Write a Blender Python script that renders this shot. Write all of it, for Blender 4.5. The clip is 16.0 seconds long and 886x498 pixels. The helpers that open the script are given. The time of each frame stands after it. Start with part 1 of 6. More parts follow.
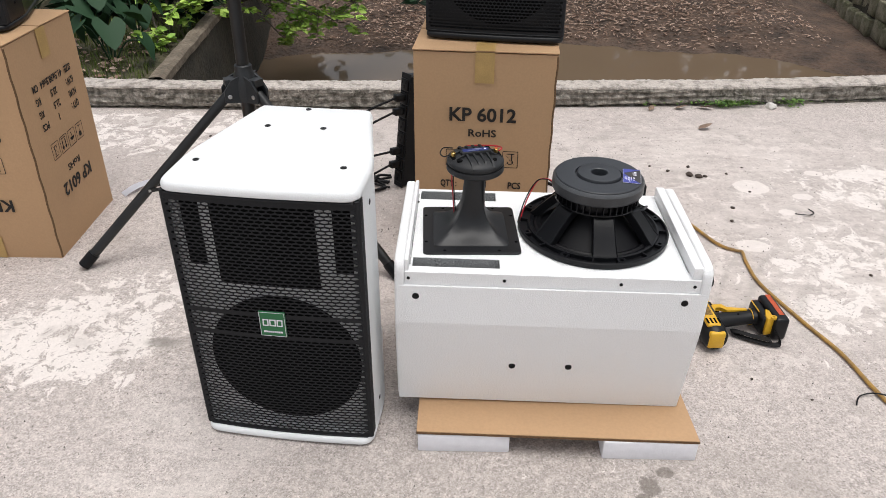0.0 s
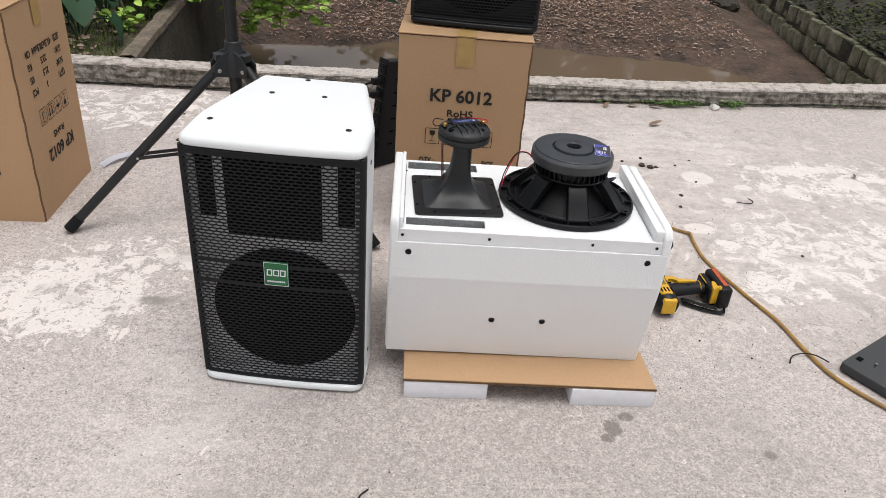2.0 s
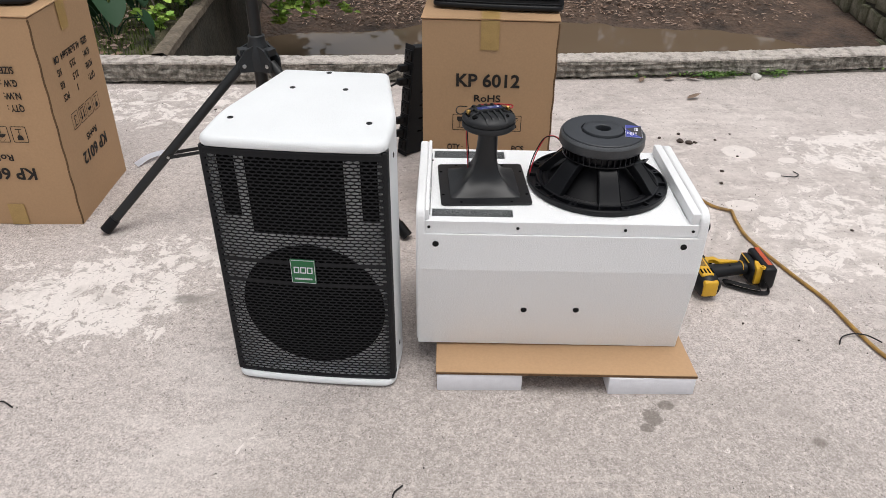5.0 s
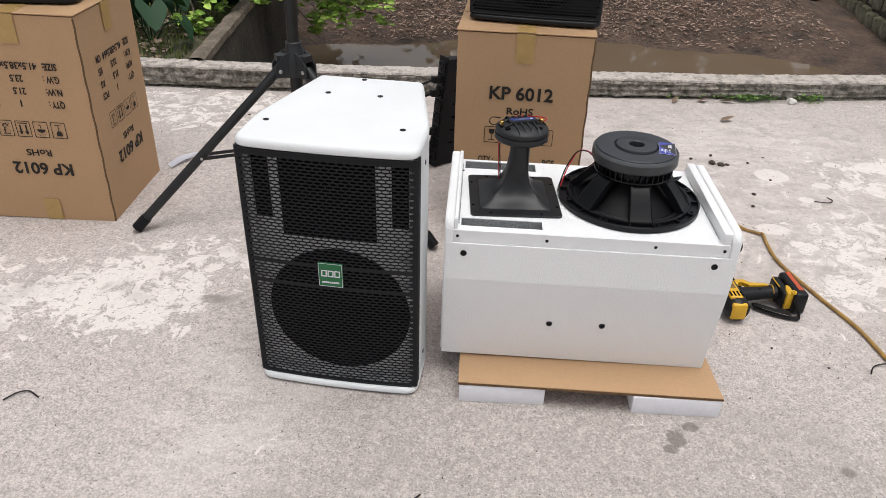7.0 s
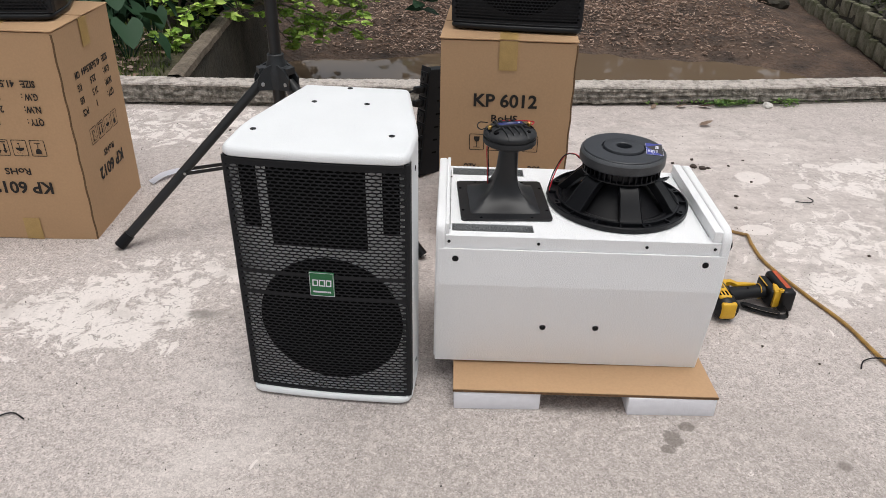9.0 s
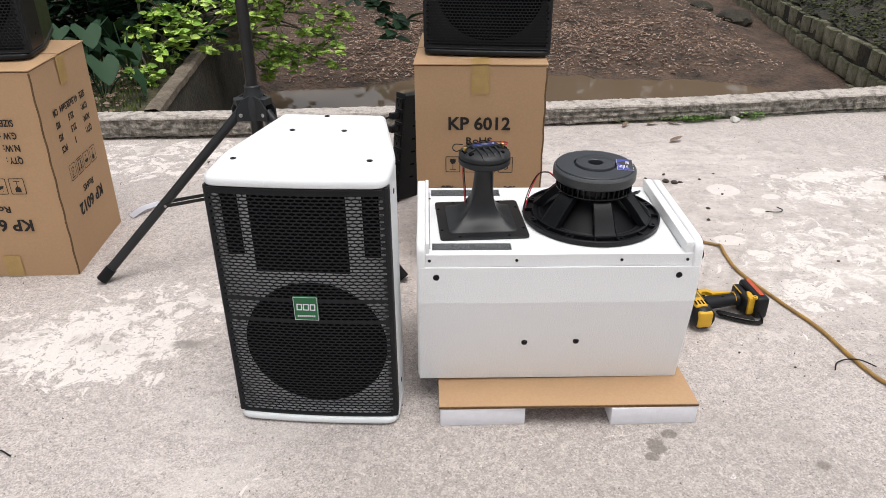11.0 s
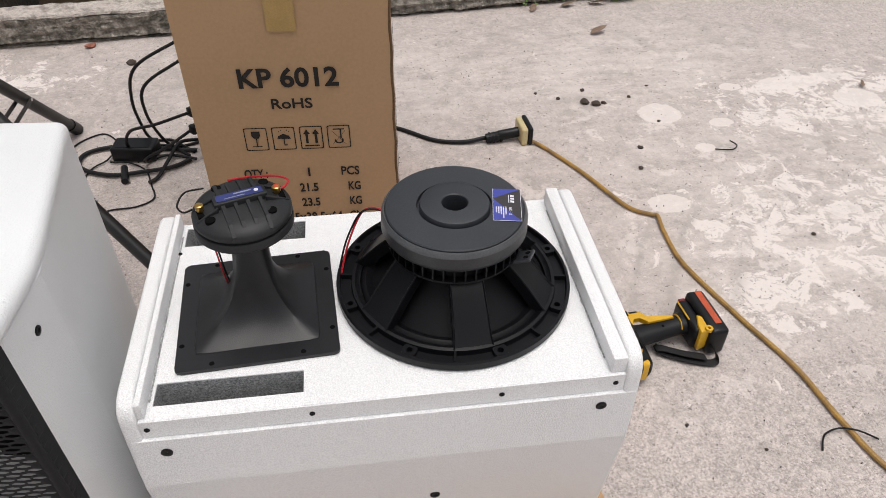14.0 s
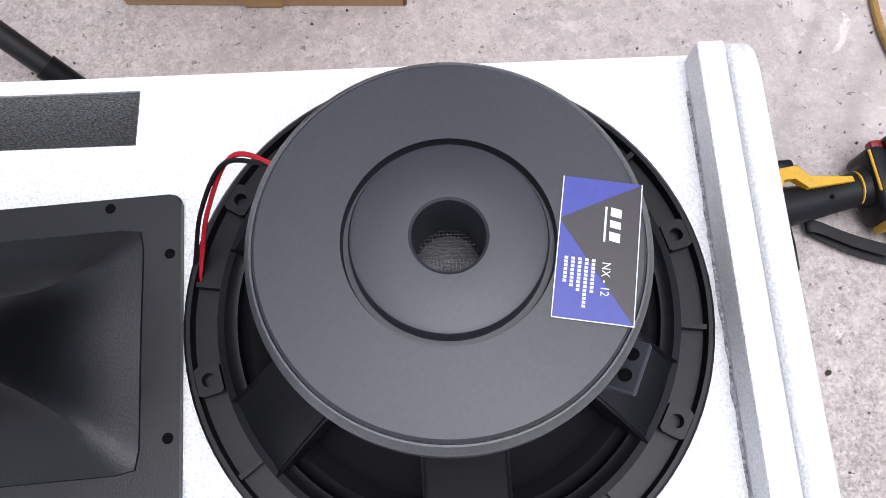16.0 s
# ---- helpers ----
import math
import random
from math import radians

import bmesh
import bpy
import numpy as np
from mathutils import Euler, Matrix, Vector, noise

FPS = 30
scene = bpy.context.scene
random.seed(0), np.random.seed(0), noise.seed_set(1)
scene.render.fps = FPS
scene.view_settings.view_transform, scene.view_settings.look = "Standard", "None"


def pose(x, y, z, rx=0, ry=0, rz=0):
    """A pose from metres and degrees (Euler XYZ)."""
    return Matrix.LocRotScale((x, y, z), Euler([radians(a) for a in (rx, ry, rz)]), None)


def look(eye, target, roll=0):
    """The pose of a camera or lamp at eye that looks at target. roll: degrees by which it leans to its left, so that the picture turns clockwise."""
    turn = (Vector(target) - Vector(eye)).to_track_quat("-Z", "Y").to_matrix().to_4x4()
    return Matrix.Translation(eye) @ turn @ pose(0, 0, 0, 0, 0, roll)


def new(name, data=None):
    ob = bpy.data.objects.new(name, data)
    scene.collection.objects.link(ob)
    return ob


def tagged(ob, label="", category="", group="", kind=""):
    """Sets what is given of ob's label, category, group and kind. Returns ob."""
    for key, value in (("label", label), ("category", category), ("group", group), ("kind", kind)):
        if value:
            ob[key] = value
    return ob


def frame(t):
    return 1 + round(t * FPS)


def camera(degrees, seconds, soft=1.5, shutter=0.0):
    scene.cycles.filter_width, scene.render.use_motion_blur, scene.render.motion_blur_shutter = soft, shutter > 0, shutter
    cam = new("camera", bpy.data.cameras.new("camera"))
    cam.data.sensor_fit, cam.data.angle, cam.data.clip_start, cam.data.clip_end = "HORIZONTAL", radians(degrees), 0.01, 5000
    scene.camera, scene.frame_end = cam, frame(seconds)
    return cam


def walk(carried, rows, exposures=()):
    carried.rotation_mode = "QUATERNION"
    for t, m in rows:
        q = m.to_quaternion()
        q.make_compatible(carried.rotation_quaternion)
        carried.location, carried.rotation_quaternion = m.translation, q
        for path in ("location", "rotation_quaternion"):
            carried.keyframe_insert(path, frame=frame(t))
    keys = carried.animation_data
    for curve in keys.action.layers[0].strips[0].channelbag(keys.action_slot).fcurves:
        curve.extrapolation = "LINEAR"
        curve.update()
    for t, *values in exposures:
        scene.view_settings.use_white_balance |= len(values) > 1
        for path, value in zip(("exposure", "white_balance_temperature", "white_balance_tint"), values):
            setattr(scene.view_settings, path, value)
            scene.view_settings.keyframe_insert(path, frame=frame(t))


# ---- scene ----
cam = camera(62.4, 16.0, soft=0.8)
PATH = [
    (0, (0.039, 0.028, 1.213), (0.009, 1.735, 0.171), 0.4),
    (0.5, (-0.039, -0.087, 1.209), (-0.042, 1.628, 0.181), 0.9),
    (1, (-0.087, -0.149, 1.208), (-0.052, 1.571, 0.187), 2.2),
    (1.5, (-0.081, -0.138, 1.21), (0.005, 1.581, 0.191), 3.7),
    (2, (-0.066, -0.147, 1.206), (0.064, 1.563, 0.177), 4.5),
    (2.5, (-0.042, -0.122, 1.192), (0.123, 1.579, 0.153), 4.5),
    (3, (-0.029, -0.117, 1.194), (0.156, 1.568, 0.133), 3.9),
    (3.5, (-0.017, -0.121, 1.196), (0.15, 1.556, 0.119), 2.7),
    (4, (-0.019, -0.118, 1.202), (0.103, 1.556, 0.115), 1.6),
    (4.5, (-0.016, -0.111, 1.201), (0.038, 1.568, 0.116), 0.7),
    (4.7, (-0.032, -0.109, 1.21), (-0.001, 1.572, 0.127), 0.4),
    (6.8, (-0.024, -0.107, 1.203), (-0.07, 1.603, 0.166), 1.5),
    (7, (-0.042, -0.114, 1.197), (-0.092, 1.592, 0.154), 1.7),
    (7.5, (-0.062, -0.121, 1.202), (-0.114, 1.578, 0.149), 1.8),
    (8, (-0.025, -0.12, 1.189), (-0.066, 1.583, 0.14), 1.5),
    (8.5, (-0.042, -0.115, 1.191), (-0.057, 1.6, 0.163), 1.2),
    (8.7, (-0.061, -0.116, 1.174), (-0.067, 1.605, 0.154), 1.1),
    (10.8, (-0.077, -0.149, 1.187), (-0.025, 1.615, 0.247), 0.3),
    (11, (-0.065, -0.154, 1.182), (-0.01, 1.607, 0.236), -0.4),
    (11.5, (-0.037, -0.146, 1.187), (0.022, 1.586, 0.188), -1.3),
    (12, (-0.012, -0.1, 1.175), (0.043, 1.589, 0.106), -2.6),
    (12.5, (0.079, 0.022, 1.18), (0.13, 1.68, 0.063), -3.8),
    (13, (0.202, 0.167, 1.184), (0.326, 1.797, 0.032), -6.3),
    (13.5, (0.223, 0.448, 1.162), (0.459, 2.014, -0.059), -4.1),
    (14, (0.216, 0.691, 1.125), (0.44, 2.185, -0.185), 0.2),
    (14.5, (0.267, 0.932, 1.102), (0.333, 2.29, -0.365), 0.8),
    (15, (0.323, 1.095, 1.035), (0.287, 2.208, -0.626), -3.7),
    (15.5, (0.347, 1.242, 0.943), (0.322, 2.059, -0.882), -5.1),
    (16, (0.34, 1.335, 0.865), (0.34, 1.915, -1.049), -3.2),
]
walk(cam, [(t, look(eye, target, roll)) for t, eye, target, roll in PATH],
     exposures=((0.0, 0.18, 6500, 10), (1.0, 0.12, 6500, 10), (2.0, 0.12, 6500, 10), (4.5, 0.04, 6500, 10), (7.0, 0.07, 6500, 10), (8.0, 0.01, 6500, 10), (8.5, -0.03, 6500, 10), (11.0, 0.25, 6500, 10), (12.0, 0.10, 6480, 10), (12.5, 0.03, 6420, 10), (13.0, 0.03, 6380, 10), (13.5, 0.02, 6520, 11), (14.0, -0.03, 6650, 12), (14.5, -0.09, 6600, 12), (15.0, -0.02, 6500, 13), (15.5, 0.13, 6310, 14), (16.0, 0.26, 6040, 15)))

# ---- world and light: bright overcast day ----
world = bpy.data.worlds.new("overcast_sky")
scene.world = world
world.use_nodes = True
wn, wl = world.node_tree.nodes, world.node_tree.links
sky = wn.new("ShaderNodeTexSky")
sky.sky_type, sky.sun_disc = "NISHITA", False
sky.sun_elevation, sky.sun_rotation = radians(82), radians(131)
sky.air_density, sky.dust_density, sky.ozone_density = 1.0, 4.0, 0.6
veil = wn.new("ShaderNodeHueSaturation")
veil.inputs["Saturation"].default_value = 0.22
wl.new(sky.outputs[0], veil.inputs["Color"])
wl.new(veil.outputs[0], wn["Background"].inputs["Color"])
wn["Background"].inputs["Strength"].default_value = 0.14
sun = new("sun", bpy.data.lights.new("sun", "SUN"))
sun.data.energy, sun.data.angle, sun.data.color = 1.3, radians(40), (1.0, 0.97, 0.93)
sun.matrix_world = look((0.4, -0.35, 4.6), (0, 0, 0))


# ---- materials ----
def mat(name, color, rough=0.6, metal=0.0, var=0.15, scale=8.0, bump=0.0, bump_scale=300.0, color2=None, spec=0.5, detail=6.0, sharp=None, dist=0.002):
    """A surface with a stain-scale noise between two colours, a fine grain and a bump."""
    m = bpy.data.materials.new(name)
    m.use_nodes = True
    n, l = m.node_tree.nodes, m.node_tree.links
    b = n["Principled BSDF"]
    b.inputs["Metallic"].default_value, b.inputs["Specular IOR Level"].default_value = metal, spec
    co = n.new("ShaderNodeTexCoord")
    t1 = n.new("ShaderNodeTexNoise")
    t1.inputs["Scale"].default_value, t1.inputs["Detail"].default_value = scale, detail
    l.new(co.outputs["Object"], t1.inputs["Vector"])
    ramp = n.new("ShaderNodeValToRGB")
    lo, hi = sharp or (0.3, 0.7)
    ramp.color_ramp.elements[0].position, ramp.color_ramp.elements[1].position = lo, hi
    c2 = color2 or tuple(c * (1 - var) for c in color)
    ramp.color_ramp.elements[0].color, ramp.color_ramp.elements[1].color = (*c2, 1), (*color, 1)
    l.new(t1.outputs["Fac"], ramp.inputs["Fac"])
    t2 = n.new("ShaderNodeTexNoise")
    t2.inputs["Scale"].default_value, t2.inputs["Detail"].default_value = bump_scale, 3.0
    l.new(co.outputs["Object"], t2.inputs["Vector"])
    mix = n.new("ShaderNodeMix")
    mix.data_type, mix.blend_type = "RGBA", "OVERLAY"
    mix.inputs["Factor"].default_value = min(1.0, var * 1.2)
    l.new(ramp.outputs["Color"], mix.inputs[6])
    l.new(t2.outputs["Fac"], mix.inputs[7])
    l.new(mix.outputs[2], b.inputs["Base Color"])
    rr = n.new("ShaderNodeMapRange")
    rr.inputs["To Min"].default_value, rr.inputs["To Max"].default_value = rough - 0.08, min(1.0, rough + 0.08)
    l.new(t1.outputs["Fac"], rr.inputs["Value"])
    l.new(rr.outputs["Result"], b.inputs["Roughness"])
    if bump:
        bp = n.new("ShaderNodeBump")
        bp.inputs["Strength"].default_value, bp.inputs["Distance"].default_value = min(1.0, bump), dist
        l.new(t2.outputs["Fac"], bp.inputs["Height"])
        l.new(bp.outputs["Normal"], b.inputs["Normal"])
    return m


WHITE = mat("white_textured_paint", (0.79, 0.81, 0.82), 0.55, var=0.07, scale=5, bump=0.5, bump_scale=420)
WHITE_RAW = mat("white_sprayed_coating", (0.93, 0.94, 0.95), 0.5, var=0.17, scale=560, bump=1.0, bump_scale=540, detail=3.0, dist=0.0017, sharp=(0.36, 0.58))
# white board behind the grille; its shade is painted as grey
SHADED_BAFFLE = mat("white_board_painted_shade", (0.52, 0.53, 0.54), 0.7, var=0.15, scale=120, bump=0.3)
GREY_RAW = mat("grey_sprayed_coating", (0.60, 0.61, 0.61), 0.6, var=0.5, scale=420, bump=1.0, bump_scale=500, color2=(0.15, 0.155, 0.155))
BLACK_MESH = mat("black_powder_coat", (0.019, 0.0198, 0.022), 0.6, var=0.2, bump=0.1, spec=0.16)
BLACK_PLASTIC = mat("black_moulded_plastic", (0.0085, 0.0090, 0.0105), 0.38, var=0.25, scale=14, bump=0.05, bump_scale=600, spec=0.26)
BLACK_CAST = mat("black_painted_casting", (0.0060, 0.0064, 0.0080), 0.36, var=0.3, scale=20, bump=0.03, bump_scale=500, spec=0.24)
BLACK_MAGNET = mat("black_rubber_coating", (0.032, 0.036, 0.043), 0.43, var=0.3, scale=13, bump=0.02, bump_scale=500, spec=0.6)
DRIVER_CAP = mat("dark_grey_moulded_cap", (0.021, 0.022, 0.024), 0.48, var=0.25, scale=18, bump=0.05, bump_scale=600, spec=0.34)
MAGNET_SIDE = mat("dark_satin_magnet_side", (0.040, 0.042, 0.046), 0.42, var=0.4, scale=30, bump=0.1, bump_scale=400)
MAGNET_EDGE_GLOSS = mat("magnet_ring_painted_gloss", (0.085, 0.090, 0.097), 0.38, var=0.3, scale=30, bump=0.15, bump_scale=400)
HORN_BLACK = mat("black_satin_horn_plastic", (0.0115, 0.0122, 0.0142), 0.40, var=0.3, scale=22, bump=0.10, bump_scale=700, spec=0.46)
BADGE_BLUE = mat("dull_blue_badge", (0.03, 0.042, 0.17), 0.4, var=0.2, scale=60)
BLACK_STEEL = mat("black_steel_tube", (0.011, 0.012, 0.013), 0.42, var=0.3, scale=18, bump=0.1)
BLACK_CABLE = mat("black_cable_rubber", (0.008, 0.008, 0.009), 0.5, var=0.2, spec=0.3)
# near-black, also painted for the shade inside holes, slots and recesses
DARK_VOID = mat("black_parts_and_hole_shade", (0.003, 0.003, 0.0035), 0.9, spec=0.1)
CONE = mat("black_paper_cone", (0.0042, 0.0042, 0.0056), 0.5, var=0.3, bump=0.08, spec=0.2)
CARDBOARD = mat("brown_cardboard", (0.475, 0.30, 0.165), 0.85, var=0.08, scale=3, bump=0.15, bump_scale=160)
CARD_DARK = mat("cardboard_core", (0.17, 0.095, 0.045), 0.9, var=0.4, scale=120)
TAPE = mat("yellow_packing_tape", (0.46, 0.30, 0.11), 0.4, var=0.15, scale=30)
FOAM = mat("white_packing_foam", (0.84, 0.84, 0.88), 0.8, var=0.06, scale=60, bump=0.5, bump_scale=250)
INK = mat("black_print_ink", (0.016, 0.013, 0.011), 0.75, var=0.3, scale=90)
YELLOW = mat("yellow_plastic", (0.70, 0.40, 0.02), 0.4, var=0.15, scale=20)
YELLOW_CABLE = mat("yellow_cable_sheath", (0.44, 0.25, 0.05), 0.5, var=0.45, scale=22, color2=(0.20, 0.12, 0.05))
CREAM = mat("cream_plastic", (0.62, 0.52, 0.28), 0.4, var=0.15)
ORANGE = mat("orange_red_sticker", (0.55, 0.09, 0.03), 0.5, var=0.3, scale=60)
STEEL = mat("bright_steel", (0.6, 0.6, 0.6), 0.3, metal=1.0, var=0.1)
BRASS = mat("brass_terminal", (0.55, 0.36, 0.12), 0.3, metal=1.0, var=0.1)
RED = mat("red_wire", (0.50, 0.015, 0.025), 0.4, var=0.1)
GREEN_BADGE = mat("green_badge", (0.012, 0.14, 0.048), 0.35, var=0.1)
BLUE_LABEL = mat("blue_label_print", (0.055, 0.07, 0.36), 0.4, var=0.12, scale=60)
DARK_LABEL = mat("dark_label_print", (0.045, 0.04, 0.042), 0.4, var=0.15, scale=60)
PRINT_WHITE = mat("white_print", (0.8, 0.8, 0.85), 0.5, var=0.05)


def concrete():
    """Weathered slab: grey-beige, with pale laitance patches, fine aggregate, pits and dark stains."""
    m = bpy.data.materials.new("weathered_concrete")
    m.use_nodes = True
    n, l = m.node_tree.nodes, m.node_tree.links
    b = n["Principled BSDF"]
    b.inputs["Roughness"].default_value = 0.88
    b.inputs["Specular IOR Level"].default_value = 0.25
    co = n.new("ShaderNodeTexCoord")

    def noise_tex(scale, detail=8.0, rough=0.6, dist=0.0):
        t = n.new("ShaderNodeTexNoise")
        t.inputs["Scale"].default_value, t.inputs["Detail"].default_value = scale, detail
        t.inputs["Roughness"].default_value, t.inputs["Distortion"].default_value = rough, dist
        l.new(co.outputs["Object"], t.inputs["Vector"])
        return t.outputs["Fac"]

    def ramp(fac, p0, p1, c0, c1):
        r = n.new("ShaderNodeValToRGB")
        r.color_ramp.elements[0].position, r.color_ramp.elements[1].position = p0, p1
        r.color_ramp.elements[0].color, r.color_ramp.elements[1].color = (*c0, 1), (*c1, 1)
        l.new(fac, r.inputs["Fac"])
        return r.outputs["Color"]

    def math_node(op, a, c):
        k = n.new("ShaderNodeMath")
        k.operation, k.use_clamp = op, True
        for i, v in enumerate((a, c)):
            if isinstance(v, (int, float)):
                k.inputs[i].default_value = v
            else:
                l.new(v, k.inputs[i])
        return k.outputs[0]

    def mix(fac, a, c, blend="MIX"):
        k = n.new("ShaderNodeMix")
        k.data_type, k.blend_type = "RGBA", blend
        if isinstance(fac, (int, float)):
            k.inputs["Factor"].default_value = fac
        else:
            l.new(fac, k.inputs["Factor"])
        for i, v in ((6, a), (7, c)):
            if isinstance(v, tuple):
                k.inputs[i].default_value = (*v, 1)
            else:
                l.new(v, k.inputs[i])
        return k.outputs[2]

    def spot(x, y, rx, ry):
        """A soft elliptical area of the slab, 1 in its middle."""
        v = n.new("ShaderNodeVectorMath")
        v.operation = "SUBTRACT"
        l.new(co.outputs["Object"], v.inputs[0])
        v.inputs[1].default_value = (x, y, 0)
        s = n.new("ShaderNodeVectorMath")
        s.operation = "MULTIPLY"
        l.new(v.outputs[0], s.inputs[0])
        s.inputs[1].default_value = (1 / rx, 1 / ry, 0)
        d = n.new("ShaderNodeVectorMath")
        d.operation = "LENGTH"
        l.new(s.outputs[0], d.inputs[0])
        r = n.new("ShaderNodeMapRange")
        r.interpolation_type = "SMOOTHSTEP"
        r.inputs["From Min"].default_value, r.inputs["From Max"].default_value = 0.35, 1.0
        r.inputs["To Min"].default_value, r.inputs["To Max"].default_value = 1.0, 0.0
        l.new(d.outputs["Value"], r.inputs["Value"])
        return r.outputs["Result"]

    base = ramp(noise_tex(1.6, 5), 0.35, 0.65, (0.415, 0.362, 0.340), (0.505, 0.447, 0.422))
    base = mix(0.6, base, ramp(noise_tex(9, 8, 0.72), 0.36, 0.64, (0.335, 0.298, 0.28), (0.585, 0.52, 0.49)))
    soft = mix(0.34, base, ramp(noise_tex(26, 9, 0.7), 0.4, 0.6, (0.35, 0.31, 0.29), (0.62, 0.555, 0.525)))
    base = mix(0.36, base, ramp(noise_tex(30, 8, 0.75), 0.36, 0.64, (0.26, 0.23, 0.213), (0.70, 0.63, 0.60)))
    base = mix(0.3, base, ramp(noise_tex(70, 6, 0.75), 0.36, 0.64, (0.24, 0.21, 0.195), (0.72, 0.65, 0.615)))
    base = mix(0.26, base, ramp(noise_tex(210, 4, 0.8), 0.38, 0.62, (0.20, 0.175, 0.16), (0.76, 0.685, 0.65)))
    grain = n.new("ShaderNodeTexVoronoi")
    grain.inputs["Scale"].default_value = 260
    l.new(co.outputs["Object"], grain.inputs["Vector"])
    grey = n.new("ShaderNodeRGBToBW")
    l.new(grain.outputs["Color"], grey.inputs[0])
    base = mix(0.3, base, grey.outputs[0], "OVERLAY")
    # the slab was trowelled smoother towards the kerb
    even = math_node("MAXIMUM", spot(1.0, 2.3, 2.0, 1.15), spot(0.2, 2.9, 2.6, 0.75))
    base = mix(math_node("MULTIPLY", even, 0.85), base, soft)
    # operator's shade and lens vignette painted dark in the middle of the yard
    base = mix(math_node("MULTIPLY", spot(0.25, 0.85, 0.95, 0.75), 0.36), base, (0.27, 0.240, 0.215))
    # worn pale and dark scuffs
    base = mix(math_node("MULTIPLY", ramp(noise_tex(48, 10, 0.74, 0.2), 0.54, 0.56, (0, 0, 0), (1, 1, 1)), 0.30), base, (0.70, 0.63, 0.59))
    base = mix(math_node("MULTIPLY", ramp(noise_tex(44, 10, 0.76, 0.3), 0.56, 0.58, (0, 0, 0), (1, 1, 1)), 0.30), base, (0.25, 0.222, 0.20))
    # crisp grit: dark pinholes and pale sand showing through
    rough_area = math_node("SUBTRACT", 1.0, math_node("MULTIPLY", even, 0.65))
    for sc, lo, fac, col in ((190, 0.59, 0.42, (0.17, 0.15, 0.135)), (170, 0.60, 0.34, (0.78, 0.715, 0.67)), (120, 0.60, 0.48, (0.18, 0.158, 0.14)), (105, 0.60, 0.34, (0.76, 0.695, 0.655)), (62, 0.62, 0.40, (0.23, 0.202, 0.18)), (40, 0.60, 0.26, (0.72, 0.655, 0.615))):
        grit = ramp(noise_tex(sc, 4, 0.62), lo, lo + 0.02, (0, 0, 0), (1, 1, 1))
        base = mix(math_node("MULTIPLY", math_node("MULTIPLY", grit, rough_area), fac), base, col)
    # pale laitance: a broken crust in the corner, thin smears and flakes elsewhere
    crust = spot(-0.97, 1.54, 0.40, 0.32)
    for s in ((-1.45, 1.45, 0.55, 0.40), (-0.78, 1.76, 0.36, 0.17), (-1.2, 2.95, 0.9, 0.4), (1.12, 1.72, 0.30, 0.18), (1.45, 1.95, 0.75, 0.38), (1.75, 2.5, 0.75, 0.35), (2.1, 1.7, 0.7, 0.6)):
        crust = math_node("MAXIMUM", crust, math_node("MULTIPLY", spot(*s), 0.72))
    flake = noise_tex(13, 12, 0.74, 0.7)
    lift = n.new("ShaderNodeMath")
    lift.operation = "MULTIPLY_ADD"
    l.new(crust, lift.inputs[0])
    lift.inputs[1].default_value = 0.20
    l.new(flake, lift.inputs[2])
    base = mix(math_node("MULTIPLY", ramp(lift.outputs[0], 0.640, 0.652, (0, 0, 0), (1, 1, 1)), 0.78), base, (0.77, 0.715, 0.68))
    nicks = math_node("MULTIPLY", crust, ramp(noise_tex(30, 6, 0.66, 1.6), 0.585, 0.60, (0, 0, 0), (1, 1, 1)))
    base = mix(math_node("MULTIPLY", nicks, 0.85), base, (0.36, 0.325, 0.30))
    smear = spot(1.12, 1.78, 0.5, 0.3)
    for s in ((1.5, 2.15, 0.9, 0.6), (1.9, 1.5, 0.6, 0.6), (1.1, 2.8, 0.9, 0.4), (0.2, 2.8, 0.7, 0.4), (-0.55, 1.1, 0.3, 0.4)):
        smear = math_node("MAXIMUM", smear, math_node("MULTIPLY", spot(*s), 0.8))
    drag = n.new("ShaderNodeMapping")
    drag.inputs["Rotation"].default_value, drag.inputs["Scale"].default_value = (0, 0, radians(-24)), (3.2, 10.0, 1.0)
    l.new(co.outputs["Object"], drag.inputs["Vector"])
    wipe = n.new("ShaderNodeTexNoise")
    wipe.inputs["Scale"].default_value, wipe.inputs["Detail"].default_value, wipe.inputs["Roughness"].default_value = 1.3, 10.0, 0.68
    l.new(drag.outputs["Vector"], wipe.inputs["Vector"])
    base = mix(math_node("MULTIPLY", math_node("MULTIPLY", smear, ramp(wipe.outputs["Fac"], 0.40, 0.60, (0, 0, 0), (1, 1, 1))), 0.5), base, (0.74, 0.68, 0.64))
    base = mix(math_node("MULTIPLY", math_node("MULTIPLY", spot(1.5, 2.1, 1.6, 1.3), ramp(noise_tex(8.5, 10, 0.68, 0.3), 0.575, 0.587, (0, 0, 0), (1, 1, 1))), 0.55), base, (0.73, 0.67, 0.635))
    base = mix(math_node("MULTIPLY", math_node("MULTIPLY", even, ramp(noise_tex(17, 10, 0.72, 0.2), 0.60, 0.615, (0, 0, 0), (1, 1, 1))), 0.4), base, (0.30, 0.265, 0.24))
    # dull trowel sweeps
    away = n.new("ShaderNodeVectorMath")
    away.operation = "DISTANCE"
    l.new(co.outputs["Object"], away.inputs[0])
    away.inputs[1].default_value = (1.72, 1.42, 0)
    near_sweeps = math_node("MULTIPLY", spot(0.93, 1.86, 0.30, 0.36), ramp(noise_tex(7, 6, 0.6), 0.36, 0.52, (0, 0, 0), (1, 1, 1)))
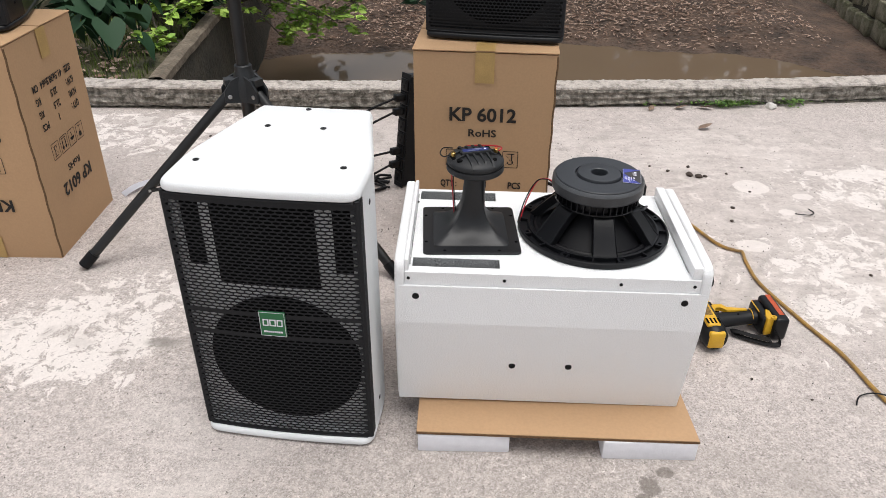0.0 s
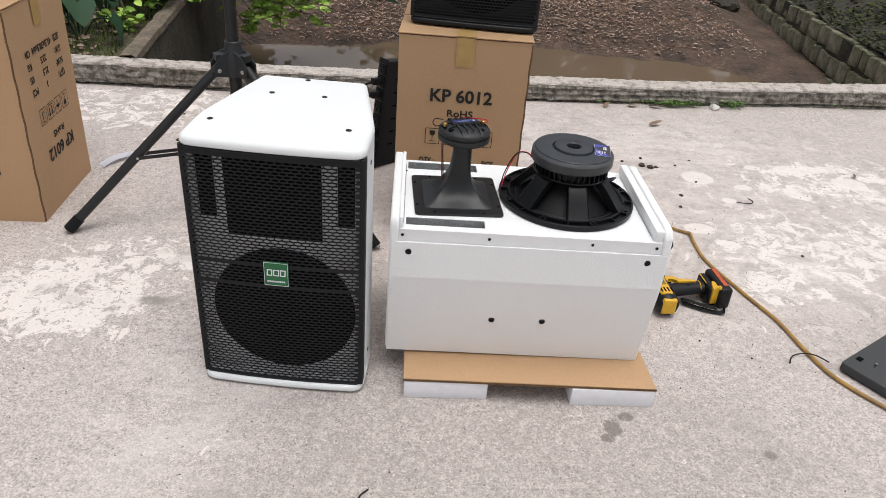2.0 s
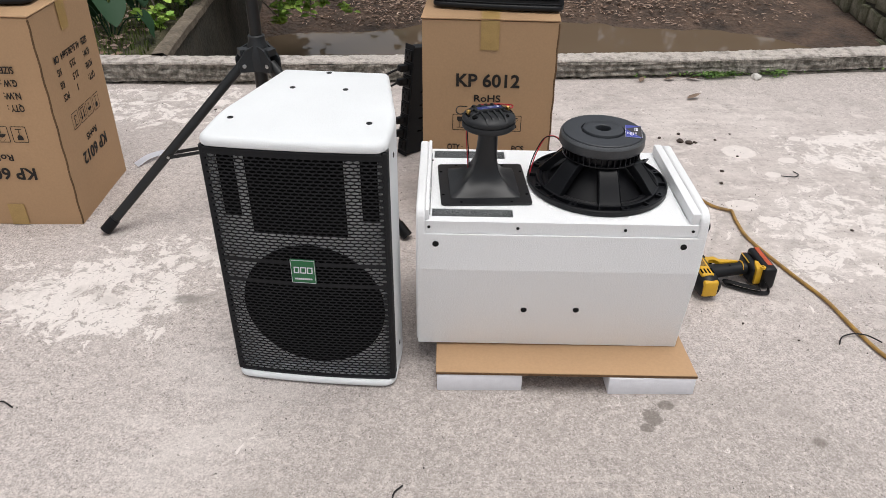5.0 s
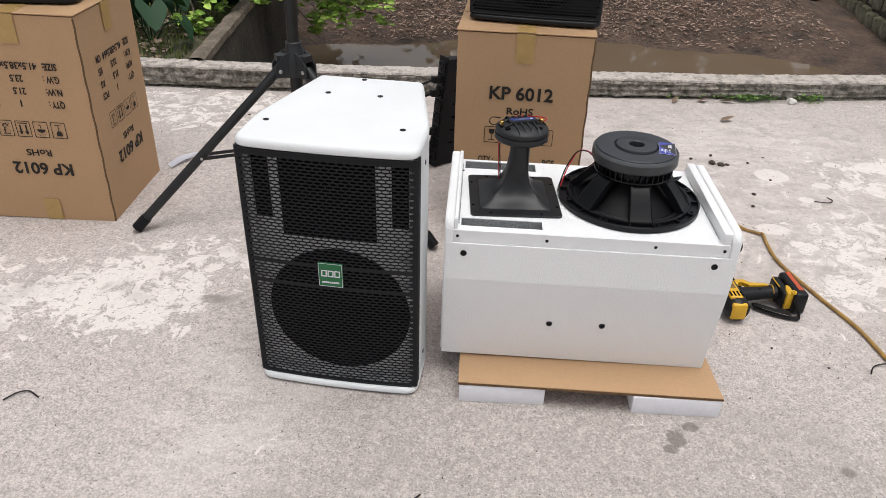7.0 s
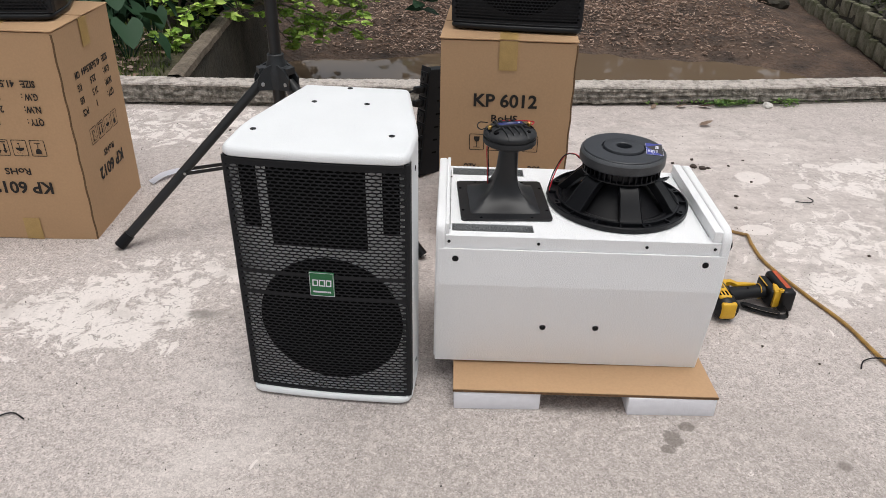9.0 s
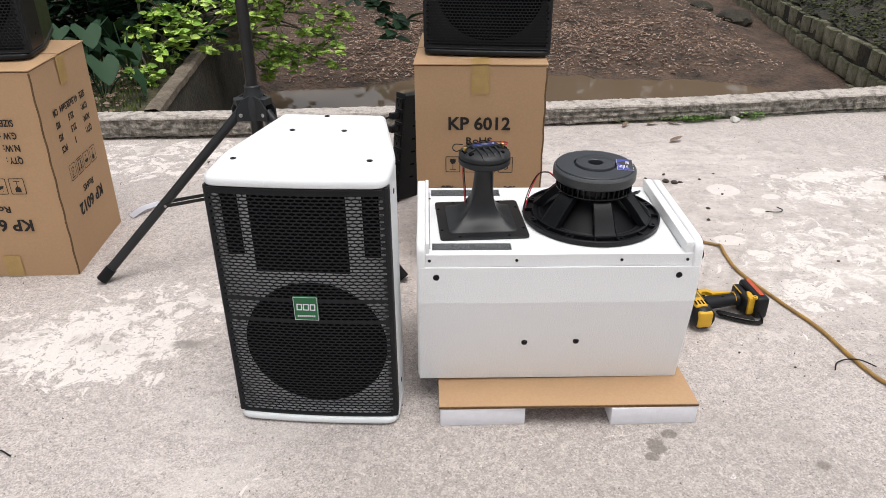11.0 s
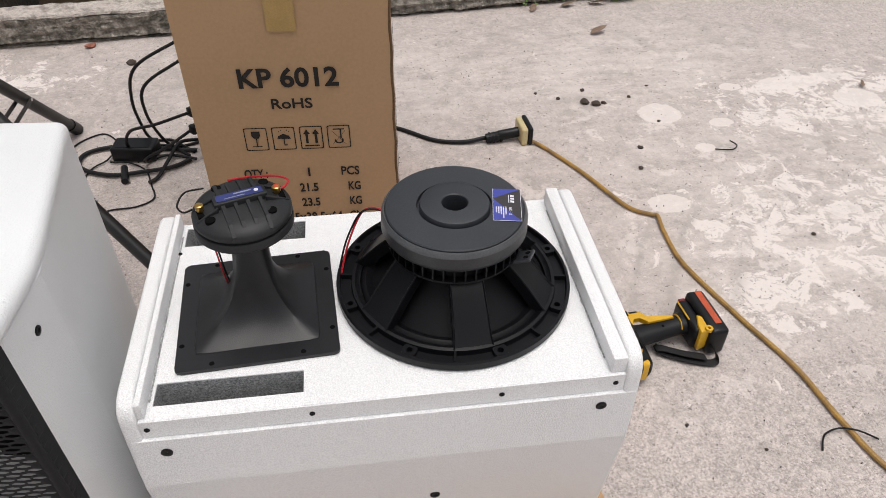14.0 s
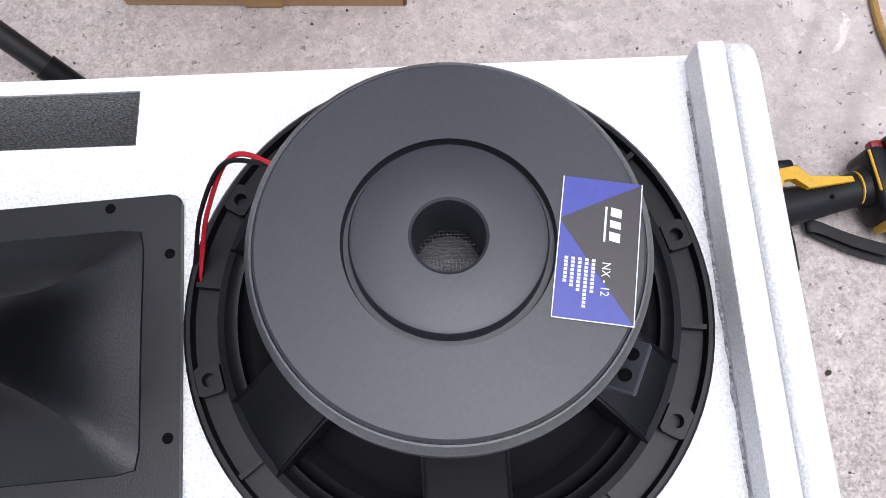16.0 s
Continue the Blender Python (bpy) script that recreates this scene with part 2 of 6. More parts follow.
    for r, w in ((0.76, 0.030), (0.90, 0.022), (0.98, 0.016)):
        off = n.new("ShaderNodeMath")
        off.operation = "SUBTRACT"
        l.new(away.outputs["Value"], off.inputs[0])
        off.inputs[1].default_value = r
        dist_to = n.new("ShaderNodeMath")
        dist_to.operation = "ABSOLUTE"
        l.new(off.outputs[0], dist_to.inputs[0])
        line = n.new("ShaderNodeMapRange")
        line.interpolation_type = "SMOOTHSTEP"
        line.inputs["From Max"].default_value = w
        line.inputs["To Min"].default_value, line.inputs["To Max"].default_value = 0.5, 0.0
        l.new(dist_to.outputs[0], line.inputs["Value"])
        base = mix(math_node("MULTIPLY", near_sweeps, line.outputs["Result"]), base, (0.36, 0.325, 0.30))
    # darker trodden blotches
    base = mix(math_node("MULTIPLY", ramp(noise_tex(4.2, 9, 0.66, 0.2), 0.54, 0.64, (0, 0, 0), (1, 1, 1)), 0.38), base, (0.33, 0.295, 0.27))
    # dark pits and a few damp stains
    pits = math_node("MULTIPLY", ramp(noise_tex(80, 3, 0.6), 0.655, 0.67, (0, 0, 0), (1, 1, 1)), 0.7)
    base = mix(pits, base, (0.14, 0.125, 0.11))
    for x, y, rx, ry in ((1.139, 2.492, 0.055, 0.045), (1.002, 2.068, 0.046, 0.032), (1.30, 2.42, 0.03, 0.02), (1.20, 2.30, 0.025, 0.018), (1.62, 2.62, 0.09, 0.035), (1.78, 2.50, 0.06, 0.05), (1.42, 2.62, 0.03, 0.02)):
        edge = math_node("MULTIPLY", spot(x, y, rx * 1.7, ry * 1.7), 0.42)
        chip = ramp(math_node("ADD", edge, math_node("MULTIPLY", noise_tex(38, 6, 0.6), 0.35)), 0.34, 0.37, (0, 0, 0), (1, 1, 1))
        base = mix(math_node("MULTIPLY", chip, 0.75), base, (0.72, 0.665, 0.63))
    stain = math_node("MAXIMUM", spot(0.455, 1.080, 0.034, 0.042), spot(0.494, 1.117, 0.030, 0.022))
    stain = math_node("MAXIMUM", stain, math_node("MAXIMUM", spot(0.436, 1.047, 0.024, 0.022), math_node("MULTIPLY", spot(0.26, 0.95, 0.10, 0.02), 0.4)))
    damp = ramp(math_node("ADD", math_node("MULTIPLY", stain, 0.4), math_node("MULTIPLY", noise_tex(52, 8, 0.75, 0.5), 0.8)), 0.58, 0.70, (0, 0, 0), (1, 1, 1))
    damp = math_node("MULTIPLY", damp, math_node("GREATER_THAN", stain, 0.02))
    damp = math_node("MAXIMUM", damp, spot(0.802, 1.005, 0.024, 0.019))
    base = mix(math_node("MULTIPLY", damp, 0.62), base, (0.12, 0.105, 0.09))
    hole = spot(-0.72, 1.52, 0.06, 0.028)
    base = mix(math_node("MULTIPLY", hole, 0.75), base, (0.24, 0.22, 0.20))
    l.new(base, b.inputs["Base Color"])
    bp = n.new("ShaderNodeBump")
    bp.inputs["Strength"].default_value, bp.inputs["Distance"].default_value = 0.42, 0.005
    l.new(noise_tex(48, 9, 0.68), bp.inputs["Height"])
    l.new(bp.outputs["Normal"], b.inputs["Normal"])
    return m


CONCRETE = concrete()
KERB = mat("rough_kerb_concrete", (0.35, 0.32, 0.28), 0.92, var=0.5, scale=34, bump=1.0, bump_scale=95, dist=0.014, color2=(0.11, 0.10, 0.082), detail=12, sharp=(0.36, 0.62))
MUD = mat("damp_brown_mud", (0.115, 0.073, 0.050), 0.85, var=0.5, scale=5, bump=1.0, bump_scale=26, dist=0.04, color2=(0.036, 0.023, 0.016), detail=10)
SOIL = mat("leaf_strewn_soil", (0.10, 0.085, 0.045), 0.95, var=0.5, scale=9, bump=1.0, bump_scale=60, dist=0.012, color2=(0.035, 0.04, 0.02), detail=10)
MOSSY = mat("dark_mossy_concrete", (0.052, 0.045, 0.032), 0.9, var=0.5, scale=5, bump=1.0, bump_scale=40, dist=0.012, color2=(0.017, 0.016, 0.011), detail=10)
STONE = mat("mossy_stone_block", (0.26, 0.235, 0.175), 0.9, var=0.5, scale=9, bump=1.0, bump_scale=60, dist=0.006, color2=(0.05, 0.056, 0.02), detail=10)
MORTAR = mat("worn_pale_mortar", (0.52, 0.470, 0.428), 0.92, var=0.4, scale=26, bump=1.0, bump_scale=110, dist=0.010, color2=(0.27, 0.24, 0.212), detail=10, sharp=(0.34, 0.52))
COPING = mat("brown_stained_coping", (0.20, 0.165, 0.125), 0.9, var=0.5, scale=14, bump=1.0, bump_scale=60, dist=0.008, color2=(0.10, 0.08, 0.058), detail=9)
DRY_LEAF = mat("dry_fallen_leaf", (0.30, 0.215, 0.16), 0.8, var=0.5, scale=12, color2=(0.14, 0.09, 0.06))
BARK = mat("grey_bark", (0.17, 0.145, 0.115), 0.9, var=0.4, scale=25, bump=0.8, bump_scale=90)


def leaf_material(name, c1, c2, rough=0.45):
    m = bpy.data.materials.new(name)
    m.use_nodes = True
    n, l = m.node_tree.nodes, m.node_tree.links
    b = n["Principled BSDF"]
    b.inputs["Roughness"].default_value, b.inputs["Specular IOR Level"].default_value = rough, 0.22
    g = n.new("ShaderNodeNewGeometry")
    r = n.new("ShaderNodeValToRGB")
    r.color_ramp.elements[0].color, r.color_ramp.elements[1].color = (*c1, 1), (*c2, 1)
    l.new(g.outputs["Random Per Island"], r.inputs["Fac"])
    l.new(r.outputs["Color"], b.inputs["Base Color"])
    b.inputs["Transmission Weight"].default_value = 0.0
    return m


LEAF_LIGHT = leaf_material("bright_green_leaf", (0.17, 0.33, 0.045), (0.50, 0.66, 0.15))
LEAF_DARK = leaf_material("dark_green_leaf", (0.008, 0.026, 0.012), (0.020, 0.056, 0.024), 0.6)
WEED = leaf_material("small_green_weed", (0.05, 0.12, 0.025), (0.17, 0.27, 0.07), 0.6)
LEAF_FAR = leaf_material("far_foliage", (0.015, 0.03, 0.008), (0.05, 0.09, 0.02), 0.7)
LITTER = leaf_material("dry_litter", (0.20, 0.125, 0.09), (0.54, 0.41, 0.33), 0.8)
GRASS = leaf_material("grass_blades", (0.06, 0.10, 0.02), (0.16, 0.2, 0.06), 0.7)


def water_material():
    m = bpy.data.materials.new("muddy_water")
    m.use_nodes = True
    n, l = m.node_tree.nodes, m.node_tree.links
    b = n["Principled BSDF"]
    b.inputs["Base Color"].default_value = (0.15, 0.108, 0.072, 1)
    b.inputs["Roughness"].default_value = 0.03
    b.inputs["IOR"].default_value = 1.33
    co, t, bp = n.new("ShaderNodeTexCoord"), n.new("ShaderNodeTexNoise"), n.new("ShaderNodeBump")
    t.inputs["Scale"].default_value = 2.5
    l.new(co.outputs["Object"], t.inputs["Vector"])
    bp.inputs["Strength"].default_value, bp.inputs["Distance"].default_value = 0.06, 0.02
    l.new(t.outputs["Fac"], bp.inputs["Height"])
    l.new(bp.outputs["Normal"], b.inputs["Normal"])
    return m


WATER = water_material()


# ---- building helpers ----
def mesh_of(name, bm, material, smooth=False):
    me = bpy.data.meshes.new(name)
    bmesh.ops.recalc_face_normals(bm, faces=bm.faces[:])
    bm.to_mesh(me)
    bm.free()
    me.materials.append(material)
    if smooth:
        me.polygons.foreach_set("use_smooth", [True] * len(me.polygons))
        me.set_sharp_from_angle(angle=radians(35))
    return me


def thing(name, m, label, category, group="", kind=""):
    ob = new(name)
    ob.empty_display_size = 0.1
    ob.matrix_world = m
    return tagged(ob, label, category, group, kind)


def part(name, bm, material, parent=None, label="", smooth=False, at=None):
    ob = new(name, mesh_of(name, bm, material, smooth))
    if parent:
        ob.parent = parent
    if at:
        ob.matrix_basis = at
    return tagged(ob, label)


def box(bm, x0, x1, y0, y1, z0, z1, bevel=0.0, seg=2):
    vs = bmesh.ops.create_cube(bm, size=1.0)["verts"]
    for v in vs:
        v.co = Vector((x0 + (v.co.x + 0.5) * (x1 - x0), y0 + (v.co.y + 0.5) * (y1 - y0), z0 + (v.co.z + 0.5) * (z1 - z0)))
    if bevel:
        es = list({e for v in vs for e in v.link_edges})
        bmesh.ops.bevel(bm, geom=es, offset=bevel, segments=seg, profile=0.5, affect="EDGES")
    return bm


def prism(bm, poly, z0, z1, bevel=0.0, seg=3):
    """A flat polygon (x, y) raised from z0 to z1, its rims rounded by bevel."""
    lo = [bm.verts.new((x, y, z0)) for x, y in poly]
    hi = [bm.verts.new((x, y, z1)) for x, y in poly]
    k = len(poly)
    faces = [bm.faces.new(lo[::-1]), bm.faces.new(hi)]
    for i in range(k):
        bm.faces.new((lo[i], lo[(i + 1) % k], hi[(i + 1) % k], hi[i]))
    if bevel:
        es = [e for f in faces for e in f.edges]
        bmesh.ops.bevel(bm, geom=es, offset=bevel, segments=seg, profile=0.5, affect="EDGES")
    return bm


def slab(bm, poly, z0, z1, r_top, r_low, seg=5):
    """A flat polygon raised from z0 to z1 with evenly rounded upper and lower rims."""
    k = len(poly)
    ps = [Vector(p) for p in poly]
    turn = sum(ps[i].x * ps[(i + 1) % k].y - ps[(i + 1) % k].x * ps[i].y for i in range(k))
    out = []
    for i in range(k):
        e = (ps[(i + 1) % k] - ps[i - 1]).normalized()
        out.append(Vector((e.y, -e.x)) * (1 if turn > 0 else -1))
    levels = [(r_low * (1 - math.sin(a)), z0 + r_low * (1 - math.cos(a))) for a in [math.pi / 2 * j / seg for j in range(seg + 1)]]
    levels += [(r_top * (1 - math.cos(a)), z1 - r_top * (1 - math.sin(a))) for a in [math.pi / 2 * j / seg for j in range(seg + 1)]]
    rings = [[bm.verts.new((p.x - o.x * d, p.y - o.y * d, z)) for p, o in zip(ps, out)] for d, z in levels]
    for a, c in zip(rings, rings[1:]):
        for i in range(k):
            bm.faces.new((a[i], a[(i + 1) % k], c[(i + 1) % k], c[i]))
    bm.faces.new(rings[0][::-1])
    bm.faces.new(rings[-1])
    return bm


def rounded(poly, r, seg=5):
    """The polygon with each corner (x, y) or (x, y, radius) rounded."""
    out = []
    k = len(poly)
    for i in range(k):
        p, a, c = Vector(poly[i][:2]), Vector(poly[i - 1][:2]), Vector(poly[(i + 1) % k][:2])
        rr = poly[i][2] if len(poly[i]) > 2 else r
        u, w = (a - p), (c - p)
        d = min(rr, u.length * 0.45, w.length * 0.45)
        s, e = p + u.normalized() * d, p + w.normalized() * d
        for j in range(seg + 1):
            t = j / seg
            q = s * (1 - t) ** 2 + p * 2 * t * (1 - t) + e * t * t
            out.append((q.x, q.y))
    return out


def lathe(bm, profile, seg=48, cx=0.0, cy=0.0):
    """Rings of (radius, z) turned about the upright axis at (cx, cy)."""
    rings = []
    for r, z in profile:
        rings.append([bm.verts.new((cx + r * math.cos(2 * math.pi * i / seg), cy + r * math.sin(2 * math.pi * i / seg), z)) for i in range(seg)])
    for a, c in zip(rings, rings[1:]):
        for i in range(seg):
            bm.faces.new((a[i], a[(i + 1) % seg], c[(i + 1) % seg], c[i]))
    return bm


def disc(bm, r, z0, z1, seg=24, cx=0.0, cy=0.0, r1=None):
    poly = [(cx + r * math.cos(2 * math.pi * i / seg), cy + r * math.sin(2 * math.pi * i / seg)) for i in range(seg)]
    return prism(bm, poly, z0, z1)


def tube(bm, pts, r, seg=8, r1=None):
    """A round tube through points, capped at its ends."""
    pts = [Vector(p) for p in pts]
    rings = []
    side = None
    for i, p in enumerate(pts):
        d = (pts[min(i + 1, len(pts) - 1)] - pts[max(i - 1, 0)]).normalized()
        side = d.orthogonal().normalized() if side is None else (side - d * side.dot(d)).normalized()
        up = d.cross(side)
        rad = r if r1 is None else r + (r1 - r) * i / (len(pts) - 1)
        rings.append([bm.verts.new(p + (side * math.cos(2 * math.pi * j / seg) + up * math.sin(2 * math.pi * j / seg)) * rad) for j in range(seg)])
    for a, c in zip(rings, rings[1:]):
        for j in range(seg):
            bm.faces.new((a[j], a[(j + 1) % seg], c[(j + 1) % seg], c[j]))
    bm.faces.new(rings[0][::-1])
    bm.faces.new(rings[-1])
    return bm


def spline(pts, steps=8):
    """A smooth line through the points."""
    pts = [Vector(p) for p in pts]
    ext = [2 * pts[0] - pts[1], *pts, 2 * pts[-1] - pts[-2]]
    out = []
    for i in range(1, len(ext) - 2):
        p0, p1, p2, p3 = ext[i - 1:i + 3]
        for s in range(steps):
            t = s / steps
            out.append(0.5 * (2 * p1 + (p2 - p0) * t + (2 * p0 - 5 * p1 + 4 * p2 - p3) * t * t + (3 * p1 - p0 - 3 * p2 + p3) * t ** 3))
    out.append(pts[-1])
    return out


def lettering(parent, text, size, m, material=INK, align="LEFT", width=None, bold=0.0, squeeze=1.0, label="printed black lettering"):
    """Printed words lying in the xy plane of m, as a thin mesh part."""
    cu = bpy.data.curves.new("lettering", "FONT")
    cu.body, cu.size, cu.align_x, cu.extrude, cu.offset, cu.resolution_u = text, size, align, 0.0003, bold, 3
    tmp = bpy.data.objects.new("lettering_form", cu)
    me = bpy.data.meshes.new_from_object(tmp)
    bpy.data.objects.remove(tmp)
    bpy.data.curves.remove(cu)
    co = np.zeros(len(me.vertices) * 3)
    me.vertices.foreach_get("co", co)
    co = co.reshape(-1, 3)
    if width and len(co):
        squeeze = width / max(1e-6, np.ptp(co[:, 0]))
        if align == "LEFT":
            co[:, 0] -= co[:, 0].min()
    co[:, 0] *= squeeze
    me.vertices.foreach_set("co", co.ravel())
    me.materials.clear()
    me.materials.append(material)
    ob = new("lettering", me)
    ob.parent = parent
    ob.matrix_basis = m
    return tagged(ob, label)


# ---- the setting: slab, kerb, channel, banks ----
KERB_LINE = [(-9.0, 3.30), (-1.5, 3.215), (-1.0, 3.215), (0.67, 3.309), (1.55, 3.375), (2.3, 3.451), (9.0, 4.15)]
WATER_Z = -0.5


def kerb_y(x):
    return float(np.interp(x, [p[0] for p in KERB_LINE], [p[1] for p in KERB_LINE]))


def fbm(x, y, s, seed=0.0):
    return noise.fractal(Vector((x * s, y * s, seed)), 1.0, 2.0, 5)


def build_ground():
    """The slab: one sheet whose far edge runs along the kerb."""
    bm = bmesh.new()
    xs = [-60, -20, -9] + [-4 + 0.08 * i for i in range(101)] + [9, 20, 60]
    vs = []
    for x in xs:
        far = kerb_y(x) + 0.04
        ys = [-60, -20, -6] + [-1 + (far + 1) * i / 50 for i in range(51)]
        vs.append([bm.verts.new((x, y, 0.0035 * fbm(x, y, 2.2) if abs(x) < 4 and y > 0.6 else 0.0)) for y in ys])
    for a, c in zip(vs, vs[1:]):
        for i in range(len(a) - 1):
            bm.faces.new((a[i], c[i], c[i + 1], a[i + 1]))
    ob = part("ground", bm, CONCRETE, smooth=True)
    return tagged(ob, "weathered pale grey concrete yard with chalky worn patches", "ground", kind="structure")


def kerb_strip(name, profile, material, parent, step=0.011):
    bm = bmesh.new()
    rows = []
    n = int(8.5 / step)
    for i in range(n + 1):
        x = -4.0 + 8.5 * i / n
        rows.append([bm.verts.new((x, kerb_y(x) + dy, dz)) for dy, dz in profile(x)])
    for a, c in zip(rows, rows[1:]):
        for k in range(len(a) - 1):
            bm.faces.new((a[k], c[k], c[k + 1], a[k + 1]))
    return part(name, bm, material, parent, smooth=True)


def kerb_size(x):
    h = float(np.interp(x, [-2, 0.6, 1.6, 2.6], [0.108, 0.096, 0.088, 0.098])) + 0.004 * fbm(x, 0.3, 1.3)
    w = float(np.interp(x, [-2, 0.6, 1.6], [0.115, 0.12, 0.135])) + 0.006 * fbm(x, 1.3, 2.0)
    return h, w


def build_kerb():
    """A rough cast kerb: layered, cracked face under a worn pale mortar cap."""
    kb = thing("kerb", pose(0, 0, 0), "low rough cast concrete kerb with a worn pale top", "kerb", kind="structure")

    def face(x):
        h, w = kerb_size(x)
        crack = 0.004 + 0.012 * max(0.0, fbm(x, 7.7, 1.1)) + 0.003 * fbm(x, 2.2, 14)
        out = [(0.004, -0.03), (0.003 + 0.004 * fbm(x, 3.3, 9), crack * 0.7), (0.022, crack + 0.003), (0.020, crack + 0.007)]
        for k in range(14):
            z = crack + 0.010 + (h - 0.012 - crack - 0.010) * k / 13
            ledge = 0.011 * noise.noise(Vector((x * 1.3, z * 75, 3.0))) + 0.008 * fbm(x, z * 3, 16, 1.0) + 0.005 * fbm(x, z, 48, 5.0) + 0.004 * noise.noise(Vector((x * 95, z * 120, 9.0)))
            out.append((-0.004 + 0.010 * k / 13 + ledge, z))
        return out

    def cap(x):
        h, w = kerb_size(x)
        e = 0.007 * fbm(x, 4.2, 13) + 0.003 * fbm(x, 4.9, 45)
        out = [(0.010 + e, h - 0.016), (0.004 + e, h - 0.010), (0.008 + e, h - 0.002 + 0.002 * fbm(x, 1.1, 30))]
        for k in range(6):
            y = 0.016 + e + (w - 0.03) * k / 5
            out.append((y, h + 0.003 * fbm(x, y * 4, 18, 2.0) + 0.0025 * fbm(x, y * 4, 52, 8.0) + 0.003 * math.sin(math.pi * k / 5)))
        return out + [(w - 0.004 + 0.010 * fbm(x, 9.1, 11), h - 0.006), (w + 0.006 * fbm(x, 6.1, 12), h - 0.03), (w + 0.01, -0.9)]

    kerb_strip("kerb_face", face, KERB, kb)
    kerb_strip("kerb_cap", cap, MORTAR, kb)
    return kb


def bank_height(x, y):
    """The leaf-strewn bank across the water."""
    edge = 5.95 + 0.25 * math.sin(x * 1.3 + 0.5) + 0.12 * fbm(x, 2.0, 1.5)
    if x > 2.2:
        edge -= 0.35 * min(1.0, (x - 2.2))
    d = y - edge
    k = min(1.0, max(0.0, (x - 2.3) / 1.2))
    d = d if d < 0 else d * (1 - 0.85 * k * k * (3 - 2 * k))
    return WATER_Z + (d * 0.10 if d < 0 else 0.13 * d + 0.05 * min(1, d * 2)) + 0.05 * fbm(x, y, 1.4) * min(1.0, max(0.1, d + 0.4))


def build_bank():
    bm = bmesh.new()
    nx, ny = 110, 90
    g = [[bm.verts.new((x, y, bank_height(x, y))) for y in [4.2 + 9.0 * j / ny for j in range(ny + 1)]] for x in [-6 + 12.0 * i / nx for i in range(nx + 1)]]
    for a, c in zip(g, g[1:]):
        for i in range(ny):
            bm.faces.new((a[i], c[i], c[i + 1], a[i + 1]))
    ob = part("mud_bank", bm, MUD, smooth=True)
    return tagged(ob, "damp brown earth bank sloping to the water", "bank", kind="structure")


def build_water():
    bm = bmesh.new()
    box(bm, -8, 8, 3.2, 7.5, WATER_Z - 0.6, WATER_Z)
    return tagged(part("water", bm, WATER), "still muddy brown water in a channel", "water", kind="structure")


def build_channel_wall():
    bm = bmesh.new()
    rows = []
    for i in range(61):
        y = 3.3 + 2.9 * i / 60
        x = -1.325 - 0.075 * (y - 3.3)
        j = lambda k: 0.012 * fbm(y + k * 2.3, k, 6)
        prof = [(x - 0.070 + j(1), 0.03), (x - 0.055 + j(2), 0.105 + j(3)), (x - 0.015 + j(4), 0.11 + j(5)), (x + j(6), 0.085), (x + 0.01 + j(7), -0.15), (x + 0.03 + j(8), -0.4), (x + 0.05, -0.9)]
        rows.append([bm.verts.new((px, y, pz)) for px, pz in prof])
    for a, c in zip(rows, rows[1:]):
        for k in range(len(a) - 1):
            bm.faces.new((a[k], c[k], c[k + 1], a[k + 1]))
    bm.faces.new(rows[-1])
    bm.faces.new(rows[0][::-1])
    ob = part("channel_wall", bm, MOSSY, smooth=True)
    cap = bmesh.new()
    rows = []
    for i in range(61):
        y = 3.302 + 2.89 * i / 60
        x = -1.325 - 0.075 * (y - 3.3)
        e = 0.006 * fbm(y, 3.1, 9)
        rows.append([cap.verts.new((x + px + e, y, pz + 0.004 * fbm(y, px, 11))) for px, pz in ((-0.068, 0.07), (-0.064, 0.118), (-0.01, 0.124), (0.008, 0.112), (0.010, 0.078))])
    for a, c in zip(rows, rows[1:]):
        for k in range(4):
            cap.faces.new((a[k], c[k], c[k + 1], a[k + 1]))
    part("coping", cap, COPING, ob, "brown stained concrete coping", smooth=True)
    return tagged(ob, "dark stained concrete retaining wall beside the water", "retaining wall", kind="structure")


def build_verge():
    bm = bmesh.new()
    nx, ny = 60, 60
    g = [[bm.verts.new((x + 0.09 - 0.075 * (y - 3.3), y, 0.045 + 0.05 * fbm(x, y, 1.7) + 0.02 * (y - 3.3))) for y in [3.28 + 6 * j / ny for j in range(ny + 1)]] for x in [-9 + 7.52 * i / nx for i in range(nx + 1)]]
    for a, c in zip(g, g[1:]):
        for i in range(ny):
            bm.faces.new((a[i], c[i], c[i + 1], a[i + 1]))
    ob = part("verge", bm, SOIL, smooth=True)
    return tagged(ob, "soil verge with thin grass and litter behind the kerb", "verge", kind="structure")


build_ground()
build_kerb()
build_bank()
build_water()
build_channel_wall()
build_verge()


# ---- speakers ----
def plan(hw, bw, ys, d, bow=0.0, hf=None):
    """A speaker's plan: bowed front with rounded corners, straight cheeks, tapered back."""
    pts = rounded([(-hw, 0, 0.032), (hw, 0, 0.032), (hf or hw, ys, 0.04), (bw, d, 0.014), (-bw, d, 0.014), (-(hf or hw), ys, 0.04)], 0.02, 6)
    out = []
    for i, (x, y) in enumerate(pts):
        out.append((x, y))
        nx, ny = pts[(i + 1) % len(pts)]
        if abs(y) < 1e-6 and abs(ny) < 1e-6 and abs(nx - x) > 0.1:
            out += [(x + (nx - x) * k / 10, 0.0) for k in range(1, 10)]
    return [(x, y - bow * (1 - (x / hw) ** 2) if y < 0.033 else y) for x, y in out]


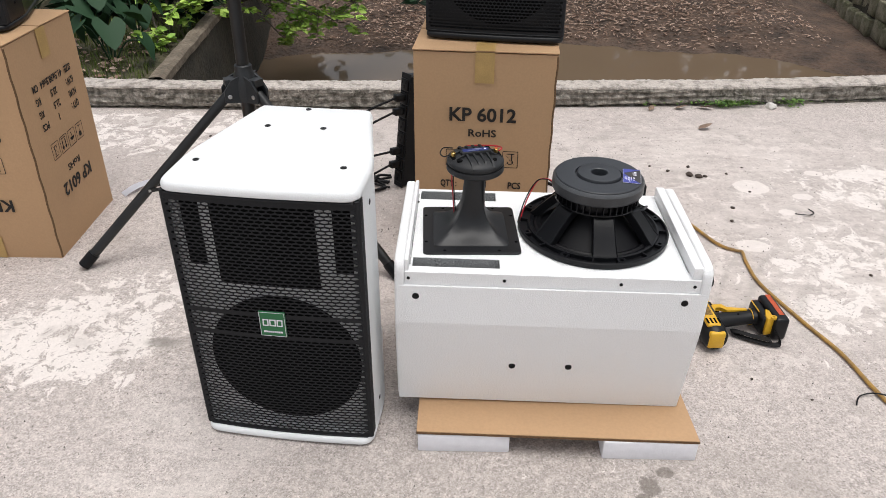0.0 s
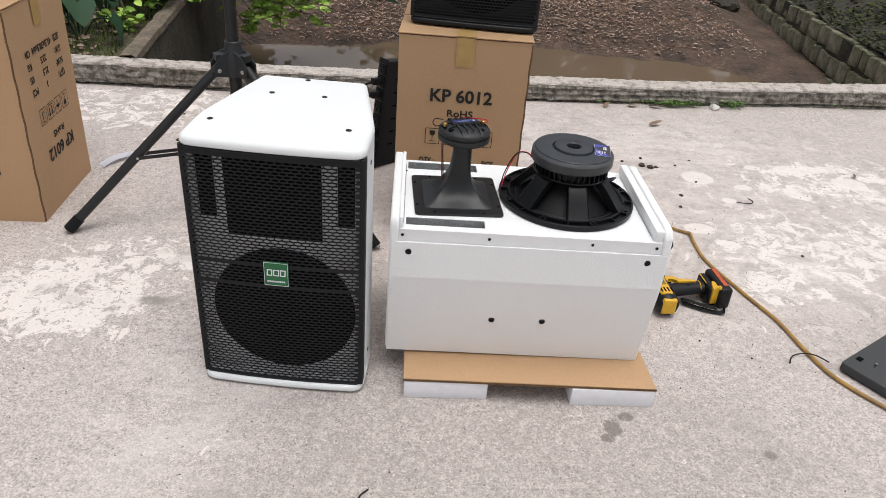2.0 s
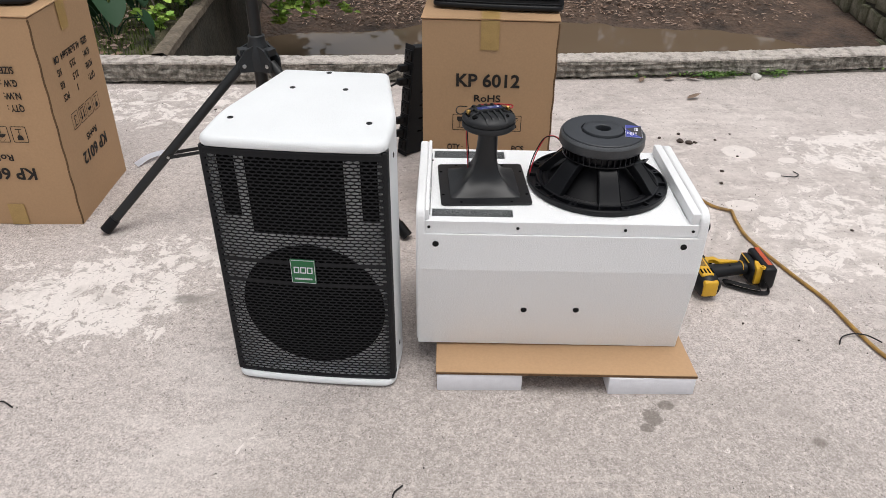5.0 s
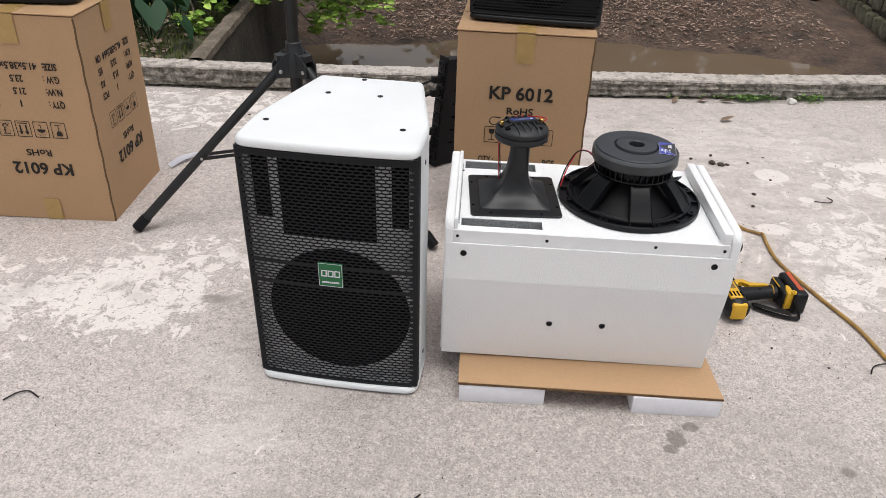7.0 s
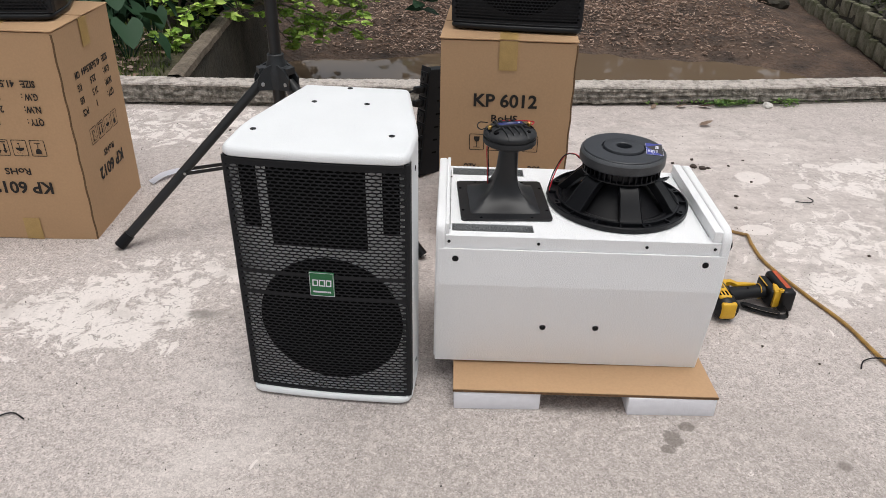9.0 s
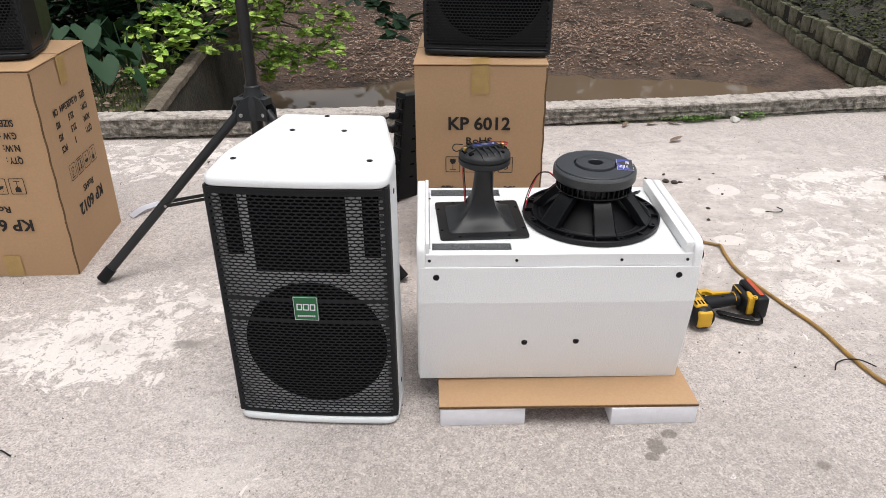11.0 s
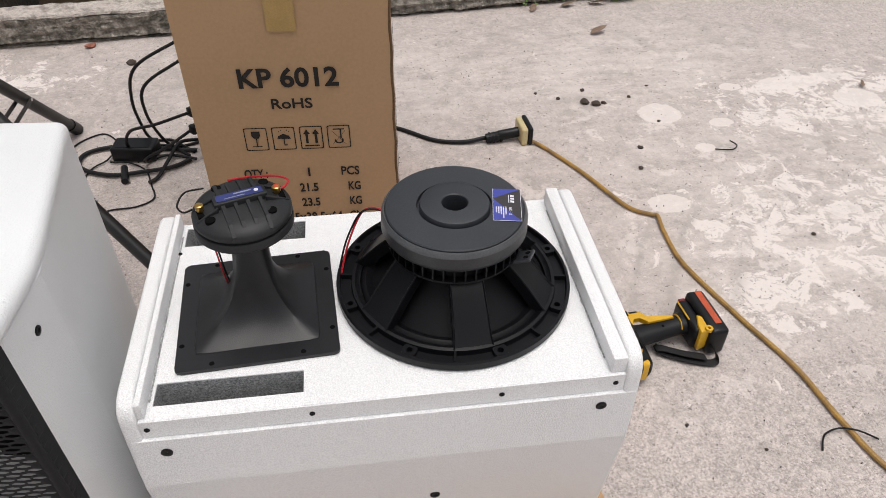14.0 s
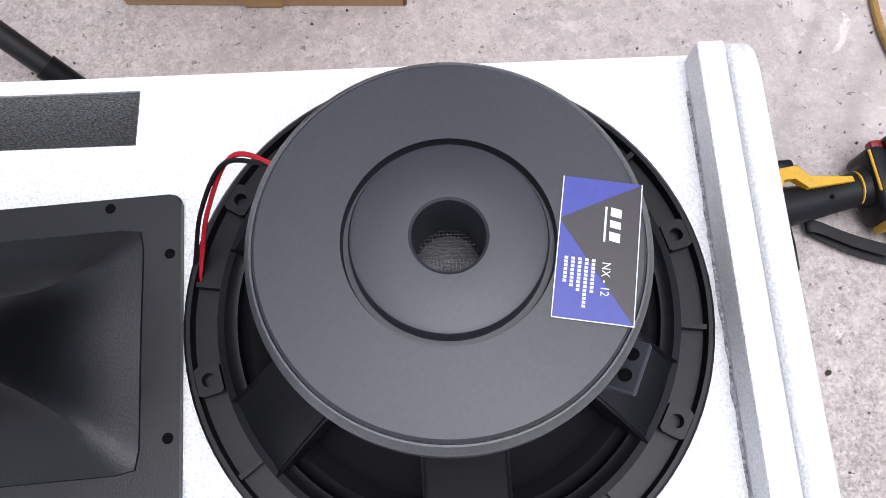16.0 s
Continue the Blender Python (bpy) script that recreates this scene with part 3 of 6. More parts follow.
def screw(parent, p, axis, r=0.006, material=BLACK_CAST):
    """A black countersunk screw with a socket, its head facing along axis."""
    bm = bmesh.new()
    lathe(bm, [(r, -0.001), (r, 0.0008), (r * 0.72, 0.0012), (r * 0.45, 0.0012), (r * 0.4, 0.0002), (0.0001, 0.0002)], 14)
    q = Vector(axis).to_track_quat("Z", "Y").to_matrix().to_4x4()
    return part("screw", bm, material, parent, "black countersunk screw", at=Matrix.Translation(p) @ q)


def grille_mesh(hw, z0, z1, bow, cell=0.0148, row=0.0084, hole=0.60, bars=(), wrap=0.034):
    """Punched sheet: staggered six-sided holes in a bowed front that wraps round both cheeks."""
    flat = hw * 2 - 0.02
    total = flat + 2 * wrap

    def place(u, z, off=0.0):
        x = u - total / 2
        if abs(x) > flat / 2:
            s = abs(x) - flat / 2
            a = min(s / 0.014, 1.0) * math.pi / 2
            px = flat / 2 + 0.009 * math.sin(a)
            py = 0.009 * (1 - math.cos(a)) + max(0.0, s - 0.014)
            return Vector((math.copysign(px - off * math.sin(a), x), py + off * math.cos(a), z))
        return Vector((x, -bow * (1 - (x / (flat / 2)) ** 2) + off, z))

    bm = bmesh.new()
    rows = int((z1 - z0) / row)
    cols = int(total / cell)
    row, cell = (z1 - z0) / rows, total / cols
    for i in range(-1, rows + 1):
        zc = z0 + (i + 0.5) * row
        solid = any(abs(zc - b) < 0.0040 for b in bars)
        for j in range(cols + (i % 2)):
            uc = (j + (0.5 if i % 2 == 0 else 0.0)) * cell
            a, c = cell / 2, row / 2
            outer = [(-a, -c * 2 / 3), (0, -c * 4 / 3), (a, -c * 2 / 3), (a, c * 2 / 3), (0, c * 4 / 3), (-a, c * 2 / 3)]
            pts = []
            for du, dz in outer:
                u = min(max(uc + du, 0.0), total)
                z = min(max(zc + dz, z0), z1)
                pts.append((u, z))
            us = [p[0] for p in pts]
            if max(us) - min(us) < 1e-4:
                continue
            ov = [bm.verts.new(place(u, z)) for u, z in pts]
            if solid or abs(uc - total / 2) > flat / 2 - 0.001 or zc < z0 + 0.008 or zc > z1 - 0.013:
                try:
                    bm.faces.new(ov)
                except ValueError:
                    pass
                continue
            mu, mz = sum(us) / 6, sum(p[1] for p in pts) / 6
            iv = [bm.verts.new(place(mu + (u - mu) * (hole + 0.27), mz + (z - mz) * hole)) for u, z in pts]
            dv = [bm.verts.new(place(mu + (u - mu) * (hole + 0.26), mz + (z - mz) * hole, 0.0009)) for u, z in pts]
            for k in range(6):
                q = (k + 1) % 6
                bm.faces.new((ov[k], ov[q], iv[q], iv[k]))
                bm.faces.new((iv[k], iv[q], dv[q], dv[k]))
    bmesh.ops.dissolve_degenerate(bm, dist=1e-5, edges=bm.edges[:])
    return bm


def speaker(m, label, shell, hw=0.19, bw=0.128, ys=0.135, d=0.412, h=0.623, bow=0.0075, group="", hole=0.61, cell=0.0160, row=0.0076, badge=True, screws=()):
    """An upright loudspeaker: end plates, cheeks, back, baffle with drivers, punched grille."""
    sp = thing("loudspeaker", m, label, "loudspeaker", group)
    t = 0.0205
    tb = 0.0205
    part("top_plate", slab(bmesh.new(), plan(hw, bw, ys, d, bow), h - t, h, 0.0125, 0.004), shell, sp, smooth=True)
    lip = [(x, y - 0.006 if y < 0.06 else y) for x, y in plan(hw, bw, ys, d, bow)]
    part("bottom_plate", slab(bmesh.new(), lip, 0.005, tb, 0.008, 0.004), shell, sp, smooth=True)
    for x, y in ((-hw + 0.04, 0.04), (hw - 0.04, 0.04), (-bw + 0.03, d - 0.05), (bw - 0.03, d - 0.05)):
        bm = bmesh.new()
        lathe(bm, [(0.0001, 0.0), (0.011, 0.0), (0.0125, 0.0015), (0.0125, 0.006)], 16, x, y)
        part("foot", bm, BLACK_CAST, sp, "black rubber foot", smooth=True)
    for s in (-1, 1):
        p = [(s * (hw - 0.002), 0.03), (s * (hw - 0.002), ys), (s * (bw - 0.002), d - 0.004), (s * (bw - 0.017), d - 0.004), (s * (hw - 0.017), ys), (s * (hw - 0.017), 0.03)]
        cheek = part("side_panel", prism(bmesh.new(), p if s > 0 else p[::-1], tb, h - t, 0.0015, 1), shell, sp)
        for z in (h * 0.9, h * 0.1):
            screw(cheek, (s * (hw - 0.002), 0.09, z), (s, 0, 0))
    part("back_panel", box(bmesh.new(), -bw + 0.018, bw - 0.018, d - 0.02, d - 0.005, tb, h - t), shell, sp)
    part("baffle", box(bmesh.new(), -hw + 0.0172, hw - 0.0172, 0.03, 0.045, tb, h - t), SHADED_BAFFLE if badge else shell, sp)
    # horn, ports and woofer behind the grille; slot shade is painted near-black
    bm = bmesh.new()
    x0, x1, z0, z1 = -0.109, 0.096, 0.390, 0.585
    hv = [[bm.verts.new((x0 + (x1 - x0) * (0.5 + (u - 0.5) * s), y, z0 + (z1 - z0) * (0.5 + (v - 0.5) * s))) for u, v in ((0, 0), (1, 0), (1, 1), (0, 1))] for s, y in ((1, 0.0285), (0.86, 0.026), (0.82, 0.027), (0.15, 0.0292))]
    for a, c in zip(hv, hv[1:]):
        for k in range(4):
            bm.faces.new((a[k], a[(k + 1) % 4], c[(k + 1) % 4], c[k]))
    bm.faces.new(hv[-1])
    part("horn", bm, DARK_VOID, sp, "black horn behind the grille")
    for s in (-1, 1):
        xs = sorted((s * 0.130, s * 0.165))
        part("port", box(bmesh.new(), xs[0], xs[1], 0.027, 0.0295, 0.432, 0.575), DARK_VOID, sp, "upright port slot with its inner shade painted near-black")
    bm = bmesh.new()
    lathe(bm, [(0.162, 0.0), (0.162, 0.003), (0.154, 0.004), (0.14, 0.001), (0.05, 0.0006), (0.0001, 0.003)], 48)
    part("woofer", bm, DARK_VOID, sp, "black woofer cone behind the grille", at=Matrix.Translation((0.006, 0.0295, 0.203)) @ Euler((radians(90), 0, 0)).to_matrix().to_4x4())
    bars = (0.338, 0.288)
    gr = part("grille", grille_mesh(hw, tb + 0.001, h - t - 0.001, bow, cell, row, hole, bars), BLACK_MESH, sp, "black punched steel grille", at=Matrix.Translation((0, 0.004, 0)))
    for z in (tb + 0.0025, h - t - 0.0035):
        bm = bmesh.new()
        tube(bm, [(-hw + 0.012 + (2 * hw - 0.024) * i / 12, -bow * (1 - (i / 6 - 1) ** 2) - 0.001, z) for i in range(13)], 0.0022, 6)
        part("rim", bm, BLACK_MESH, gr)
    for sx in (-1, 1):
        bm = bmesh.new()
        tube(bm, [(sx * (hw - 0.0062), 0.0062, z) for z in (tb + 0.001, h / 2, h - t - 0.001)], 0.0060, 14)
        part("corner_fold", bm, BLACK_MESH, gr, smooth=True)
    if badge:
        y = -bow - 0.003
        bg = part("badge", box(bmesh.new(), -0.027, 0.027, y, y + 0.004, 0.283, 0.343, 0.001, 1), GREEN_BADGE, gr, "green enamel badge with pale marks", at=Matrix.Translation((0, 0, 0.007)))
        bm = bmesh.new()
        # three hollow slanted shapes over a row of short bars, in a thin pale border
        for x0, x1 in ((-0.0205, -0.0085), (-0.0065, 0.0065), (0.0085, 0.0205)):
            for q0, q1 in ((0.0, 0.0022), (x1 - x0 - 0.0022, x1 - x0)):
                prism(bm, [(x0 + q0, 0.309), (x0 + q1, 0.309), (x0 + q1 + 0.001, 0.325), (x0 + q0 + 0.001, 0.325)], -0.0006, 0.0)
            box(bm, x0 + 0.003, x1 - 0.0012, 0.3228, 0.325, -0.0006, 0.0)
            box(bm, x0 + 0.002, x1 - 0.0022, 0.309, 0.3112, -0.0006, 0.0)
        for k in range(9):
            box(bm, -0.0195 + k * 0.0044, -0.0163 + k * 0.0044, 0.2925, 0.2965, -0.0006, 0.0)
        for q in ((-0.0262, -0.0254, 0.284, 0.342), (0.0254, 0.0262, 0.284, 0.342), (-0.0262, 0.0262, 0.284, 0.2848), (-0.0262, 0.0262, 0.3412, 0.342)):
            box(bm, *q, -0.0004, 0.0)
        part("mark", bm, PRINT_WHITE, bg, at=Matrix(((1, 0, 0, 0), (0, 0, 1, y), (0, 1, 0, 0), (0, 0, 0, 1))))
    for x, y in screws:
        screw(sp, (x, y, h + 0.0003), (0, 0, 1), 0.0065)
    return sp


STAND = pose(-0.3205, 1.197, 0, 0, 0, -6)
inv = STAND.inverted()
tops = [inv @ Vector((x, y, 0)) for x, y in ((-0.461, 1.311), (-0.362, 1.487), (-0.292, 1.586), (-0.241, 1.475), (-0.172, 1.282))]
speaker(STAND, "white loudspeaker with a black grille standing on concrete", WHITE, screws=[(p.x, p.y) for p in tops])
speaker(pose(0.137, 2.045, 0.652, 0, 0, -9), "black loudspeaker standing on a cardboard carton", BLACK_PLASTIC, hole=0.62, cell=0.0105, row=0.0085, badge=False, group="black loudspeakers on cartons")
speaker(pose(-1.388, 2.015, 0.6655, 0, 1.0, 6), "black loudspeaker standing on an upturned carton", BLACK_PLASTIC, hole=0.62, cell=0.0105, row=0.0085, badge=False, group="black loudspeakers on cartons")


# ---- the open cabinet, lying on its back on a padded board ----
# (it leans 0.6 degrees down towards its foot end)
TIP = Matrix.Translation((0.547, 0, 0.058)) @ Matrix.Rotation(radians(0.6), 4, "Y") @ Matrix.Translation((-0.547, 0, -0.058))
YAW = Matrix.Translation((0.0, 1.24, 0)) @ Matrix.Rotation(radians(-0.7), 4, "Z") @ Matrix.Translation((0.0, -1.24, 0))
LIE = YAW @ TIP @ Matrix(((0, 0, -1, 0.547), (1, 0, 0, 1.428), (0, -1, 0, 0.439), (0, 0, 0, 1)))


def seat(x):
    """The height of the tilted baffle at x."""
    return (TIP @ Vector((x, 1.42, 0.4093))).z + 0.0004



def open_cabinet():
    hw, hf, bw, ys, d, h, t = 0.185, 0.192, 0.164, 0.148, 0.381, 0.630, 0.02
    cab = thing("loudspeaker_cabinet", LIE, "white sprayed wooden loudspeaker cabinet lying open on its back", "loudspeaker cabinet")
    for z0, z1, nm in ((0.0, t, "bottom_plate"), (h - t, h, "top_plate")):
        part(nm, slab(bmesh.new(), plan(hw, bw - 0.006, ys, d, 0.0, hf), z0, z1, 0.005, 0.005), WHITE_RAW, cab, smooth=True)
    # inner battens beside the plates
    for z0, z1 in ((t, t + 0.019), (h - t - 0.008, h - t)):
        part("batten", box(bmesh.new(), -hw + 0.006, hw - 0.006, 0.004, 0.03, z0, z1, 0.002, 2), WHITE_RAW, cab, smooth=True)
    for s in (-1, 1):
        p = [(s * (hw + 0.0035), 0.0600), (s * (hf + 0.001), ys), (s * (bw + 0.001), d - 0.001), (s * (bw - 0.014), d - 0.001), (s * (hf - 0.009), ys), (s * (hw - 0.0055), 0.0600)]
        cheek = part("side_panel", prism(bmesh.new(), p if s > 0 else p[::-1], 0.003, h - 0.003, 0.0022, 2), WHITE_RAW, cab)
        if s < 0:
            for wx, wz in ((-0.037, 0.362), (0.503, 0.359)):
                q = LIE.inverted() @ Vector((wx, 1.24, wz))
                screw(cheek, (-(hw + 0.0035 + (hf - hw - 0.0025) * (q.y - 0.06) / (ys - 0.06)) - 0.0002, q.y, q.z), (-1, 0.05, 0), 0.0072)
            for wx, wz in ((0.168, 0.177), (0.289, 0.178)):
                q = LIE.inverted() @ Vector((wx, 1.26, wz))
                yy = q.y
                xx = -(hf + 0.001 + (bw - hf) * (yy - ys) / (d - ys)) - 0.0002
                screw(cheek, (xx, yy, q.z), (-1, -0.09, 0), 0.0072)
    part("back_panel", box(bmesh.new(), -bw + 0.018, bw - 0.018, d - 0.018, d - 0.001, t, h - t), WHITE_RAW, cab)
    # baffle with two long ports cut through
    xs = [-hw + 0.0015, -0.161, -0.127, 0.131, 0.1725, hw - 0.0015]
    zs = [t + 0.0005, 0.419, 0.596, h - t - 0.0005]
    bm = bmesh.new()
    cells = {(i, k) for i in range(5) for k in range(3)} - {(1, 1), (3, 1)}
    grid = {}

    def gv(i, k, y):
        key = (i, k, y)
        if key not in grid:
            grid[key] = bm.verts.new((xs[i], y, zs[k]))
        return grid[key]

    ya, yb = 0.030, 0.0588
    for i, k in cells:
        bm.faces.new((gv(i, k, ya), gv(i + 1, k, ya), gv(i + 1, k + 1, ya), gv(i, k + 1, ya)))
        bm.faces.new((gv(i, k, yb), gv(i, k + 1, yb), gv(i + 1, k + 1, yb), gv(i + 1, k, yb)))
        for di, dk, a, c in ((-1, 0, (i, k), (i, k + 1)), (1, 0, (i + 1, k), (i + 1, k + 1)), (0, -1, (i, k), (i + 1, k)), (0, 1, (i, k + 1), (i + 1, k + 1))):
            if (i + di, k + dk) not in cells:
                bm.faces.new((gv(*a, ya), gv(*c, ya), gv(*c, yb), gv(*a, yb)))
    part("baffle", bm, WHITE_RAW, cab)
    for x0, x1 in ((-0.161, -0.127), (0.131, 0.1725)):
        bm = bmesh.new()
        lo, hi = 0.0312, 0.26
        ring = [[bm.verts.new((x, y, z)) for x, z in ((x0 + .0006, 0.4196), (x1 - .0006, 0.4196), (x1 - .0006, 0.5954), (x0 + .0006, 0.5954))] for y in (lo, hi)]
        for k in range(4):
            bm.faces.new((ring[0][k], ring[0][(k + 1) % 4], ring[1][(k + 1) % 4], ring[1][k]))
        bm.faces.new(ring[1])
        part("port", bm, GREY_RAW, cab, "grey speckled port slot")
    for z0, z1 in ((t + 0.0192, t + 0.0212), (h - t - 0.0102, h - t - 0.0082)):
        bm = bmesh.new()
        rows = []
        for i in range(60):
            x = -hw + 0.03 + (2 * hw - 0.06) * i / 59
            e = 0.0012 * fbm(x, z0, 70)
            rows.append([bm.verts.new((x, y, z)) for y, z in ((0.0296, z0 - 0.0002), (0.0296, z1 + e), (0.0304, z1 + e), (0.0304, z0 - 0.0002))])
        for a, c in zip(rows, rows[1:]):
            for k in range(4):
                bm.faces.new((a[k], a[(k + 1) % 4], c[(k + 1) % 4], c[k]))
        part("glue_gap", bm, GREY_RAW, cab, "rough grey glue line beside a batten")
    # rabbet strip along the near edge, with small brads
    part("edge_strip", box(bmesh.new(), -hw + 0.0025, -hw + 0.010, 0.0292, 0.0335, t + 0.02, h - t - 0.01, 0.001, 1), WHITE_RAW, cab)
    for wx in (0.137, 0.369, -0.055, 0.515):
        screw(cab, (-hw + 0.0013, 0.044, 0.547 - wx), (-1, 0, 0), 0.0035, BLACK_CAST)
    for x, z in ((0.115, 0.612), (-0.15, 0.618)):
        screw(cab, (x, 0.0295, z - 0.012), (0, -1, 0), 0.003, BLACK_CAST)
    # rubber feet on the base plate
    for x, y in ((-0.162, 0.042), (0.162, 0.042), (-0.135, 0.335), (0.135, 0.335)):
        bm = bmesh.new()
        lathe(bm, [(0.0001, -0.008), (0.010, -0.008), (0.0125, -0.006), (0.0125, 0.0)], 16)
        part("foot", bm, BLACK_CAST, cab, "black rubber foot", smooth=True, at=Matrix.Translation((x, y, 0)))
    return cab


open_cabinet()

bd = thing("cardboard_sheet", pose(0, 0, 0), "brown corrugated cardboard sheet laid on two foam blocks", "cardboard")
part("face_sheet", prism(bmesh.new(), [(-0.035, 1.166), (0.568, 1.152), (0.556, 1.60), (-0.03, 1.60)], 0.0565, 0.058), CARDBOARD, bd)
part("core", prism(bmesh.new(), [(-0.0356, 1.1645), (0.5690, 1.1510), (0.554, 1.60), (-0.03, 1.60)], 0.0515, 0.0563), CARD_DARK, bd, "darker corrugated edge")
part("back_sheet", prism(bmesh.new(), [(-0.035, 1.166), (0.568, 1.152), (0.556, 1.60), (-0.03, 1.60)], 0.0500, 0.0513), CARDBOARD, bd)
for x0, x1, y in ((-0.033, 0.166, 1.164), (0.366, 0.568, 1.152)):
    ob = part("foam_block", box(bmesh.new(), x0, x1, y, 1.58, 0.0, 0.0497, 0.003, 2), FOAM, smooth=True)
    tagged(ob, "white packing foam block under a cardboard sheet", "foam block", "foam blocks under the board")


# ---- bare drivers set on the baffle ----
def woofer(cx, cy, z):
    w = thing("woofer_driver", pose(cx, cy, z, 0, 0.6, 0), "black bare woofer lying face down on the cabinet", "loudspeaker driver")
    bm = bmesh.new()
    R = 0.1628
    lathe(bm, [(0.128, 0.001), (R - 0.002, 0.0), (R, 0.002), (R, 0.012), (R - 0.002, 0.014), (R - 0.0045, 0.014), (R - 0.0055, 0.0065), (0.1425, 0.0065), (0.1415, 0.0145), (0.137, 0.0155), (0.134, 0.013), (0.13, 0.012), (0.128, 0.001)], 96)
    rim = part("rim", bm, BLACK_CAST, w, "black cast rim with pockets", smooth=True)
    # lands with bolt holes, and two pockets between each pair
    for i in range(8):
        a = radians(14.5 + 45 * i)
        bm = bmesh.new()
        rings = [[], [], [], []]
        for j in range(24):
            t = 2 * math.pi * j / 24
            c, q = math.cos(t), math.sin(t)
            k = min(0.0076 / max(1e-6, abs(c)), 0.0092 / max(1e-6, abs(q)))
            for ring, (r, zz) in zip(rings, ((k, 0.006), (k, 0.0139), (0.0042, 0.0139), (0.0038, 0.004))):
                ring.append(bm.verts.new((0.1503 + r * c, r * q, zz)))
        for lo, hi in zip(rings, rings[1:]):
            for j in range(24):
                bm.faces.new((lo[j], lo[(j + 1) % 24], hi[(j + 1) % 24], hi[j]))
        bm.faces.new(rings[3])
        part("bolt_hole", bm, BLACK_CAST, rim, at=Matrix.Rotation(a, 4, "Z"))
        part("web", box(bmesh.new(), 0.1412, 0.1572, -0.0016, 0.0016, 0.006, 0.0137), BLACK_CAST, rim, at=Matrix.Rotation(a + radians(22.5), 4, "Z"))
    # cone with a rolled edge
    bm = bmesh.new()
    lathe(bm, [(0.131, 0.004), (0.127, 0.010), (0.122, 0.0125), (0.117, 0.010), (0.113, 0.008), (0.104, 0.016), (0.085, 0.033), (0.062, 0.056), (0.05, 0.07), (0.046, 0.085)], 72)
    part("cone", bm, CONE, w, "black paper cone", smooth=True)
    # six broad spokes
    for i in range(6):
        a = radians(-90 + 60 * i + 2)
        bm = bmesh.new()
        st = [(0.137, 0.0135, 0.0265), (0.128, 0.022, 0.0250), (0.112, 0.042, 0.0238), (0.096, 0.060, 0.0228), (0.082, 0.074, 0.0222), (0.070, 0.082, 0.0218), (0.058, 0.085, 0.021)]
        rows = []
        for r, zz, hwid in st:
            rows.append([bm.verts.new((r + dx, y, zz + dz)) for dx, dz, y in ((0.0012, 0.0010, -hwid), (0.0020, 0.0018, -hwid + 0.0009), (0.0006, 0.0004, -hwid + 0.0024), (0.0006, 0.0004, hwid - 0.0024), (0.0020, 0.0018, hwid - 0.0009), (0.0012, 0.0010, hwid), (-0.010, -0.011, hwid - 0.001), (-0.010, -0.011, -hwid + 0.001))])
        for r0, r1 in zip(rows, rows[1:]):
            for k in range(8):
                bm.faces.new((r0[k], r0[(k + 1) % 8], r1[(k + 1) % 8], r1[k]))
        bm.faces.new(rows[0])
        bm.faces.new(rows[-1][::-1])
        part("spoke", bm, BLACK_CAST, w, smooth=True, at=Matrix.Rotation(a, 4, "Z"))
    # neck ring with vent ribs
    bm = bmesh.new()
    lathe(bm, [(0.05, 0.078), (0.078, 0.0795), (0.0885, 0.0795), (0.0885, 0.0825), (0.0785, 0.0830), (0.0785, 0.1010), (0.05, 0.1010)], 72)
    neck = part("neck", bm, BLACK_CAST, w, smooth=True)
    for i in range(40):
        part("rib", box(bmesh.new(), 0.078, 0.0883, -0.0011, 0.0011, 0.0815, 0.1000), BLACK_CAST, neck, at=Matrix.Rotation(2 * math.pi * i / 40, 4, "Z"))
    # magnet cover with a raised boss and a vent hole
    bm = bmesh.new()
    M = 0.0969
    lathe(bm, [(M - 0.02, 0.1260), (M - 0.0058, 0.1260), (M - 0.0060, 0.1316), (M - 0.0074, 0.1330),
               (0.0500, 0.1336), (0.0494, 0.1270), (0.0466, 0.1270), (0.0462, 0.1345), (0.0450, 0.1374), (0.0430, 0.138), (0.0185, 0.138), (0.0172, 0.137), (0.0165, 0.134), (0.0165, 0.085), (0.0001, 0.084)], 96)
    ring = bmesh.new()
    lathe(ring, [(0.05, 0.1000), (M - 0.008, 0.1000), (M - 0.002, 0.1020), (M, 0.106), (M - 0.0003, 0.110), (M - 0.0006, 0.1225), (M - 0.012, 0.1225)], 96)
    part("magnet", ring, MAGNET_SIDE, w, "dark satin magnet", smooth=True, at=Matrix.Translation((0, 0.005, 0)))
    # chamfer coloured greyer than the side to carry its edge gloss
    ring = bmesh.new()
    lathe(ring, [(M - 0.012, 0.1225), (M - 0.0005, 0.1226), (M - 0.0012, 0.1262), (M - 0.0042, 0.1300), (M - 0.0052, 0.1300), (M - 0.0056, 0.1275), (M - 0.016, 0.1270)], 96)
    part("magnet_ring", ring, MAGNET_EDGE_GLOSS, w, "worn satin magnet ring with its edge gloss painted grey", smooth=True, at=Matrix.Translation((0, 0.005, 0)))
    mg = part("magnet_cover", bm, BLACK_MAGNET, w, "black rubbery magnet cover", smooth=True, at=Matrix.Translation((0, 0.005, 0)))
    # woven wire gauze deep in the vent
    bm = bmesh.new()
    for i in range(-8, 9):
        u = i * 0.0019
        v = math.sqrt(max(0.0, 0.0164 ** 2 - u * u))
        if v > 0.002:
            tube(bm, [(u, -v, 0.0955), (u, 0, 0.0975), (u, v, 0.0955)], 0.00028, 4)
            tube(bm, [(-v, u, 0.0959), (0, u, 0.0979), (v, u, 0.0959)], 0.00028, 4)
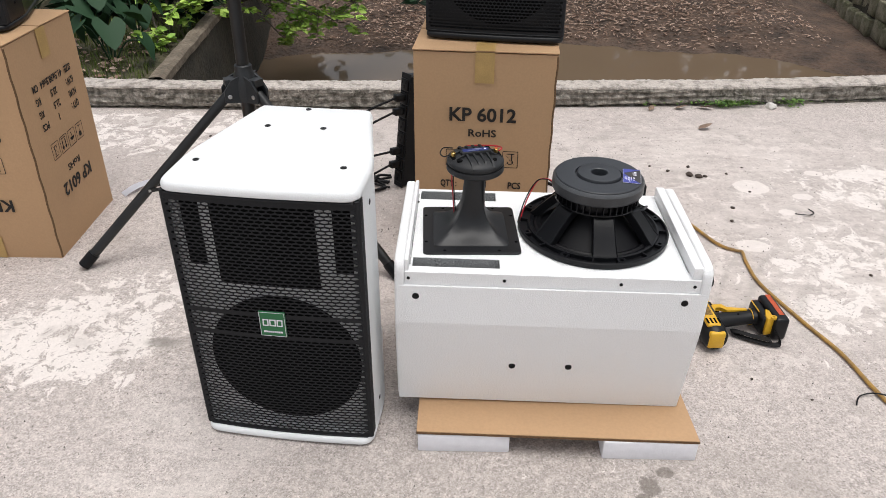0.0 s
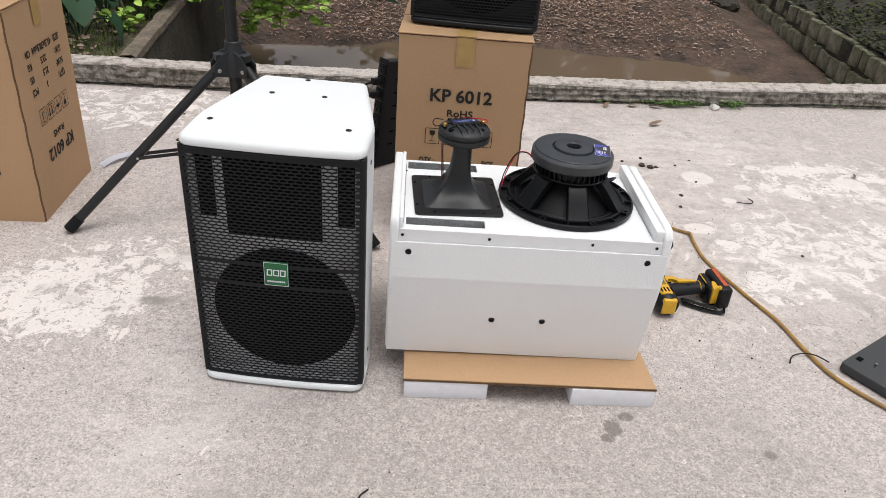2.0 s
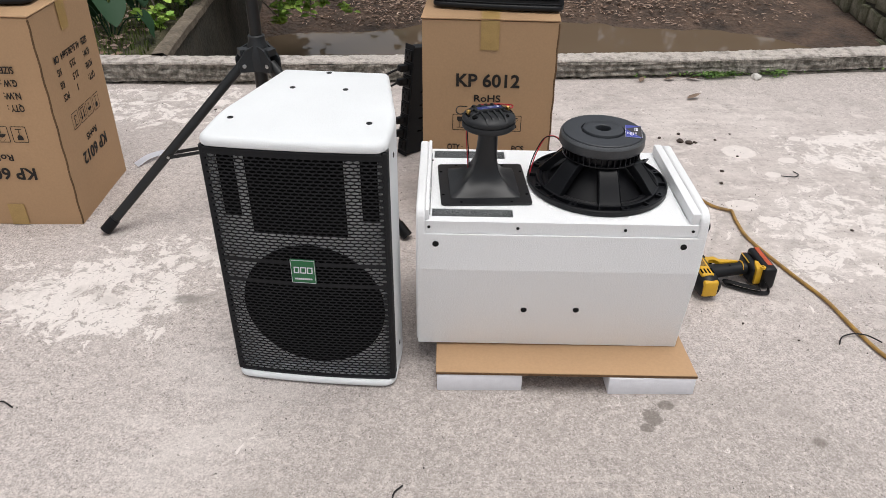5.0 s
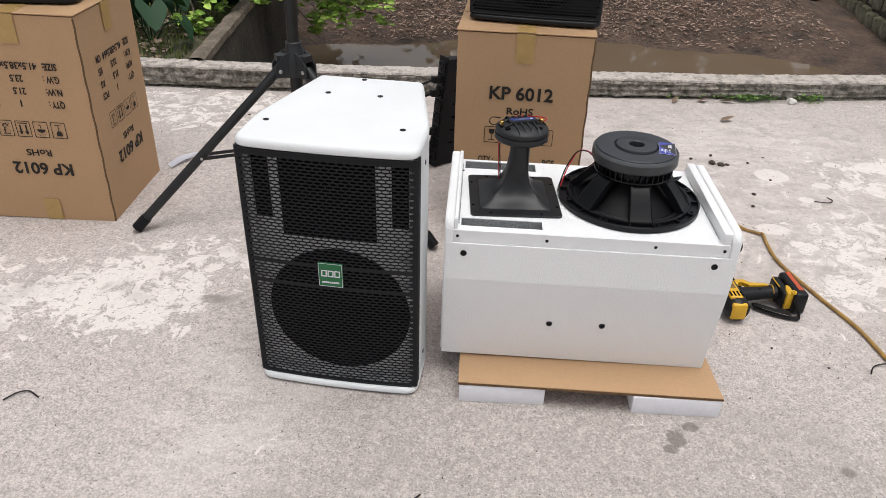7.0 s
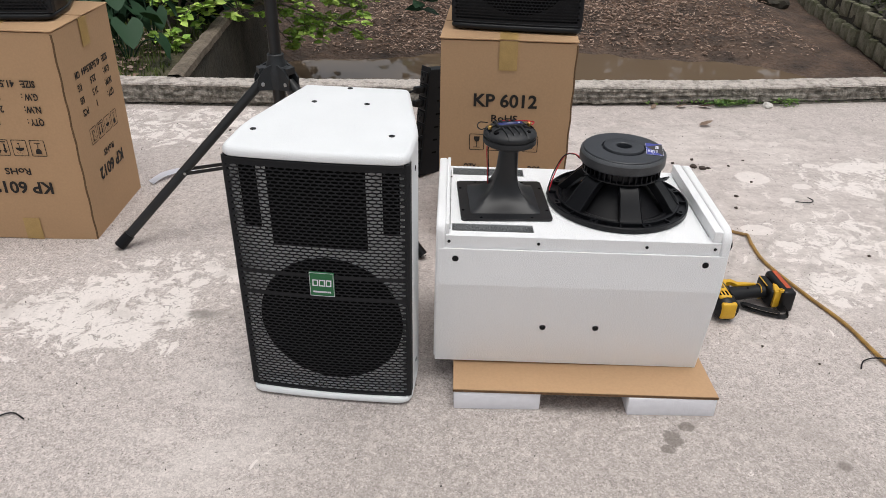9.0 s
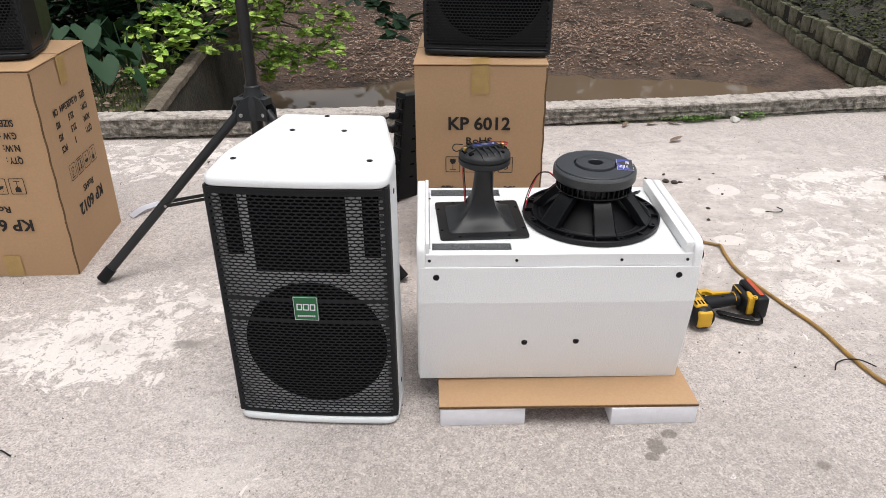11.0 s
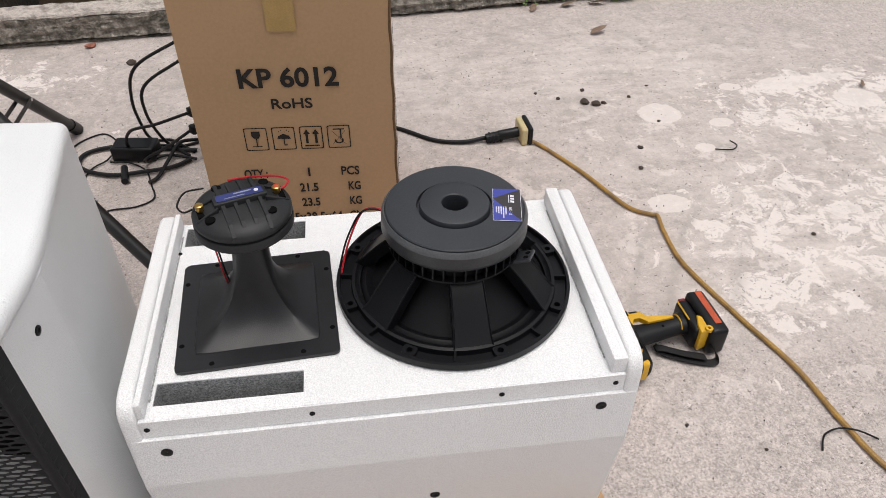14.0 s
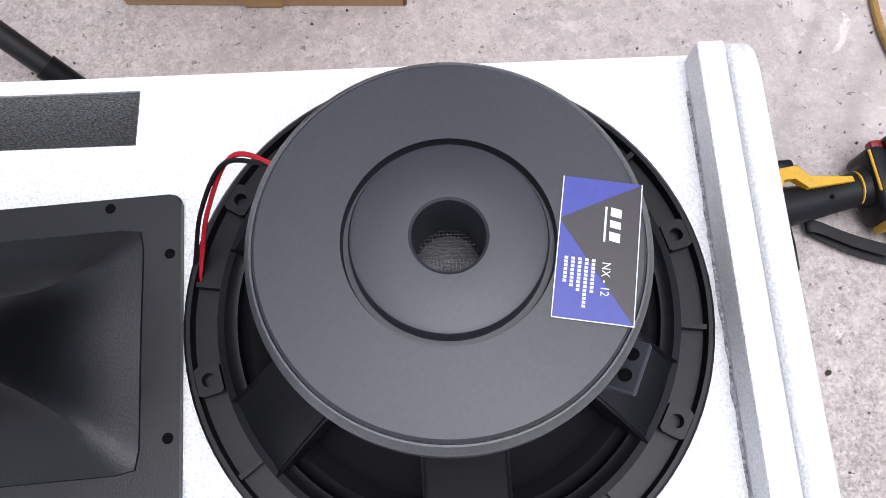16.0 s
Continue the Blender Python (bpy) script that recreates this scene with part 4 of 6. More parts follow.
    part("vent_gauze", bm, mat("dull_wire", (0.09, 0.09, 0.09), 0.45, metal=0.7, var=0.3, scale=300), mg)
    # terminal lug
    lug = part("terminal_lug", box(bmesh.new(), -0.0145, 0.0145, -0.014, 0.010, 0.0, 0.004, 0.001, 1), BLACK_MAGNET, w, at=pose(0.083, -0.050, 0.079, -24, 10, 62))
    for x in (-0.006, 0.006):
        bm = bmesh.new()
        disc(bm, 0.0036, 0.0035, 0.0045, 12, x, -0.0065)
        part("eyelet", bm, DARK_VOID, lug)
    # printed label
    lab = pose(0.0655, -0.004, 0.1336, 0, 0, -10.7)
    lb = part("label_sheet", prism(bmesh.new(), [(-0.0165, -0.034), (0.0205, -0.034), (0.0205, 0.034), (-0.0165, 0.034)], 0.0, 0.0004), DARK_LABEL, w, "dark and blue printed label", at=lab)
    for poly in ([(-0.0165, 0.034), (0.0205, 0.034), (-0.0165, 0.013)], [(-0.0165, 0.0125), (-0.0165, -0.034), (0.0205, -0.034)]):
        part("print_field", prism(bmesh.new(), poly, 0.0004, 0.0006), BLUE_LABEL, lb, "blue printed field")
    bm = bmesh.new()
    for p in ((-0.0165, 0.0205, -0.034, -0.0335), (0.0200, 0.0205, -0.034, 0.034), (-0.0165, -0.016, -0.034, 0.034)):
        box(bm, *p, 0.0006, 0.0008)
    part("print_border", bm, PRINT_WHITE, lb)
    # the maker's mark as plain shapes, running down the label
    bm = bmesh.new()
    for y0, y1, x0, x1 in ((0.021, 0.016, 0.0066, 0.0116), (0.0148, 0.0105, 0.0066, 0.0116), (0.0092, 0.004, 0.0066, 0.0116)):
        prism(bm, [(x0, y0), (x1, y0 - 0.0008), (x1, y1), (x0, y1 + 0.0008)], 0.0006, 0.0008)
    box(bm, 0.0040, 0.0050, 0.004, 0.021, 0.0006, 0.0008)
    part("mark", bm, PRINT_WHITE, lb, "pale plain mark")
    lettering(lb, "NX - 12", 0.0056, pose(0.0045, -0.006, 0.0006, 0, 0, -90), PRINT_WHITE, width=0.0155, label="pale printed lettering")
    bm = bmesh.new()
    for i, (y0, y1) in enumerate(((-0.005, -0.020), (-0.005, -0.027), (-0.005, -0.021), (-0.005, -0.018), (-0.005, -0.017))):
        x = 0.0005 - i * 0.0031
        y = y0
        while y > y1:
            box(bm, x - 0.0008, x + 0.0008, y - 0.0013, y, 0.0006, 0.0008)
            y -= 0.0018
    part("small_print", bm, PRINT_WHITE, lb, "pale small print as plain bars")
    return w


WX, WY, WZ = 0.3415, 1.432, seat(0.3415)
woofer(WX, WY, WZ)


def horn_driver(cx, cy, z):
    hd = thing("horn_tweeter", pose(cx, cy, z, 0, 0.6, 2.5), "black plastic horn with a compression driver standing mouth down", "horn tweeter")
    # square flange
    fl = part("flange", prism(bmesh.new(), rounded([(-0.1015, -0.101), (0.1025, -0.101), (0.1025, 0.0985), (-0.1015, 0.0985)], 0.008), 0.0, 0.0055, 0.001, 1), HORN_BLACK, hd)
    for x, y in ((-0.095, -0.0575), (-0.0565, -0.093), (0.0565, -0.093), (0.0955, -0.0575), (0.0955, 0.0575), (0.0565, 0.092), (-0.0565, 0.092), (-0.095, 0.0575)):
        bm = bmesh.new()
        lathe(bm, [(0.0034, 0.0052), (0.0034, 0.0058), (0.0030, 0.0058), (0.0026, 0.0056), (0.0001, 0.0056)], 12, x, y)
        part("bolt_hole", bm, DARK_VOID, fl)
    # the flare: a square mouth with four creases that run up into a round throat
    bm = bmesh.new()
    rings = []
    st = [(-0.002, 0.0800, 0.0), (0.0012, 0.0785, 0.0), (0.0022, 0.0765, 0.0), (0.007, 0.0665, 0.0), (0.013, 0.0560, 0.02), (0.021, 0.0465, 0.05), (0.031, 0.0385, 0.12), (0.045, 0.0318, 0.26), (0.062, 0.0272, 0.5), (0.082, 0.0243, 0.8), (0.112, 0.0225, 1.0), (0.145, 0.0218, 1.0)]
    for zz, r, k in st:
        ring = []
        for i in range(64):
            a = 2 * math.pi * (i + 0.0) / 64
            c, s = math.cos(a), math.sin(a)
            f = min(1.0 / max(abs(c), abs(s)), 1.375) * (1 - k) + k
            pinch = 1 - 0.13 * math.sin(min(1.0, max(0.0, zz) / 0.085) * math.pi) * (1 - k) * math.cos(2 * a) ** 2
            up = min(1.0, max(0.0, zz) / 0.1)
            ring.append(bm.verts.new((r * f * c * pinch + 0.006 * up, r * f * s * pinch * 0.965 - 0.002 * up, 0.0055 + zz)))
        rings.append(ring)
    for a, c in zip(rings, rings[1:]):
        for i in range(64):
            bm.faces.new((a[i], a[(i + 1) % 64], c[(i + 1) % 64], c[i]))
    part("flare", bm, HORN_BLACK, hd, smooth=True)
    # compression driver
    dz = 0.147
    bm = bmesh.new()
    lathe(bm, [(0.0001, dz), (0.028, dz), (0.0570, dz + 0.001), (0.0596, dz + 0.004), (0.0596, dz + 0.0135), (0.0590, dz + 0.0145), (0.0560, dz + 0.0150), (0.0560, dz + 0.0178), (0.0585, dz + 0.0182), (0.0592, dz + 0.0195), (0.0590, dz + 0.0245), (0.0572, dz + 0.0275), (0.0490, dz + 0.0325), (0.0348, dz + 0.036), (0.0001, dz + 0.0368)], 64)
    dr = part("compression_driver", bm, DRIVER_CAP, hd, "black domed driver body", smooth=True, at=Matrix.Translation((0.006, -0.002, 0)))
    bm = bmesh.new()
    lathe(bm, [(0.0001, dz - 0.0012), (0.036, dz - 0.0012), (0.036, dz + 0.0008), (0.0001, dz + 0.0008)], 40)
    part("gasket", bm, STEEL, dr, "pale metal gasket ring")
    ang = radians(15)
    rot = Matrix.Rotation(ang, 4, "Z")
    for x in (-0.022, -0.0075, 0.007, 0.0215):
        bm = bmesh.new()
        prof = [(-0.0545, dz + 0.027), (-0.042, dz + 0.0375), (0.0, dz + 0.0420), (0.042, dz + 0.0375), (0.0545, dz + 0.027)]
        vs = [[bm.verts.new((x + s, y, zz)) for s in (-0.0022, 0.0022)] for y, zz in prof]
        lo = [[bm.verts.new((x + s, y, dz + 0.022)) for s in (-0.003, 0.003)] for y, zz in prof]
        for i in range(4):
            bm.faces.new((vs[i][0], vs[i][1], vs[i + 1][1], vs[i + 1][0]))
            bm.faces.new((vs[i][0], vs[i + 1][0], lo[i + 1][0], lo[i][0]))
            bm.faces.new((vs[i][1], lo[i][1], lo[i + 1][1], vs[i + 1][1]))
        bm.faces.new((vs[0][0], lo[0][0], lo[0][1], vs[0][1]))
        bm.faces.new((vs[-1][0], vs[-1][1], lo[-1][1], lo[-1][0]))
        part("rib", bm, DRIVER_CAP, dr, at=rot)
    # raised bar across, with its badge
    part("bridge", box(bmesh.new(), -0.0315, 0.0315, -0.008, 0.0115, dz + 0.028, dz + 0.0440, 0.002, 2), DRIVER_CAP, dr, smooth=True, at=rot)
    for sx in (-1, 1):
        for y in (-0.0115, 0.0125):
            xs = sorted((sx * 0.028, sx * 0.0555))
            bm = box(bmesh.new(), xs[0], xs[1], y - 0.0016, y + 0.0016, dz + 0.020, dz + 0.0425, 0.0008, 1)
            for v in bm.verts:
                if v.co.z > dz + 0.03:
                    v.co.z -= 0.012 * max(0.0, (abs(v.co.x) - 0.034) / 0.02)
            part("pocket_wall", bm, DRIVER_CAP, dr, at=rot)
        xs = sorted((sx * 0.0325, sx * 0.052))
        # a solid block: the shade of the recess is painted near-black
        part("terminal_pocket", box(bmesh.new(), xs[0], xs[1], -0.0098, 0.0108, dz + 0.024, dz + 0.0335), DARK_VOID, dr, "dark recess round the terminal", at=rot)
    bdg = part("badge", prism(bmesh.new(), rounded([(-0.0275, -0.0045), (0.0275, -0.0045), (0.0275, 0.0085), (-0.0275, 0.0085)], 0.003, 3), dz + 0.0440, dz + 0.0447), BADGE_BLUE, dr, "small dull blue badge with pale marks", at=rot)
    bm = bmesh.new()
    box(bm, -0.006, 0.015, 0.0035, 0.0058, dz + 0.0447, dz + 0.0450)
    box(bm, -0.018, 0.006, -0.0018, -0.0006, dz + 0.0447, dz + 0.0450)
    part("mark", bm, mat("grey_blue_print", (0.30, 0.32, 0.42), 0.5), bdg)
    bm = bmesh.new()
    disc(bm, 0.0028, dz + 0.0447, dz + 0.0450, 16, 0.0205, 0.0022)
    part("mark", bm, PRINT_WHITE, bdg)
    for x, y in ((-0.034, -0.030), (0.036, -0.022), (-0.030, 0.032), (0.026, 0.037)):
        bm = bmesh.new()
        zz = dz + 0.0345 - 0.0
        lathe(bm, [(0.0062, zz - 0.006), (0.0062, zz + 0.0004), (0.0056, zz + 0.0008), (0.0053, zz + 0.0003), (0.0001, zz + 0.0003)], 18, x, y)
        part("bolt_hole", bm, DARK_VOID, dr)
    for x, y, m2 in ((-0.0465, -0.010, BRASS), (0.0425, 0.0125, ORANGE)):
        bm = bmesh.new()
        lathe(bm, [(0.0035, dz + 0.022), (0.0035, dz + 0.036), (0.0052, dz + 0.037), (0.0052, dz + 0.0425), (0.0038, dz + 0.0435), (0.0001, dz + 0.0435)], 14, x, y)
        tp = part("terminal", bm, BRASS, dr, "brass screw terminal", smooth=True)
        bm = bmesh.new()
        disc(bm, 0.0036, dz + 0.0435, dz + 0.0440, 14, x, y)
        part("terminal_cap", bm, m2, tp)
    # its two leads
    bm = bmesh.new()
    tube(bm, spline([(-0.049, -0.010, dz + 0.036), (-0.060, -0.010, dz + 0.033), (-0.067, 0.000, dz + 0.036), (-0.060, 0.024, dz + 0.037), (-0.040, 0.038, dz + 0.031)]), 0.0012, 6)
    part("black_lead", bm, BLACK_CABLE, hd, smooth=True)
    bm = bmesh.new()
    tube(bm, spline([(0.045, 0.013, dz + 0.036), (0.058, 0.018, dz + 0.036), (0.062, 0.032, dz + 0.036), (0.047, 0.047, dz + 0.033), (0.015, 0.053, dz + 0.031), (-0.012, 0.053, dz + 0.029)]), 0.0014, 6)
    part("red_lead", bm, RED, hd, smooth=True)
    for dx, m2 in ((0.0, RED), (0.003, BLACK_CABLE)):
        bm = bmesh.new()
        tube(bm, spline([(-0.040 + dx, 0.016, dz + 0.004), (-0.041 + dx, 0.018, dz - 0.03), (-0.037 + dx, 0.014, dz - 0.08), (-0.035 + dx, 0.02, dz - 0.12), (-0.046 + dx, 0.035, 0.008)]), 0.0013, 6)
        part("hanging_lead", bm, m2, hd, smooth=True)
    return hd


horn_driver(0.0725, 1.4155, seat(0.0725))

# twin lead from the woofer to the cabinet
for k, m2 in ((0.003, RED), (-0.001, BLACK_CABLE)):
    bm = bmesh.new()
    tube(bm, spline([(0.262 + k, 1.486 + (0.014 if m2 is BLACK_CABLE else 0.0), 0.488), (0.245 + k, 1.500, 0.500), (0.222 + k, 1.504 + k, 0.494), (0.200 + k, 1.488, 0.462), (0.187 + k, 1.470, 0.430), (0.181 + k, 1.452, 0.4165)]), 0.0015, 6)
    ob = part("speaker_lead", bm, m2, smooth=True)
    tagged(ob, "thin red wire looping from the woofer" if m2 is RED else "thin black wire looping from the woofer", "wire", "woofer wires")


# ---- cartons ----
def carton(m, label, w, d, h, upside=False, group="printed cartons"):
    c = thing("carton", m, label, "cardboard box", group)
    bm = bmesh.new()
    # slightly swollen faces
    prism(bm, [(-w / 2, 0), (w / 2, 0), (w / 2, d), (-w / 2, d)], 0.0, h - 0.004)
    bmesh.ops.subdivide_edges(bm, edges=bm.edges[:], cuts=5, use_grid_fill=True)
    for v in bm.verts:
        fx, fy, fz = v.co.x / (w / 2), (v.co.y - d / 2) / (d / 2), (v.co.z - h / 2) / (h / 2)
        k = 0.003 * (1 - fz ** 2)
        if abs(fy) > 0.99:
            v.co.y += math.copysign(k * (1 - fx ** 2), fy) * 1.0
        if abs(fx) > 0.99:
            v.co.x += math.copysign(k * (1 - fy ** 2), fx)
    part("body", bm, CARDBOARD, c, smooth=True)
    # top flaps, meeting in the middle, with lifted edges
    for s in (-1, 1):
        bm = bmesh.new()
        ys = sorted((d / 2 + s * 0.002, d / 2 + s * (d / 2 + 0.003)))
        box(bm, -w / 2 - 0.003, w / 2 + 0.003, ys[0], ys[1], h - 0.004, h, 0.0012, 1)
        for v in bm.verts:
            v.co.z += 0.003 * fbm(v.co.x, v.co.y, 6, s) + (0.003 if abs(v.co.x) > w / 2 - 0.01 else 0)
        part("flap", bm, CARDBOARD, c)
    # torn brown edge seam
    for x, y in ((w / 2, 0),):
        bm = bmesh.new()
        tube(bm, [(x - 0.001 + 0.0012 * math.sin(i * 1.7), y + 0.0015, 0.004 + (h - 0.012) * i / 24) for i in range(25)], 0.0030, 6)
        part("seam", bm, CARD_DARK, c, "crushed darker corner seam")
    # tape over the top seam, down both ends
    tp = part("tape", box(bmesh.new(), -0.026, 0.026, -0.0042, -0.0034, h - 0.085, h - 0.001), TAPE, c, "yellowed packing tape")
    part("tape", box(bmesh.new(), -0.026, 0.026, -0.0042, d + 0.003, h + 0.0035, h + 0.0042), TAPE, c, "yellowed packing tape")
    part("tape", box(bmesh.new(), w / 2 + 0.0034, w / 2 + 0.0042, d / 2 - 0.026, d / 2 + 0.026, h - 0.085, h - 0.001), TAPE, c, "yellowed packing tape")
    part("tape", box(bmesh.new(), -0.026, 0.026, -0.0042, -0.0036, 0.001, 0.075), TAPE, c, "yellowed packing tape")
    faces = [(Matrix.Translation((0, -0.0040, h / 2)) @ pose(0, 0, 0, 90, 0, 0), w), (Matrix.Translation((w / 2 + 0.0040, d / 2, h / 2)) @ pose(0, 0, 0, 90, 0, 90), d)]
    for f, wid in faces:
        if upside:
            f = f @ Matrix.Rotation(math.pi, 4, "Z")
        g = lambda x, y: f @ Matrix.Translation((x, y + 0.004, 0.0))
        lettering(c, "KP 6012", 0.054, g(-0.094, 0.126), width=0.186, bold=0.0014)
        lettering(c, "RoHS", 0.030, g(-0.040, 0.080), width=0.078, bold=0.0005)
        for row, (a, q, u) in enumerate((("QTY :", "1", "PCS"), ("N.W:", "21.5", "KG"), ("G.W :", "23.5", "KG"))):
            y = -0.079 - row * 0.0385
            lettering(c, a, 0.029, g(-0.118, y), width=0.047, bold=0.0006)
            lettering(c, q, 0.029, g(0.006 if len(q) == 1 else -0.010, y), width=None if len(q) == 1 else 0.038, bold=0.0006)
            lettering(c, u, 0.029, g(0.079 if u == "PCS" else 0.091, y), width=0.037 if u == "PCS" else 0.025, bold=0.0006)
        lettering(c, "SIZE:", 0.029, g(-0.118, -0.1945), width=0.042, bold=0.0006)
        lettering(c, "41.5x38.5x64", 0.029, g(-0.060, -0.1945), width=0.132, bold=0.0006)
        lettering(c, "CM", 0.029, g(0.088, -0.1945), width=0.029, bold=0.0006)
        for i in range(4):
            x0 = -0.103 + i * 0.054
            bm = bmesh.new()
            ro, ri = rounded([(0, 0), (0.045, 0), (0.045, 0.052), (0, 0.052)], 0.004, 3), rounded([(0.002, 0.002), (0.043, 0.002), (0.043, 0.050), (0.002, 0.050)], 0.003, 3)
            o, n2 = [bm.verts.new((x, y, 0.0003)) for x, y in ro], [bm.verts.new((x, y, 0.0003)) for x, y in ri]
            for j in range(len(o)):
                bm.faces.new((o[j], o[(j + 1) % len(o)], n2[(j + 1) % len(o)], n2[j]))
            z = 0.0003
            P = lambda pts: bm.faces.new([bm.verts.new((x, y, z)) for x, y in pts])
            if i == 0:
                P([(0.014, 0.044), (0.031, 0.044), (0.031, 0.034), (0.027, 0.028), (0.018, 0.028), (0.014, 0.034)])
                P([(0.0215, 0.028), (0.0235, 0.028), (0.0235, 0.010), (0.0215, 0.010)])
                P([(0.013, 0.0085), (0.032, 0.0085), (0.032, 0.0105), (0.013, 0.0105)])
            elif i == 1:
                P([(0.009, 0.025), (0.036, 0.025), (0.033, 0.032), (0.0225, 0.037), (0.012, 0.032)])
                P([(0.0215, 0.025), (0.0235, 0.025), (0.0235, 0.010), (0.0215, 0.010)])
                P([(0.0235, 0.010), (0.0275, 0.010), (0.0275, 0.014), (0.0255, 0.014), (0.0255, 0.012), (0.0235, 0.012)])
                for dx, dy in ((0.013, 0.041), (0.018, 0.044), (0.024, 0.040), (0.029, 0.044), (0.033, 0.040)):
                    P([(dx, dy), (dx + 0.0016, dy), (dx + 0.0016, dy + 0.002), (dx, dy + 0.002)])
            elif i == 2:
                for dx in (0.0135, 0.0315):
                    P([(dx - 0.0025, 0.013), (dx + 0.0025, 0.013), (dx + 0.0025, 0.034), (dx + 0.007, 0.034), (dx, 0.045), (dx - 0.007, 0.034), (dx - 0.0025, 0.034)])
                P([(0.008, 0.006), (0.037, 0.006), (0.037, 0.009), (0.008, 0.009)])
            else:
                P([(0.012, 0.042), (0.034, 0.042), (0.034, 0.0445), (0.012, 0.0445)])
                P([(0.025, 0.042), (0.028, 0.042), (0.028, 0.022), (0.025, 0.022)])
                hook = [(0.0225 + 0.009 * math.cos(t), 0.018 + 0.008 * math.sin(t)) for t in np.linspace(0.6, -3.4, 14)]
                inn = [(0.0225 + 0.006 * math.cos(t), 0.018 + 0.005 * math.sin(t)) for t in np.linspace(-3.4, 0.6, 14)]
                P(hook + inn)
                for a2, b2 in (((0.009, 0.008), (0.036, 0.040)), ((0.036, 0.008), (0.009, 0.040))):
                    P([(a2[0] - 0.0005, a2[1]), (a2[0] + 0.0005, a2[1]), (b2[0] + 0.0005, b2[1]), (b2[0] - 0.0005, b2[1])])
            part("pictogram", bm, INK, c, "black handling symbol", at=g(x0, -0.013))
    return c


carton(pose(0.1142, 1.9625, 0, 0, 0, -4.2), "brown printed cardboard carton under a black loudspeaker", 0.387, 0.415, 0.648)
carton(pose(-1.368, 1.924, 0.0015, 0, 1.0, 0.6), "brown printed cardboard carton standing upside down", 0.390, 0.390, 0.660, upside=True)


# ---- planting and litter beyond the kerb ----
def leaf_soup(spots, size, rnd, droop=0.5, slim=0.36, spread=0.0, flat=False):
    """Vertices and faces of many folded leaves: one (position, direction) each."""
    vs, fs = [], []
    for p, d in spots:
        s = size * rnd.uniform(0.65, 1.2)
        d = Vector(d).normalized()
        side = d.cross(Vector((0, 0, 1)))
        side = side.normalized() if side.length > 0.05 else Vector((1, 0, 0))
        side = (Matrix.Rotation(rnd.uniform(-0.7, 0.7), 3, d) @ side)
        up = side.cross(d)
        p = Vector(p)
        k = len(vs)
        bend = -up * s * droop * 0.35
        vs += [p, p + d * s * 0.35 - side * s * slim * 0.85 + up * s * 0.06, p + d * s * 0.72 - side * s * slim * 0.62 + up * s * 0.04 + bend * 0.5, p + d * s + bend,
               p + d * s * 0.72 + side * s * slim * 0.62 + up * s * 0.04 + bend * 0.5, p + d * s * 0.35 + side * s * slim * 0.85 + up * s * 0.06, p + d * s * 0.45 + bend * 0.15]
        fs += [(k, k + 1, k + 2, k + 6), (k + 6, k + 2, k + 3), (k + 6, k + 3, k + 4), (k, k + 6, k + 4, k + 5)]
    return vs, fs


def soup_part(name, vs, fs, material, parent=None, label="", kind="stuff"):
    me = bpy.data.meshes.new(name)
    me.from_pydata([tuple(v) for v in vs], [], fs)
    me.materials.append(material)
    ob = new(name, me)
    if parent:
        ob.parent = parent
    return tagged(ob, label, kind=kind)


def shrub(name, label, roots, clumps, size, material, per, seed, category="shrub"):
    """Bent woody stems with rosettes of leaves at their ends."""
    rnd = random.Random(seed)
    sh = thing(name, pose(*roots[0]), label, category)
    inv = Matrix.Translation(-Vector(roots[0]))
    bm = bmesh.new()
    spots = []
    for (cx, cy, cz, rad, count) in clumps:
        root = min(roots, key=lambda r: (r[0] - cx) ** 2 + (r[1] - cy) ** 2)
        a, c = Vector(root), Vector((cx, cy, cz))
        mid = (a + c) / 2 + Vector((rnd.uniform(-.08, .08), rnd.uniform(-.08, .08), 0.12))
        line = [inv @ q for q in spline([a, mid, c], 6)]
        tube(bm, line, 0.011, 6, 0.004)
        for _ in range(count):
            e = c + Vector((rnd.gauss(0, rad), rnd.gauss(0, rad), rnd.gauss(0, rad * 0.75)))
            tube(bm, [inv @ q for q in spline([c, (c + e) / 2 + Vector((0, 0, 0.02)), e], 3)], 0.003, 4, 0.0015)
            for i in range(per):
                t = rnd.random()
                ang = rnd.uniform(0, 2 * math.pi)
                d = Vector((math.cos(ang), math.sin(ang), rnd.uniform(-0.25, 0.55)))
                spots.append((inv @ (c.lerp(e, 0.55 + 0.5 * t)), d))
    part("stem", bm, BARK, sh, "thin grey woody stem")
    vs, fs = leaf_soup(spots, size, rnd)
    soup_part("leaves", vs, fs, material, sh)
    return sh


